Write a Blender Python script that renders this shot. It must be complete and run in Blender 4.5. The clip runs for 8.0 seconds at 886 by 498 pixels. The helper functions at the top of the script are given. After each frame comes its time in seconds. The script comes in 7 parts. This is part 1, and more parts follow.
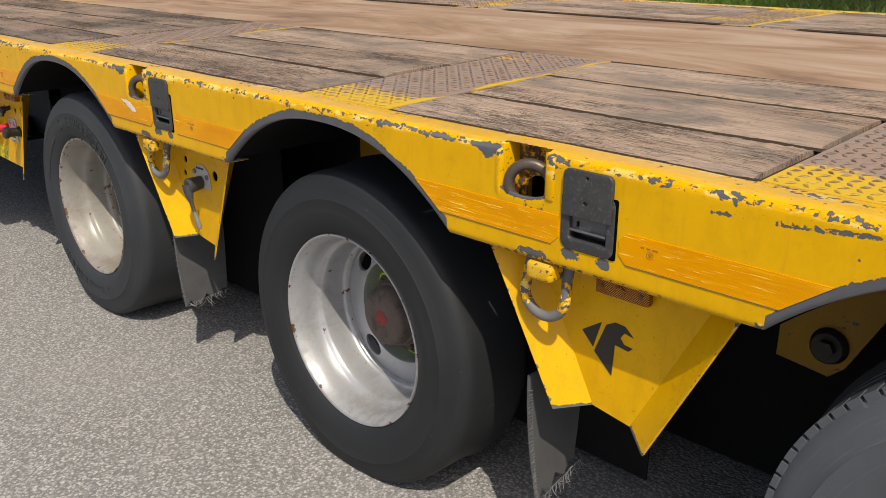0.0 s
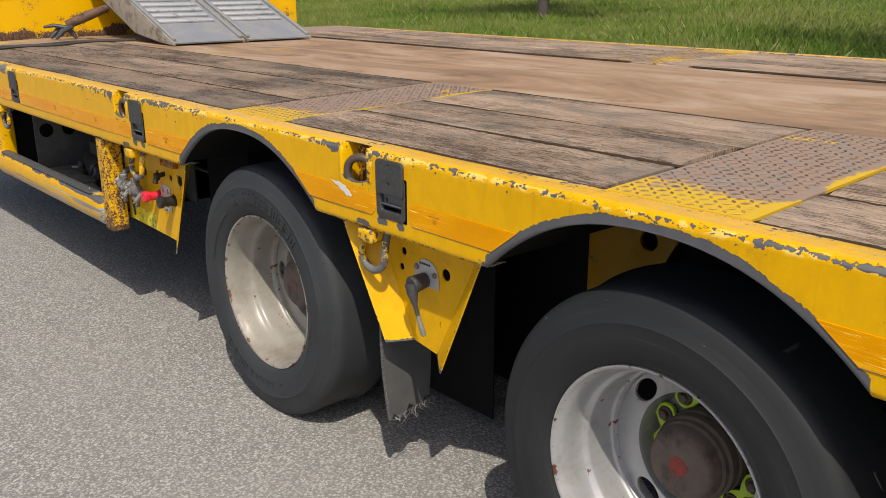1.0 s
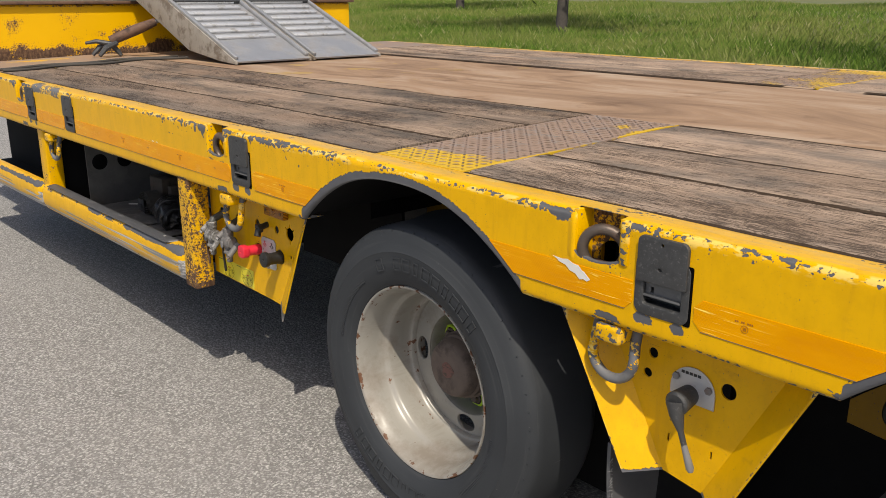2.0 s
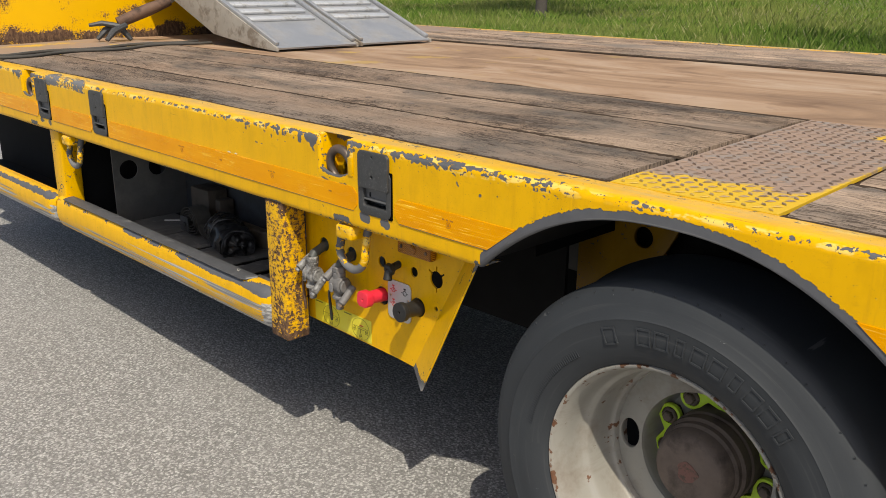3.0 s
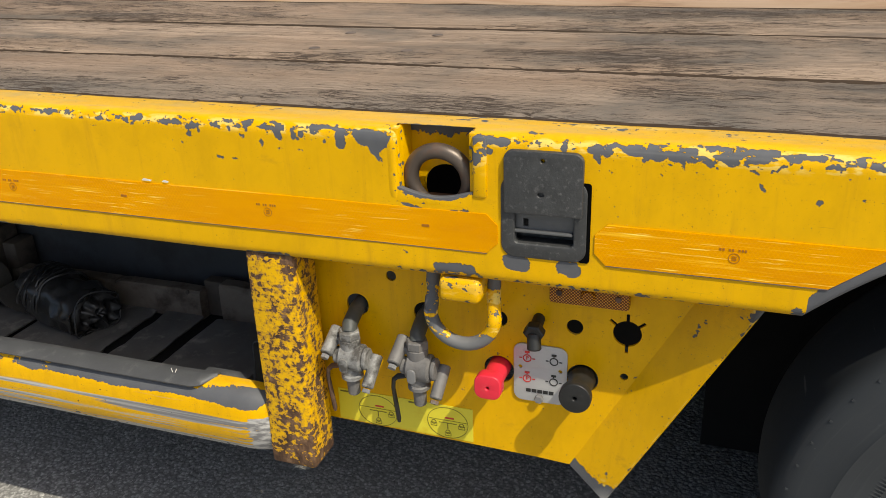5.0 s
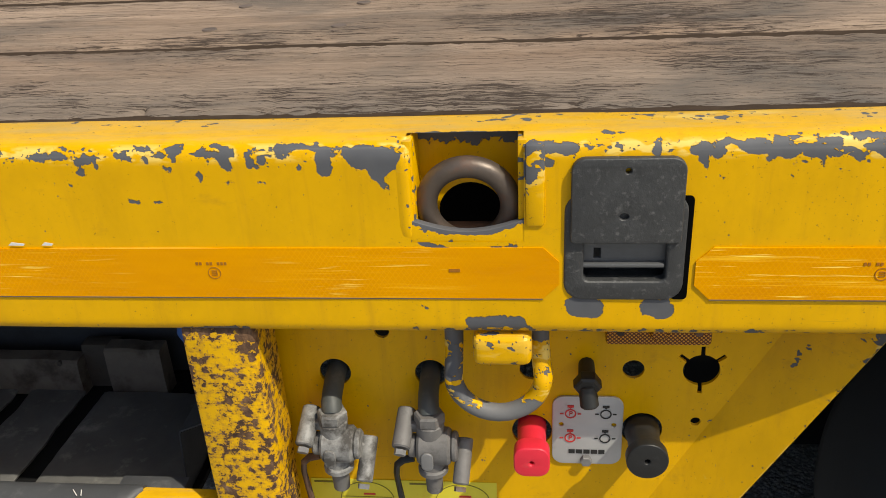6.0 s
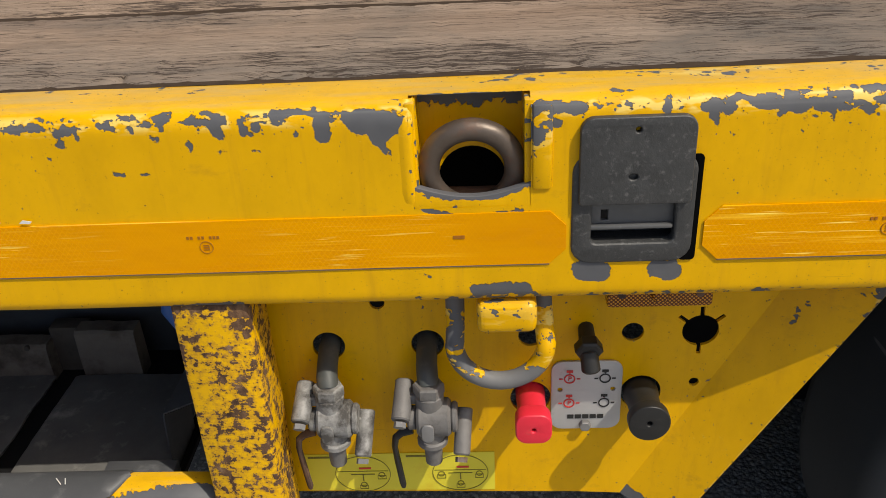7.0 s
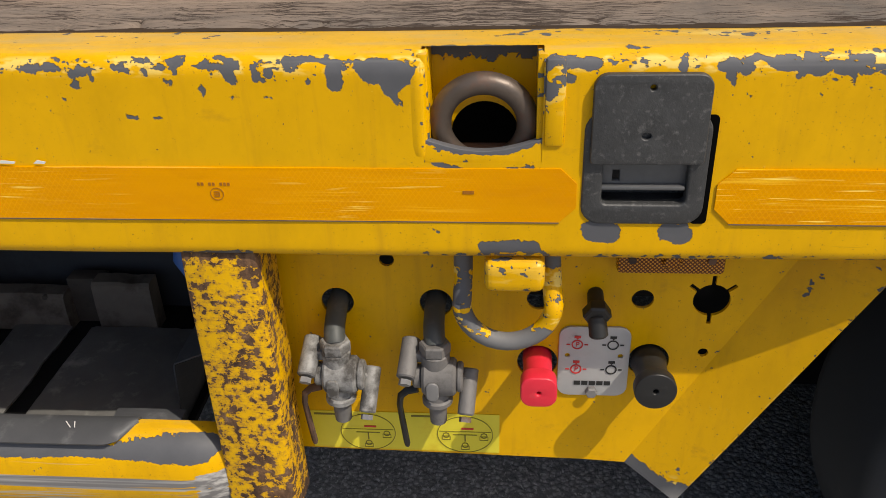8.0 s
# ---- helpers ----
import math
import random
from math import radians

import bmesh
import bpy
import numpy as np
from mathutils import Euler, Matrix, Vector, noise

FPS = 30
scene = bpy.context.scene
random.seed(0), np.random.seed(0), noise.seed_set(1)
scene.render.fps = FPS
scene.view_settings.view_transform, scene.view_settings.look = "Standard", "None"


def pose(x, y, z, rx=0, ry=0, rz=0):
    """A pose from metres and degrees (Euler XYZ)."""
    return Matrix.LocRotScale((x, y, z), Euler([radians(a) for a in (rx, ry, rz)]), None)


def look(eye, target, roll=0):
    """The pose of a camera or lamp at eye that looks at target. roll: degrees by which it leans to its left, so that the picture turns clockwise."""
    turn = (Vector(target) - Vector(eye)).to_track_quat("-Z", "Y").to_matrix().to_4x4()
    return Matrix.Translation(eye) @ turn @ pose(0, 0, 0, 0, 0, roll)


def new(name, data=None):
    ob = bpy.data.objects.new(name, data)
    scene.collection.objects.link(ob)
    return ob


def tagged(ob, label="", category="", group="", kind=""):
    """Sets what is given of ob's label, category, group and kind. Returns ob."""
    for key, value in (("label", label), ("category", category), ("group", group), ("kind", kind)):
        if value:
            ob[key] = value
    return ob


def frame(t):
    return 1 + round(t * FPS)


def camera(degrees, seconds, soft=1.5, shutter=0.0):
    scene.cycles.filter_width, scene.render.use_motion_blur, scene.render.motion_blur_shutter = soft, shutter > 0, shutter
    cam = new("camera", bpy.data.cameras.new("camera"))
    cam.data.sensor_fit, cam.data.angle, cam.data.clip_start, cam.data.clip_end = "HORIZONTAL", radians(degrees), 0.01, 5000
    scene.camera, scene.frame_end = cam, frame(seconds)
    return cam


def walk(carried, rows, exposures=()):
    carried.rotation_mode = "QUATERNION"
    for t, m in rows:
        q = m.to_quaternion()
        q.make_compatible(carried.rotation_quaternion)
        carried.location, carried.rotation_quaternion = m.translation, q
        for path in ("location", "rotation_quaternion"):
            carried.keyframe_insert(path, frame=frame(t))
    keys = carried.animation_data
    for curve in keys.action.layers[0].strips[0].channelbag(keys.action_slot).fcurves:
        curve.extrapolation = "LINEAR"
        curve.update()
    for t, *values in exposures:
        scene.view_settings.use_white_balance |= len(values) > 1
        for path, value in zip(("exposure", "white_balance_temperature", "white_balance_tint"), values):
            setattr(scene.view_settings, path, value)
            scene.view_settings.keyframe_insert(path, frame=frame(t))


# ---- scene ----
cam = camera(54.6, 8.0, 0.9)
PATH = [
    (0, (3.494, -1.089, 1.228), (2.172, 0.249, 0.549), -0.1),
    (0.5, (3.161, -1.125, 1.24), (1.775, 0.172, 0.61), -0.1),
    (1, (2.836, -1.156, 1.262), (1.413, 0.118, 0.667), -0.1),
    (1.5, (2.487, -1.121, 1.278), (1.051, 0.147, 0.704), -0.2),
    (2, (2.112, -1.142, 1.259), (0.685, 0.139, 0.69), -0.0),
    (2.2, (1.957, -1.141, 1.265), (0.534, 0.142, 0.691), -0.4),
    (3.3, (1.124, -1.114, 1.217), (-0.178, 0.272, 0.596), 0.1),
    (3.5, (1.0, -1.132, 1.23), (-0.259, 0.278, 0.577), -0.9),
    (4, (0.719, -1.128, 1.217), (-0.387, 0.385, 0.518), -1.5),
    (4.2, (0.611, -1.08, 1.191), (-0.419, 0.477, 0.473), -1.7),
    (5.3, (0.103, -0.871, 1.177), (-0.374, 0.879, 0.334), -2.6),
    (5.5, (0.045, -0.815, 1.169), (-0.347, 0.943, 0.299), -3.0),
    (6, (-0.072, -0.678, 1.144), (-0.288, 1.095, 0.244), -3.2),
    (6.5, (-0.119, -0.664, 1.136), (-0.245, 1.101, 0.205), -3.4),
    (7, (-0.124, -0.662, 1.133), (-0.218, 1.086, 0.166), -3.1),
    (7.5, (-0.108, -0.674, 1.112), (-0.216, 1.061, 0.124), -2.6),
    (8, (-0.109, -0.671, 1.11), (-0.263, 1.054, 0.11), -1.9),
]
walk(cam, [(t, look(eye, target, roll)) for t, eye, target, roll in PATH], ((0, 0.04, 7000, 10), (2, 0.06, 7000, 10), (4, 0.25, 7000, 5), (5.5, 0.12, 7000, 5), (7, 0.0, 7000, 8), (8, 0.0, 7000, 10)))

# ---- world and light ----
SUN_FROM = Vector((1.42, -1.05, 2.45)).normalized()
world = bpy.data.worlds.new("sky")
scene.world = world
world.use_nodes = True
wn, wl = world.node_tree.nodes, world.node_tree.links
sky = wn.new("ShaderNodeTexSky")
sky.sky_type, sky.sun_disc = "NISHITA", False
sky.air_density, sky.dust_density = 0.7, 2.2
sky.sun_elevation = math.asin(SUN_FROM.z)
sky.sun_rotation = math.atan2(SUN_FROM.x, SUN_FROM.y)
wl.new(sky.outputs[0], wn["Background"].inputs[0])
wn["Background"].inputs[1].default_value = 0.15
sun = new("sun", bpy.data.lights.new("sun", "SUN"))
sun.data.energy, sun.data.angle, sun.data.color = 3.8, radians(0.53), (1.0, 0.95, 0.87)

sun.matrix_world = look(SUN_FROM * 30, (0, 0, 0))


# ---- materials ----
class Mat:
    """A node material, built up with short calls."""

    def __init__(self, name, rough=0.6, metal=0.0, color=(0.5, 0.5, 0.5), spec=0.5):
        self.m = bpy.data.materials.new(name)
        self.m.use_nodes = True
        self.n, self.l = self.m.node_tree.nodes, self.m.node_tree.links
        self.b = self.n["Principled BSDF"]
        self.b.inputs["Roughness"].default_value = rough
        self.b.inputs["Metallic"].default_value = metal
        self.b.inputs["Specular IOR Level"].default_value = spec
        self.b.inputs["Base Color"].default_value = (*color, 1)
        self.geo = self.n.new("ShaderNodeNewGeometry")
        self.tex = self.n.new("ShaderNodeTexCoord")

    def put(self, value, socket):
        if isinstance(value, (int, float)):
            socket.default_value = value
        elif isinstance(value, tuple):
            socket.default_value = (*value, 1) if len(socket.default_value) == 4 else value
        else:
            self.l.new(value, socket)

    def where(self, scale=(1, 1, 1), shift=None, rot=(0, 0, 0), local=False):
        mp = self.n.new("ShaderNodeMapping")
        self.l.new(self.tex.outputs["Object"] if local else self.geo.outputs["Position"], mp.inputs[0])
        mp.inputs["Scale"].default_value = scale
        mp.inputs["Rotation"].default_value = rot
        if shift is not None:
            self.put(shift, mp.inputs["Location"])
        return mp.outputs[0]

    def noise(self, scale, detail=4, rough=0.55, at=None, dist=0.0):
        t = self.n.new("ShaderNodeTexNoise")
        self.l.new(at or self.geo.outputs["Position"], t.inputs["Vector"])
        for k, v in (("Scale", scale), ("Detail", detail), ("Roughness", rough), ("Distortion", dist)):
            t.inputs[k].default_value = v
        return t.outputs["Fac"]

    def cells(self, scale, feature="F1", at=None, out="Distance", rnd=1.0):
        t = self.n.new("ShaderNodeTexVoronoi")
        t.feature = feature
        self.l.new(at or self.geo.outputs["Position"], t.inputs["Vector"])
        t.inputs["Scale"].default_value = scale
        t.inputs["Randomness"].default_value = rnd
        return t.outputs[out]

    def ramp(self, fac, stops):
        r = self.n.new("ShaderNodeValToRGB")
        self.l.new(fac, r.inputs[0])
        e = r.color_ramp.elements
        while len(e) < len(stops):
            e.new(0.5)
        for el, (p, c) in zip(e, stops):
            el.position = p
            el.color = (*c, 1) if isinstance(c, tuple) else (c, c, c, 1)
        return r.outputs[0]

    def step(self, v, lo, hi):
        r = self.n.new("ShaderNodeMapRange")
        self.put(v, r.inputs[0])
        self.put(lo, r.inputs[1])
        self.put(hi, r.inputs[2])
        return r.outputs[0]

    def math(self, op, a, b=0.0, c=0.0):
        r = self.n.new("ShaderNodeMath")
        r.operation = op
        for v, s in zip((a, b, c), r.inputs):
            self.put(v, s)
        return r.outputs[0]

    def mix(self, fac, a, b, blend="MIX"):
        r = self.n.new("ShaderNodeMix")
        r.data_type, r.blend_type = "RGBA", blend
        self.put(fac, r.inputs[0])
        self.put(a, r.inputs[6])
        self.put(b, r.inputs[7])
        return r.outputs[2]

    def split(self, v):
        r = self.n.new("ShaderNodeSeparateXYZ")
        self.l.new(v, r.inputs[0])
        return r.outputs

    def attr(self, name):
        r = self.n.new("ShaderNodeAttribute")
        r.attribute_name = name
        return r.outputs["Fac"]

    def random(self):
        return self.n.new("ShaderNodeObjectInfo").outputs["Random"]

    def color(self, v):
        self.put(v, self.b.inputs["Base Color"])

    def rough(self, v):
        self.put(v, self.b.inputs["Roughness"])

    def metal(self, v):
        self.put(v, self.b.inputs["Metallic"])

    def bump(self, h, strength=0.3, dist=0.002):
        r = self.n.new("ShaderNodeBump")
        r.inputs["Strength"].default_value, r.inputs["Distance"].default_value = strength, dist
        self.l.new(h, r.inputs["Height"])
        last = self.b.inputs["Normal"].links
        if last:
            self.l.new(last[0].from_socket, r.inputs["Normal"])
        self.l.new(r.outputs[0], self.b.inputs["Normal"])


def paint_material(name, base=(0.755, 0.408, 0.0016), scuff=False):
    """Old yellow machine paint with flakes and bare patches down to grey primer."""
    m = Mat(name, 0.33)
    m.b.inputs["Specular IOR Level"].default_value = 0.24
    at = m.where((1, 1, 1))
    wear = m.attr("wear")
    tone = m.noise(3.0, 5, 0.6, at)
    fine = m.noise(90, 3, 0.6, at)
    yellow = m.mix(tone, tuple(c * 0.88 for c in base), tuple(min(1, c * 1.05) for c in base))
    runs = m.noise(1.0, 6, 0.7, m.where((38, 38, 2.5)))
    yellow = m.mix(m.math("MULTIPLY", m.step(runs, 0.54, 0.8), 0.5), yellow, (0.44, 0.22, 0.014))
    smear = m.step(m.noise(26, 5, 0.7, m.where((0.7, 1, 1.3), (6, 1, 9))), 0.60, 0.78)
    yellow = m.mix(m.math("MULTIPLY", smear, 0.5), yellow, (0.36, 0.19, 0.02))
    mottle = m.noise(17, 5, 0.65, m.where((1.2, 1.2, 0.7), (4, 7, 2)))
    yellow = m.mix(m.math("MULTIPLY", m.step(mottle, 0.44, 0.70), 0.38), yellow, tuple(c * 0.66 for c in base))
    freck = m.step(m.noise(330, 2, 0.5, m.where((1, 1, 0.8), (1, 3, 8))), 0.70, 0.74)
    yellow = m.mix(m.math("MULTIPLY", freck, 0.6), yellow, (0.24, 0.12, 0.02))
    pin = m.step(m.noise(520, 2, 0.5, m.where((1, 1, 1), (4, 4, 9))), 0.705, 0.73)
    yellow = m.mix(m.math("MULTIPLY", pin, m.step(tone, 0.42, 0.62)), yellow, (0.17, 0.10, 0.03))
    hair = m.step(m.noise(1.0, 3, 0.55, m.where((6, 240, 240), (8, 2, 3), (0, 0.06, 0))), 0.735, 0.75)
    yellow = m.mix(m.math("MULTIPLY", hair, 0.6), yellow, (0.30, 0.17, 0.02))
    gouge = m.noise(150, 3, 0.55, m.where((0.7, 1, 0.9), (7, 5, 1)))
    patchy = m.step(m.noise(5.5, 3, 0.5, m.where((0.8, 1, 1.6), (2, 8, 6))), 0.50, 0.66)
    limit = m.math("SUBTRACT", 0.775, m.math("MULTIPLY", patchy, 0.085))
    yellow = m.mix(m.math("MULTIPLY", m.step(gouge, m.math("SUBTRACT", limit, 0.03), limit), 0.5), yellow, (0.72, 0.50, 0.09))
    yellow = m.mix(m.step(gouge, limit, m.math("ADD", limit, 0.008)), yellow, (0.085, 0.038, 0.014))
    chip = m.noise(104, 3, 0.5, m.where((0.8, 1, 1.1)), 0.2)
    big = m.noise(13, 3, 0.5, at)
    level = m.math("ADD", m.math("MULTIPLY", chip, 0.60), m.math("MULTIPLY", big, 0.40))
    edge = m.math("SUBTRACT", 0.715, m.math("MULTIPLY", wear, 0.225))
    flake = m.step(level, edge, m.math("ADD", edge, 0.006))
    rim = m.step(level, m.math("SUBTRACT", edge, 0.014), edge)
    speck = m.noise(210, 2, 0.5, m.where((1, 1, 0.8), (9, 2, 4)))
    few = m.math("SUBTRACT", 0.762, m.math("MULTIPLY", m.math("MINIMUM", wear, 1.0), 0.10))
    flake = m.math("MAXIMUM", flake, m.step(speck, few, m.math("ADD", few, 0.01)))
    # single large patches, given at the vertices as a distance from their outline
    ragged = m.math("ADD", m.math("MULTIPLY", m.math("SUBTRACT", m.noise(95, 3, 0.5, at), 0.5), 1.1), m.math("MULTIPLY", m.math("SUBTRACT", m.noise(260, 2, 0.5, at), 0.5), 0.35))
    bare = m.math("ADD", m.attr("bare"), ragged)
    flake = m.math("MAXIMUM", flake, m.step(bare, 1.0, 1.03))
    rim = m.math("MAXIMUM", rim, m.step(bare, 0.93, 1.0))
    # paler yellow patches along edges where wear is high
    pale = m.math("MULTIPLY", m.step(m.noise(38, 3, 0.6, m.where((0.6, 1, 1.6), (3, 5, 7))), 0.50, 0.55), m.step(wear, 0.55, 0.8))
    yellow = m.mix(m.math("MULTIPLY", pale, 0.65), yellow, (0.80, 0.62, 0.18))
    if scuff:
        low = m.attr("scuff")
        lines = m.noise(1.0, 4, 0.6, m.where((1.1, 75, 75), (0, 0, 5)))
        rub = m.step(m.math("ADD", lines, m.math("MULTIPLY", low, 0.17)), 0.60, 0.63)
        tint = m.noise(1.0, 3, 0.6, m.where((2.0, 140, 140), (3, 1, 8)))
        yellow = m.mix(m.math("MULTIPLY", rub, 0.97), yellow, m.mix(m.step(tint, 0.42, 0.60), (0.17, 0.175, 0.185), (0.46, 0.455, 0.44)))
    yellow = m.mix(m.math("MULTIPLY", rim, 0.35), yellow, (0.36, 0.17, 0.02))
    grey = m.mix(m.noise(24, 4, 0.6, at), (0.072, 0.074, 0.082), (0.125, 0.127, 0.136))
    grey = m.mix(m.step(wear, 0.95, 1.5), grey, m.mix(m.noise(30, 4, 0.6, at), (0.15, 0.15, 0.15), (0.30, 0.295, 0.28)))
    # grime rubbed along the walked-on top
    top = m.step(m.split(m.geo.outputs["Normal"])[2], 0.75, 0.97)
    grime = m.step(m.noise(1.0, 6, 0.7, m.where((9, 70, 70), (2, 6, 1))), 0.47, 0.66)
    yellow = m.mix(m.math("MULTIPLY", m.math("MULTIPLY", top, m.math("ADD", 0.10, m.math("MULTIPLY", grime, 0.75))), 0.75), yellow, (0.47, 0.33, 0.12))
    m.color(m.mix(flake, yellow, grey))
    m.rough(m.math("ADD", m.math("MULTIPLY", flake, 0.22), m.math("ADD", 0.27, m.math("MULTIPLY", fine, 0.14))))
    m.bump(m.math("ADD", m.math("MULTIPLY", flake, -1.0), m.math("MULTIPLY", tone, 0.6)), 0.9, 0.0014)
    m.bump(m.noise(160, 2, 0.5, at), 0.06, 0.0006)
    m.bump(m.noise(16, 3, 0.5, m.where((0.7, 1, 1.2))), 0.12, 0.003)
    return m.m


def rusted_paint_material():
    """Yellow paint broken up by rust of several browns, in spots, rows and downward streaks."""
    m = Mat("yellow_paint_rusted", 0.6, spec=0.25)
    at = m.where((1, 1, 1))
    wear = m.attr("wear")
    spots = m.noise(112, 4, 0.6, m.where((1, 1, 1.15)), 0.2)
    mid = m.noise(42, 3, 0.55, m.where((1.3, 1.3, 0.55)))
    wide = m.noise(11, 3, 0.5, m.where((1.4, 1.4, 0.6), (3, 3, 3)))
    rows = m.noise(1.0, 3, 0.6, m.where((22, 22, 190)))
    level = m.math("ADD", m.math("ADD", m.math("MULTIPLY", spots, 0.48), m.math("MULTIPLY", mid, 0.25)), m.math("ADD", m.math("MULTIPLY", wide, 0.12), m.math("MULTIPLY", rows, 0.15)))
    level = m.math("ADD", level, m.math("MULTIPLY", wear, 0.09))
    base = m.mix(m.noise(5, 4, 0.6, at), (0.70, 0.375, 0.003), (0.80, 0.46, 0.004))
    halo = m.step(level, 0.480, 0.555)
    c = m.mix(m.math("MULTIPLY", halo, 0.55), base, (0.36, 0.17, 0.03))
    brown = m.ramp(m.noise(75, 4, 0.65, m.where((1, 1, 0.6), (5, 5, 5))), [(0.3, (0.045, 0.025, 0.016)), (0.48, (0.098, 0.054, 0.032)), (0.62, (0.17, 0.096, 0.052)), (0.75, (0.27, 0.17, 0.10))])
    flake = m.step(level, 0.560, 0.570)
    dots = m.step(m.noise(330, 2, 0.5, m.where((1, 1, 0.9), (2, 9, 4))), 0.60, 0.64)
    flake = m.math("MAXIMUM", flake, m.math("MULTIPLY", dots, m.step(level, 0.485, 0.53)))
    m.color(m.mix(flake, c, brown))
    m.rough(m.math("ADD", 0.38, m.math("MULTIPLY", flake, 0.42)))
    m.bump(m.math("ADD", m.math("MULTIPLY", flake, m.noise(240, 3, 0.6, at)), m.math("MULTIPLY", level, 0.6)), 0.6, 0.0018)
    return m.m


def plain_material(name, c1, c2, rough=0.6, metal=0.0, scale=30, bump=0.2, dirt=None, dirt_scale=6, lo=0.5, hi=0.65, local=False, spec=0.5):
    m = Mat(name, rough, metal, spec=spec)
    at = m.where((1, 1, 1), local=local)
    n = m.noise(scale, 5, 0.6, at)
    c = m.mix(n, c1, c2)
    if dirt:
        d = m.step(m.noise(dirt_scale, 6, 0.65, at), lo, hi)
        c = m.mix(d, c, dirt)
        m.rough(m.math("ADD", rough, m.math("MULTIPLY", d, 0.2)))
        if metal:
            m.metal(m.math("MULTIPLY", m.math("SUBTRACT", 1.0, d), metal))
    m.color(c)
    m.bump(m.noise(scale * 4, 4, 0.6, at), bump, 0.001)
    return m.m


def wood_material(name, light, mid, dark, grey):
    """Weathered boards: faint long grain, grey clouds, and rough areas with short dark splits."""
    m = Mat(name, 0.85, spec=0.15)
    rnd = m.random()
    shift = m.n.new("ShaderNodeCombineXYZ")
    m.put(m.math("MULTIPLY", rnd, 37.0), shift.inputs[0])
    m.put(m.math("MULTIPLY", rnd, 11.0), shift.inputs[1])
    sh = shift.outputs[0]
    grain = m.noise(1.0, 6, 0.7, m.where((3.0, 150, 40), sh), 0.05)
    fibre = m.noise(1.0, 4, 0.65, m.where((22, 620, 90), sh))
    wide = m.noise(1.0, 4, 0.6, m.where((1.0, 9, 6), sh), 0.4)
    c = m.mix(m.step(wide, 0.36, 0.64), mid, light)
    c = m.mix(m.math("MULTIPLY", m.step(grain, 0.44, 0.68), 0.55), c, dark)
    c = m.mix(m.math("MULTIPLY", m.step(fibre, 0.50, 0.64), 0.5), c, dark)
    c = m.mix(m.math("MULTIPLY", m.step(fibre, 0.46, 0.30), 0.30), c, tuple(min(1, v * 1.25) for v in light))
    cloud = m.step(m.noise(4.2, 5, 0.62, m.where((0.75, 1.6, 1), sh), 0.5), 0.46, 0.66)
    c = m.mix(m.math("MULTIPLY", cloud, 0.72), c, m.mix(fibre, tuple(v * 0.7 for v in grey), tuple(v * 1.25 for v in grey)))
    warm = m.step(m.noise(2.3, 4, 0.6, m.where((0.7, 1.8, 1), (5, 9, 2))), 0.52, 0.72)
    c = m.mix(m.math("MULTIPLY", warm, 0.35), c, (0.33, 0.205, 0.135))
    tint = m.n.new("ShaderNodeHueSaturation")
    m.put(c, tint.inputs["Color"])
    lighter = m.attr("lighter")
    m.put(m.math("MULTIPLY", m.math("SUBTRACT", 1.10, m.math("MULTIPLY", rnd, 0.28)), m.math("ADD", 1.0, m.math("MULTIPLY", lighter, 0.17))), tint.inputs["Value"])
    edge = m.math("MULTIPLY", m.attr("edge"), m.math("ADD", 0.45, m.math("MULTIPLY", m.noise(1.0, 5, 0.65, m.where((3.5, 30, 8), sh)), 0.9)))
    rough = m.math("ADD", m.step(m.noise(2.6, 5, 0.62, m.where((0.8, 2.2, 1), sh)), 0.40, 0.64), m.math("MULTIPLY", edge, 0.35))
    short = m.noise(1.0, 5, 0.65, m.where((24, 330, 40), sh), 0.12)
    split = m.math("LESS_THAN", short, m.math("ADD", 0.345, m.math("MULTIPLY", rough, 0.155)))
    hairline = m.math("LESS_THAN", m.noise(1.0, 4, 0.6, m.where((11, 560, 60), sh), 0.10), m.math("ADD", 0.355, m.math("MULTIPLY", rough, 0.06)))
    check = m.math("LESS_THAN", m.noise(1.0, 5, 0.6, m.where((2.4, 150, 10), sh), 0.08), 0.335)
    pits = m.math("LESS_THAN", m.noise(1.0, 3, 0.6, m.where((80, 420, 30), sh)), m.math("ADD", 0.29, m.math("MULTIPLY", rough, 0.12)))
    crack = m.math("MAXIMUM", m.math("MAXIMUM", m.math("MAXIMUM", split, check), pits), m.math("MULTIPLY", hairline, 0.6))
    lip = m.math("MULTIPLY", m.step(short, 0.44, 0.40), rough)
    worn = m.mix(m.math("MULTIPLY", edge, 0.78), tint.outputs[0], m.mix(fibre, tuple(v * 0.8 for v in grey), tuple(v * 1.55 for v in grey)))
    c2 = m.mix(m.math("MULTIPLY", lip, 0.4), worn, tuple(min(1, v * 1.25) for v in light))
    m.color(m.mix(m.math("MULTIPLY", crack, m.math("SUBTRACT", 0.9, m.math("MULTIPLY", lighter, 0.10))), c2, (0.040, 0.028, 0.021)))
    m.rough(0.84)
    m.bump(m.math("SUBTRACT", m.math("MULTIPLY", m.math("ADD", grain, fibre), 0.6), m.math("MULTIPLY", crack, 1.7)), 0.75, 0.003)
    m.bump(m.noise(1.0, 3, 0.6, m.where((6, 26, 10), sh)), 0.12, 0.006)
    return m.m


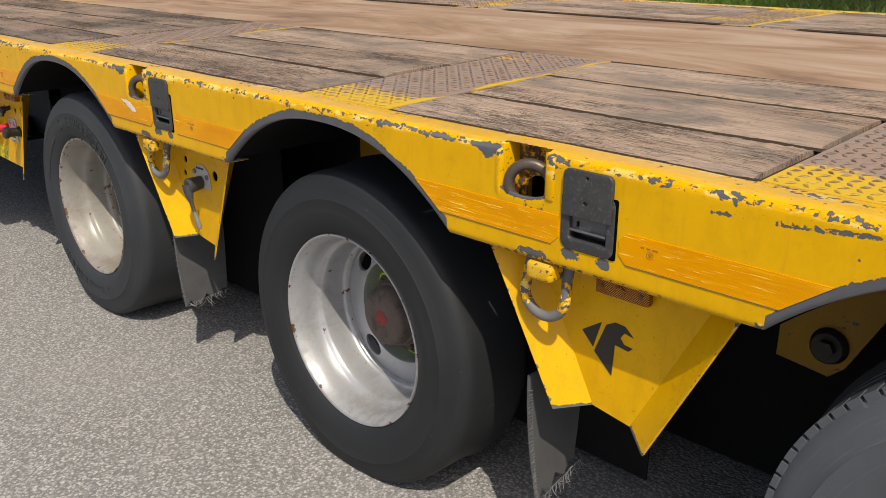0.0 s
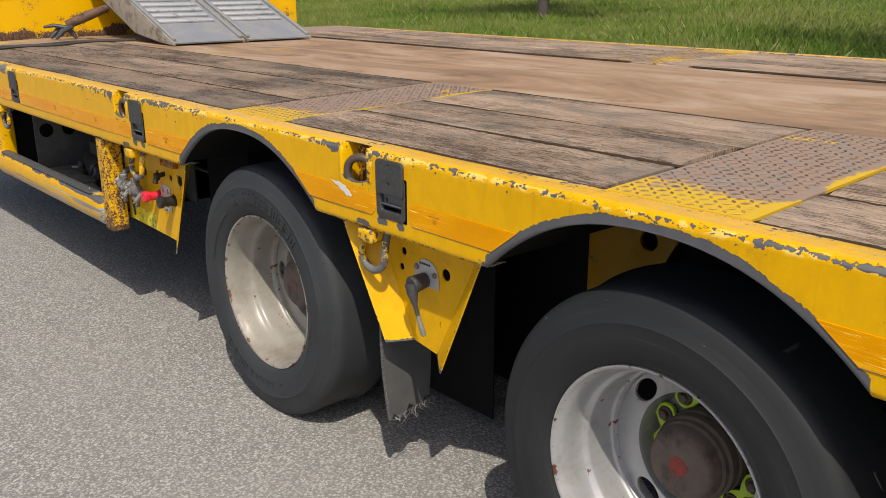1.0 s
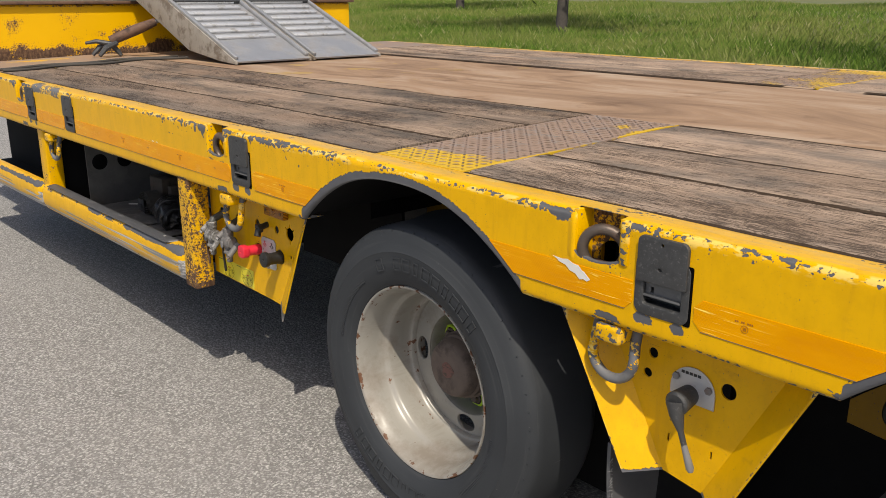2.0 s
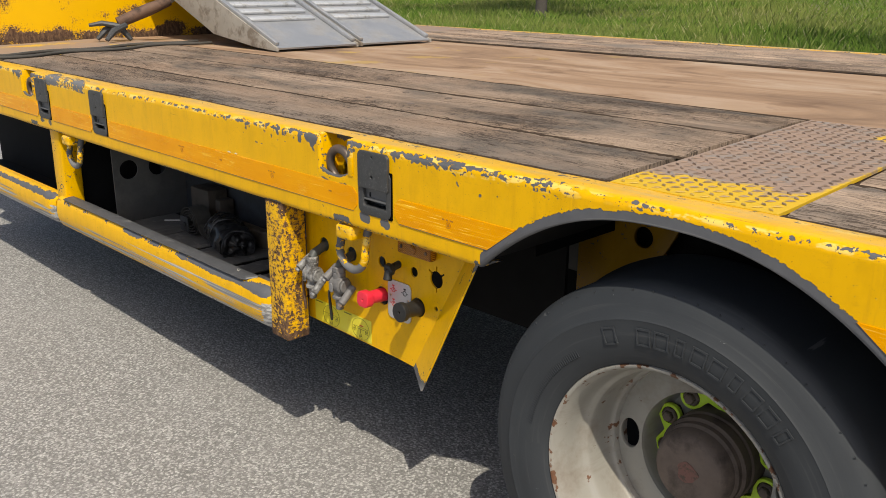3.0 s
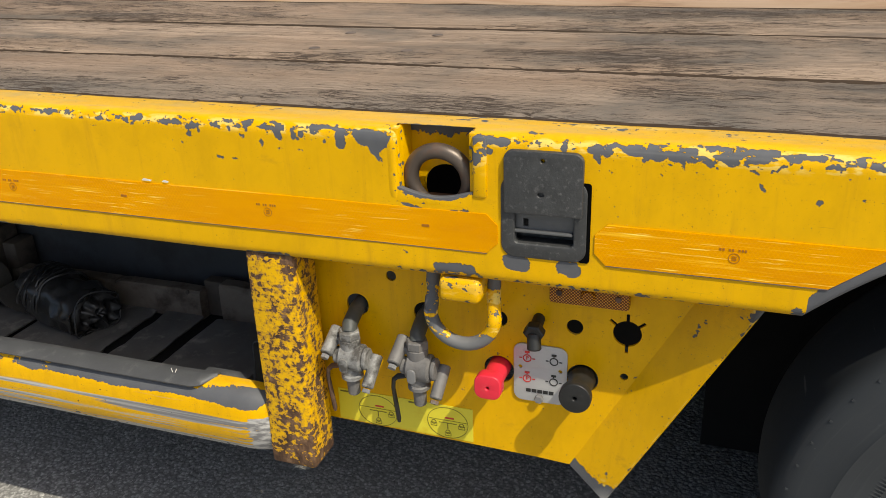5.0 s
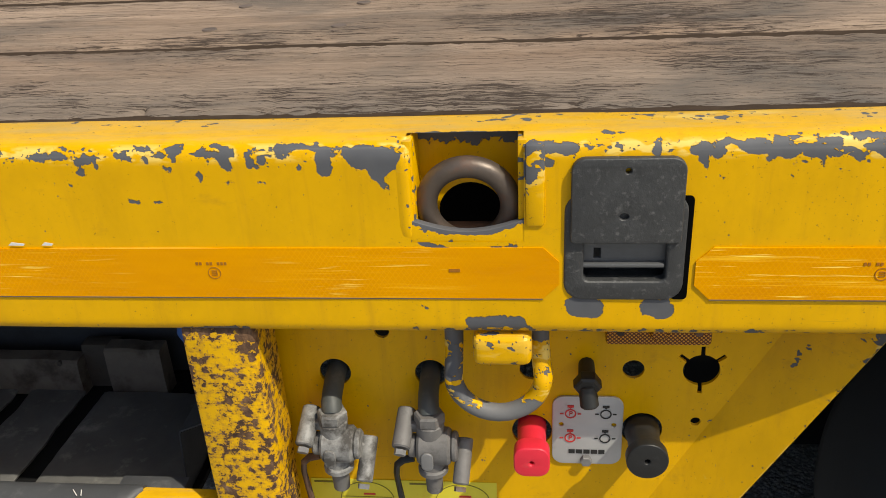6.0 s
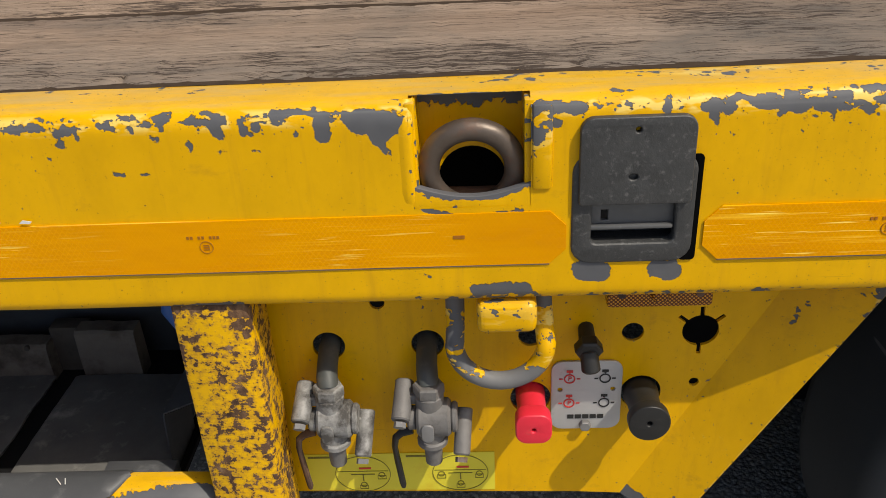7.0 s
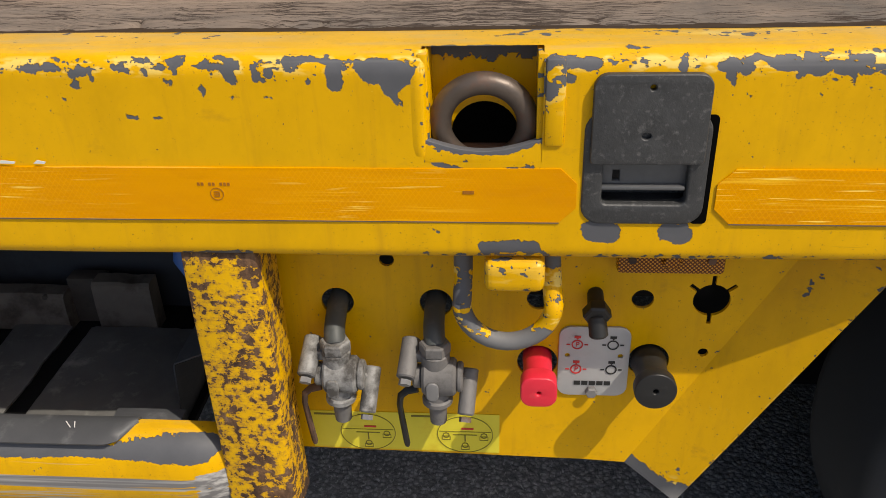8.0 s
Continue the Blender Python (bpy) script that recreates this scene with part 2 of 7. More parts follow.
def asphalt_material():
    m = Mat("asphalt", 0.9, spec=0.2)
    at = m.where((1, 1, 1))
    stone = m.cells(120, out="Color", at=at)
    dist = m.cells(120, out="Distance", at=at)
    v = m.split(stone)[0]
    c = m.ramp(v, [(0.0, (0.21, 0.205, 0.197)), (0.35, (0.285, 0.277, 0.265)), (0.7, (0.345, 0.336, 0.322)), (1.0, (0.45, 0.44, 0.42))])
    c = m.mix(m.math("MULTIPLY", m.step(dist, 0.38, 0.64), 0.85), c, (0.15, 0.146, 0.14))
    blot = m.noise(34, 4, 0.65, at)
    c = m.mix(m.math("MULTIPLY", m.step(blot, 0.50, 0.60), 0.5), c, (0.17, 0.166, 0.159))
    fleck = m.step(m.noise(1.0, 2, 0.5, m.where((150, 95, 100), (3, 1, 2), (0, 0, 0.7))), 0.60, 0.64)
    c = m.mix(m.math("MULTIPLY", fleck, 0.7), c, (0.58, 0.565, 0.54))
    grit = m.noise(420, 3, 0.6, at)
    c = m.mix(m.math("MULTIPLY", m.step(grit, 0.58, 0.68), 0.6), c, (0.50, 0.48, 0.45))
    patch = m.noise(1.3, 5, 0.6, at)
    c = m.mix(m.math("MULTIPLY", m.step(patch, 0.42, 0.7), 0.3), c, (0.30, 0.29, 0.275))
    stain = m.step(m.noise(2.3, 5, 0.65, m.where((1, 1, 1), (7, 3, 1))), 0.62, 0.72)
    c = m.mix(m.math("MULTIPLY", stain, 0.35), c, (0.12, 0.115, 0.11))
    m.color(c)
    m.bump(m.math("SUBTRACT", m.math("MULTIPLY", grit, 0.5), dist), 0.5, 0.005)
    return m.m


def rubber_material(name="tyre_rubber", k=1.0):
    m = Mat(name, 0.62, spec=0.35)
    at = m.where((1, 1, 1), local=True)
    x, y, z = m.split(at)
    r = m.math("SQRT", m.math("ADD", m.math("MULTIPLY", x, x), m.math("MULTIPLY", z, z)))
    ring = m.n.new("ShaderNodeCombineXYZ")
    m.put(m.math("MULTIPLY", r, 120.0), ring.inputs[0])
    m.put(m.math("MULTIPLY", m.math("ARCTAN2", z, x), 1.1), ring.inputs[1])
    rubbed = m.noise(1.0, 5, 0.65, ring.outputs[0])
    dust = m.noise(7, 5, 0.6, at)
    c = m.mix(dust, (0.0195 * k, 0.0218 * k, 0.0250 * k), (0.039 * k, 0.0435 * k, 0.0485 * k))
    c = m.mix(m.math("MULTIPLY", m.step(rubbed, 0.56, 0.76), 0.45), c, (0.074 * k, 0.074 * k, 0.074 * k))
    scr = m.step(m.noise(1.0, 3, 0.5, m.where((40, 5, 90), local=True, rot=(0, 0.6, 0))), 0.735, 0.76)
    c = m.mix(m.math("MULTIPLY", scr, 0.5), c, (0.16, 0.16, 0.16))
    m.color(c)
    m.rough(m.math("ADD", 0.52, m.math("MULTIPLY", dust, 0.25)))
    m.bump(rubbed, 0.12, 0.002)
    m.bump(m.noise(220, 3, 0.5, at), 0.15, 0.0008)
    return m.m


def rim_material(name, c, dirt, rustiness):
    m = Mat(name, 0.42, 0.45 if rustiness < 0.12 else 0.05)
    at = m.where((1, 1, 1), local=True)
    n = m.noise(11, 5, 0.6, at)
    col = m.mix(n, tuple(v * 0.82 for v in c), c)
    d = m.step(m.noise(6, 6, 0.68, at), 0.50, 0.66)
    run = m.step(m.noise(1.0, 4, 0.65, m.where((26, 5, 26), local=True)), 0.55, 0.72)
    col = m.mix(m.math("MULTIPLY", m.math("MAXIMUM", d, m.math("MULTIPLY", run, 0.7)), 0.55), col, dirt)
    wear = m.attr("wear")
    flake = m.step(m.math("ADD", m.noise(34, 4, 0.6, at), m.math("MULTIPLY", wear, rustiness)), 0.70, 0.73)
    col = m.mix(flake, col, m.mix(m.noise(150, 2, 0.5, at), (0.05, 0.022, 0.012), (0.19, 0.08, 0.035)))
    m.color(col)
    m.rough(m.math("ADD", 0.34, m.math("MULTIPLY", m.math("MAXIMUM", flake, d), 0.3)))
    m.bump(m.noise(60, 3, 0.5, at), 0.08, 0.001)
    return m.m


def tape_material():
    """Retro-reflective tape: a net of sealed cells under a glossy film that is rubbed and creased lengthwise. Its
    golden glints are painted into the colour.
    """
    m = Mat("reflective_tape", 0.3)
    m.b.inputs["Specular IOR Level"].default_value = 0.14
    a = m.cells(1.0, "DISTANCE_TO_EDGE", m.where((270, 1, 190), rot=(0, radians(45), 0)), rnd=0.0)
    net = m.step(a, 0.045, 0.14)
    worn = m.noise(2.2, 4, 0.6)
    c = m.mix(worn, (0.70, 0.272, 0.0003), (0.79, 0.345, 0.0005))
    cloud = m.step(m.noise(1.0, 4, 0.6, m.where((9, 1, 26), (3, 1, 6))), 0.44, 0.66)
    c = m.mix(m.math("MULTIPLY", cloud, 0.5), c, (0.62, 0.225, 0.0004))
    zone = m.step(m.noise(1.0, 3, 0.5, m.where((4.5, 1, 3), (8, 0, 2))), 0.36, 0.52)
    lighter = m.step(m.noise(1.0, 3, 0.5, m.where((3.0, 1, 4), (1, 0, 7))), 0.42, 0.62)
    c = m.mix(m.math("MULTIPLY", m.math("MULTIPLY", m.math("SUBTRACT", 1.0, net), m.math("ADD", 0.10, m.math("MULTIPLY", lighter, 0.7))), 0.32), c, (0.94, 0.50, 0.008))
    # lengthwise shine and glints, painted as brighter gold
    shine_streak = m.noise(1.0, 5, 0.7, m.where((4.0, 1, 150)))
    c = m.mix(m.math("MULTIPLY", m.step(shine_streak, 0.55, 0.66), m.math("MULTIPLY", zone, 0.75)), c, (0.96, 0.56, 0.03))
    glint = m.noise(1.0, 3, 0.6, m.where((14, 1, 330), (1, 7, 5)))
    c = m.mix(m.math("MULTIPLY", m.step(glint, 0.60, 0.68), zone), c, (1.0, 0.76, 0.14))
    scratch = m.step(m.noise(1.0, 2, 0.5, m.where((3.2, 1, 420), (9, 3, 1))), 0.70, 0.74)
    c = m.mix(m.math("MULTIPLY", scratch, 0.4), c, (1.0, 0.70, 0.14))
    nick = m.step(m.noise(1.0, 3, 0.5, m.where((120, 1, 95), (6, 0, 2))), 0.765, 0.78)
    c = m.mix(nick, c, (0.11, 0.045, 0.01))
    m.color(c)
    m.rough(m.math("ADD", 0.17, m.math("MULTIPLY", cloud, 0.16)))
    m.bump(net, 0.10, 0.0004)
    m.bump(m.noise(1.0, 4, 0.6, m.where((5, 1, 110), (2, 2, 2))), 0.35, 0.0012)
    m.bump(m.noise(1.0, 3, 0.5, m.where((30, 1, 45), (4, 1, 2))), 0.10, 0.002)
    return m.m


def checker_material():
    """Chequer plate with most of its yellow paint walked off, rust brown below."""
    m = Mat("chequer_plate", 0.55, spec=0.3)
    at = m.where((1, 1, 1))
    keep = m.attr("keep")
    n = m.noise(7, 5, 0.62, at)
    fine = m.noise(70, 3, 0.6, at)
    rust = m.mix(fine, (0.235, 0.160, 0.116), (0.345, 0.245, 0.183))
    rust = m.mix(m.step(m.noise(16, 4, 0.6, at), 0.5, 0.66), rust, (0.245, 0.205, 0.175))
    amount = m.math("ADD", m.math("ADD", m.math("MULTIPLY", n, 0.62), m.math("MULTIPLY", fine, 0.3)), m.math("MULTIPLY", keep, 0.48))
    m.color(m.mix(m.step(amount, 0.66, 0.74), rust, (0.60, 0.375, 0.022)))
    m.rough(m.math("ADD", 0.42, m.math("MULTIPLY", fine, 0.3)))
    m.bump(fine, 0.2, 0.0008)
    return m.m


def plate_bar_material():
    m = Mat("walked_plate_bars", 0.55, spec=0.25)
    fine = m.noise(70, 3, 0.6)
    c = m.mix(fine, (0.20, 0.138, 0.100), (0.30, 0.215, 0.160))
    left = m.step(m.math("ADD", m.math("MULTIPLY", m.noise(12, 4, 0.6), 0.6), m.math("MULTIPLY", m.attr("keep"), 0.5)), 0.66, 0.80)
    c = m.mix(m.math("MULTIPLY", left, 0.7), c, (0.58, 0.37, 0.03))
    m.color(m.mix(m.math("MULTIPLY", m.step(m.noise(48, 2, 0.5), 0.50, 0.56), m.math("SUBTRACT", 0.7, m.math("MULTIPLY", left, 0.4))), c, (0.085, 0.055, 0.038)))
    return m.m


def rusty_floor_material():
    m = Mat("rusty_steel_floor", 0.8, spec=0.15)
    long = m.noise(1.0, 6, 0.62, m.where((0.9, 2.6, 1)), 1.4)
    fine = m.noise(1.0, 5, 0.7, m.where((7, 60, 1)))
    spot = m.noise(5, 5, 0.6)
    c = m.ramp(long, [(0.34, (0.19, 0.120, 0.077)), (0.5, (0.315, 0.205, 0.128)), (0.64, (0.40, 0.295, 0.210))])
    c = m.mix(m.math("MULTIPLY", m.step(fine, 0.5, 0.75), 0.35), c, (0.28, 0.205, 0.15))
    c = m.mix(m.math("MULTIPLY", m.step(spot, 0.60, 0.70), 0.45), c, (0.12, 0.068, 0.042))
    left = m.math("MULTIPLY", m.step(m.noise(3.2, 6, 0.7, m.where((1, 1, 1), (2, 8, 1))), 0.60, 0.64), m.step(m.split(m.where())[0], -0.2, -1.6))
    c = m.mix(m.math("MULTIPLY", left, 0.8), c, (0.42, 0.28, 0.08))
    m.color(c)
    m.bump(m.math("ADD", fine, spot), 0.35, 0.002)
    return m.m


def amber_material():
    """Moulded amber lens with a fine prism grid."""
    m = Mat("amber_lens", 0.18, spec=0.4)
    cell = m.cells(1.0, "F1", m.where((330, 1, 330), rot=(0, radians(45), 0)), rnd=0.0)
    m.color(m.mix(m.step(cell, 0.22, 0.42), (0.62, 0.27, 0.02), (0.10, 0.024, 0.001)))
    m.bump(cell, 0.4, 0.0008)
    return m.m


def grass_material():
    m = Mat("grass_blades", 0.7, spec=0.15)
    rnd = m.geo.outputs["Random Per Island"]
    c = m.ramp(rnd, [(0.0, (0.060, 0.125, 0.014)), (0.45, (0.105, 0.178, 0.024)), (0.86, (0.150, 0.225, 0.040)), (0.96, (0.27, 0.285, 0.11)), (1.0, (0.38, 0.36, 0.20))])
    dry = m.step(m.noise(0.35, 5, 0.65), 0.42, 0.62)
    m.color(m.mix(m.math("MULTIPLY", dry, 0.58), c, (0.26, 0.25, 0.085)))
    m.b.inputs["Transmission Weight"].default_value = 0.0
    return m.m


YELLOW = paint_material("yellow_paint")
# darkened copy of the yellow, standing for shade under the deck
YELLOW_SHADED = paint_material("shaded_yellow_paint", (0.36, 0.19, 0.006))
YELLOW_RUST = rusted_paint_material()
YELLOW_RAIL = paint_material("yellow_paint_scuffed", scuff=True)
WOOD = wood_material("weathered_planks", (0.42, 0.312, 0.229), (0.284, 0.203, 0.144), (0.115, 0.081, 0.058), (0.105, 0.097, 0.087))
ASPHALT = asphalt_material()
RUBBER = rubber_material("tyre_rubber", 1.0)
RUBBER_MIDDLE = rubber_material("black_tyre_rubber", 0.55)
RUBBER_DUSTY = rubber_material("dusty_tyre_rubber", 2.6)
DULL_PINK = plain_material("dull_pink_paint", (0.13, 0.065, 0.050), (0.19, 0.085, 0.065), 0.75, 0.0, 60, 0.2, (0.09, 0.065, 0.05), 70, 0.50, 0.6, True)
RIM_SILVER = rim_material("silver_rim_paint", (0.46, 0.465, 0.475), (0.19, 0.18, 0.165), 0.10)
RIM_WHITE = rim_material("off_white_rim_paint", (0.32, 0.305, 0.27), (0.15, 0.11, 0.078), 0.15)
TAPE = tape_material()
CHECKER = checker_material()
PLATE_BARS = plate_bar_material()
RUSTY_FLOOR = rusty_floor_material()
GRASS = grass_material()
STEEL_DARK = plain_material("dark_cast_latch", (0.032, 0.033, 0.034), (0.066, 0.067, 0.068), 0.5, 0.2, 90, 0.5, (0.105, 0.104, 0.102), 170, 0.56, 0.70)
STEEL_GREY = plain_material("worn_grey_steel", (0.16, 0.16, 0.165), (0.27, 0.265, 0.26), 0.55, 0.3, 25, 0.3, (0.13, 0.085, 0.055), 18, 0.56, 0.7)
ALLOY_PALE = plain_material("rubbed_aluminium", (0.44, 0.45, 0.46), (0.60, 0.605, 0.61), 0.45, 0.4, 20, 0.2, (0.26, 0.25, 0.235), 16, 0.52, 0.68)
CHEEK = plain_material("scuffed_tan_aluminium", (0.25, 0.225, 0.19), (0.40, 0.37, 0.32), 0.6, 0.2, 14, 0.3, (0.16, 0.13, 0.10), 11, 0.50, 0.62)
ALLOY = plain_material("dull_aluminium", (0.29, 0.30, 0.315), (0.42, 0.425, 0.435), 0.45, 0.5, 12, 0.15, (0.22, 0.205, 0.19), 7, 0.48, 0.72)
CAST_ALLOY = plain_material("cast_valve_alloy", (0.20, 0.198, 0.19), (0.33, 0.325, 0.315), 0.6, 0.15, 60, 0.5, (0.060, 0.055, 0.050), 38, 0.42, 0.60)
CAST_DARK = plain_material("grimy_valve_alloy", (0.11, 0.105, 0.10), (0.20, 0.19, 0.185), 0.65, 0.15, 60, 0.35, (0.08, 0.075, 0.07), 30, 0.54, 0.68)
RING_STEEL = plain_material("rubbed_rusty_ring", (0.075, 0.060, 0.050), (0.155, 0.120, 0.096), 0.42, 0.45, 50, 0.3, (0.13, 0.06, 0.035), 26, 0.52, 0.66)
RUST = plain_material("brown_rust", (0.075, 0.042, 0.028), (0.16, 0.085, 0.05), 0.75, 0.0, 40, 0.5, (0.05, 0.032, 0.025), 14, 0.5, 0.65)
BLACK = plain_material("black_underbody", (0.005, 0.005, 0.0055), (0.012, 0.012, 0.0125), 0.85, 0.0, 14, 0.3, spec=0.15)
BLACK_RUBBER = plain_material("black_rubber", (0.008, 0.008, 0.008), (0.018, 0.018, 0.018), 0.55, 0.0, 30, 0.2)
FLAP = plain_material("mudflap_rubber", (0.06, 0.061, 0.063), (0.11, 0.111, 0.113), 0.6, 0.0, 20, 0.3, (0.11, 0.11, 0.11), 6, 0.5, 0.7)
RED_PLASTIC = plain_material("red_plastic", (0.62, 0.012, 0.035), (0.72, 0.03, 0.055), 0.42, 0.0, 60, 0.12, (0.45, 0.05, 0.05), 40, 0.6, 0.72)
BLACK_PLASTIC = plain_material("black_plastic", (0.012, 0.012, 0.012), (0.024, 0.024, 0.024), 0.42, 0.0, 60, 0.12, (0.036, 0.036, 0.035), 40, 0.62, 0.74, False, 0.35)
PLATE_ALLOY = plain_material("printed_alloy_plate", (0.42, 0.42, 0.42), (0.53, 0.53, 0.53), 0.42, 0.35, 30, 0.05, (0.33, 0.31, 0.28), 20, 0.6, 0.7)
INK = plain_material("black_print", (0.012, 0.012, 0.012), (0.02, 0.02, 0.02), 0.5)
HUB_BROWN = plain_material("dusty_brown_hub", (0.088, 0.066, 0.053), (0.175, 0.130, 0.102), 0.8, 0.0, 30, 0.4, (0.062, 0.047, 0.039), 12, 0.5, 0.65, True)
FADED_RED = plain_material("faded_red_paint", (0.20, 0.03, 0.022), (0.36, 0.045, 0.035), 0.7, 0.0, 60, 0.2, (0.10, 0.07, 0.055), 70, 0.52, 0.6, True)
INK_RED = plain_material("red_print", (0.50, 0.02, 0.02), (0.58, 0.04, 0.03), 0.5)
STICKER = plain_material("lime_yellow_sticker", (0.66, 0.56, 0.03), (0.74, 0.64, 0.05), 0.35, 0.0, 20, 0.05, (0.62, 0.46, 0.02), 12, 0.55, 0.66)
AMBER = amber_material()
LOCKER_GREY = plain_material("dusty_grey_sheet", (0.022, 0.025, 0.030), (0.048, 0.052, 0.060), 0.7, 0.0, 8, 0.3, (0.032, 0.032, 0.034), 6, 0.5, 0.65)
DARK_TIMBER = plain_material("dark_brown_timber", (0.045, 0.036, 0.028), (0.10, 0.078, 0.060), 0.8, 0.0, 22, 0.5, (0.03, 0.025, 0.02), 9, 0.5, 0.62)
LIME = plain_material("lime_plastic", (0.45, 0.68, 0.03), (0.55, 0.76, 0.05), 0.4, 0.0, 30, 0.05)
WHITE_CHIP = plain_material("pale_scrape", (0.62, 0.60, 0.56), (0.72, 0.70, 0.66), 0.6)
ROPE_DARK = plain_material("dark_strap", (0.035, 0.032, 0.028), (0.075, 0.068, 0.058), 0.85, 0.0, 80, 0.5)
TARP = plain_material("dusty_black_mat", (0.060, 0.060, 0.060), (0.20, 0.195, 0.185), 0.62, 0.0, 11, 0.6, (0.29, 0.28, 0.26), 24, 0.56, 0.74, spec=0.25)
FEED_PIPE = plain_material("grey_green_pipe", (0.040, 0.044, 0.042), (0.075, 0.080, 0.076), 0.55, 0.0, 40, 0.3, (0.12, 0.115, 0.10), 24, 0.56, 0.7)
DUSTY_BOARD = plain_material("dusty_grey_board", (0.11, 0.090, 0.072), (0.23, 0.195, 0.160), 0.85, 0.0, 26, 0.6, (0.085, 0.068, 0.055), 15, 0.5, 0.66, spec=0.1)
BLACK_SHEEN = plain_material("black_coated_cloth", (0.010, 0.010, 0.011), (0.032, 0.032, 0.032), 0.33, 0.0, 30, 0.35, (0.07, 0.068, 0.064), 14, 0.56, 0.7)
LATCH_WORN = plain_material("rubbed_latch_steel", (0.085, 0.087, 0.09), (0.15, 0.152, 0.155), 0.45, 0.3, 40, 0.25, (0.22, 0.22, 0.215), 30, 0.58, 0.7)
DIAGRAM = plain_material("olive_print", (0.13, 0.11, 0.012), (0.22, 0.185, 0.02), 0.5)
BARK = plain_material("tree_bark", (0.035, 0.030, 0.026), (0.085, 0.074, 0.062), 0.9, 0.0, 20, 0.8)
LEAF = plain_material("tree_leaves", (0.04, 0.075, 0.015), (0.09, 0.13, 0.03), 0.6, 0.0, 2, 0.1)
SOIL = plain_material("grassy_soil", (0.07, 0.10, 0.025), (0.13, 0.15, 0.045), 0.95, 0.0, 0.8, 0.6, (0.16, 0.14, 0.07), 0.3, 0.45, 0.6)


# ---- mesh helpers ----
def W(ob):
    m = Matrix.Identity(4)
    while ob is not None:
        m = ob.matrix_parent_inverse @ ob.matrix_basis @ m if ob.parent else ob.matrix_basis @ m
        ob = ob.parent
    return m


def finish(me, mat, smooth=38):
    me.materials.clear()
    me.materials.append(mat)
    for p in me.polygons:
        p.use_smooth = True
    me.set_sharp_from_angle(angle=radians(smooth))
    return me


def part(name, bm, material, parent=None, label="", at=None, smooth=38):
    """One mesh object, under a thing or a part when a parent is given. bm may be a bmesh or a finished mesh."""
    if isinstance(bm, bmesh.types.BMesh):
        me = bpy.data.meshes.new(name)
        bm.to_mesh(me)
        bm.free()
        finish(me, material, smooth)
    else:
        me = bm
        if not me.materials or me.materials[0] != material:
            finish(me, material, smooth)
    ob = new(name, me)
    if at is not None:
        ob.matrix_basis = at
    if parent is not None:
        ob.parent = parent
        ob.matrix_parent_inverse = W(parent).inverted()
    return tagged(ob, label)


def thing(name, x, y, z, label, category, group=""):
    ob = new(name)
    ob.empty_display_size = 0.1
    ob.location = (x, y, z)
    return tagged(ob, label, category, group)


def mark(ob, attribute, f):
    """A wear value for each vertex, from its place."""
    a = ob.data.attributes.new(attribute, "FLOAT", "POINT")
    a.data.foreach_set("value", [f(v.co) for v in ob.data.vertices])
    return ob


def box(bm, x0, x1, y0, y1, z0, z1, bevel=0.0, m=None, seg=2):
    r = bmesh.ops.create_cube(bm, size=1.0)
    t = Matrix.Translation(((x0 + x1) / 2, (y0 + y1) / 2, (z0 + z1) / 2)) @ Matrix.Diagonal((x1 - x0, y1 - y0, z1 - z0, 1))
    bmesh.ops.transform(bm, matrix=(m @ t) if m else t, verts=r["verts"])
    if bevel:
        edges = list({e for v in r["verts"] for e in v.link_edges})
        bmesh.ops.bevel(bm, geom=edges, offset=bevel, segments=seg, affect="EDGES", profile=0.5)
    return bm


def turned(bm, profile, seg=48, m=None, closed=False):
    """A profile of (radius, height) turned round the local z axis."""
    rings = []
    for r, h in profile:
        row = []
        for i in range(seg):
            a = 2 * math.pi * i / seg
            v = Vector((r * math.cos(a), r * math.sin(a), h))
            row.append(bm.verts.new(m @ v if m else v))
        rings.append(row)
    pairs = list(zip(rings, rings[1:])) + ([(rings[-1], rings[0])] if closed else [])
    for a, b in pairs:
        for i in range(seg):
            j = (i + 1) % seg
            bm.faces.new((a[i], a[j], b[j], b[i]))
    if not closed:
        for row, flip in ((rings[0], True), (rings[-1], False)):
            if abs(profile[0 if flip else -1][0]) > 1e-5:
                bm.faces.new(row[::-1] if flip else row)
    return bm


def rod(bm, p0, p1, r, seg=16, r2=None, bevel=0.0):
    """A round bar from p0 to p1, with eased ends when bevel is set."""
    p0, p1 = Vector(p0), Vector(p1)
    d = p1 - p0
    m = Matrix.Translation(p0) @ d.to_track_quat("Z", "Y").to_matrix().to_4x4()
    r2 = r if r2 is None else r2
    n = d.length
    if bevel:
        turned(bm, [(r - bevel, 0), (r, bevel), (r2, n - bevel), (r2 - bevel, n)], seg, m)
    else:
        turned(bm, [(r, 0), (r2, n)], seg, m)
    return bm


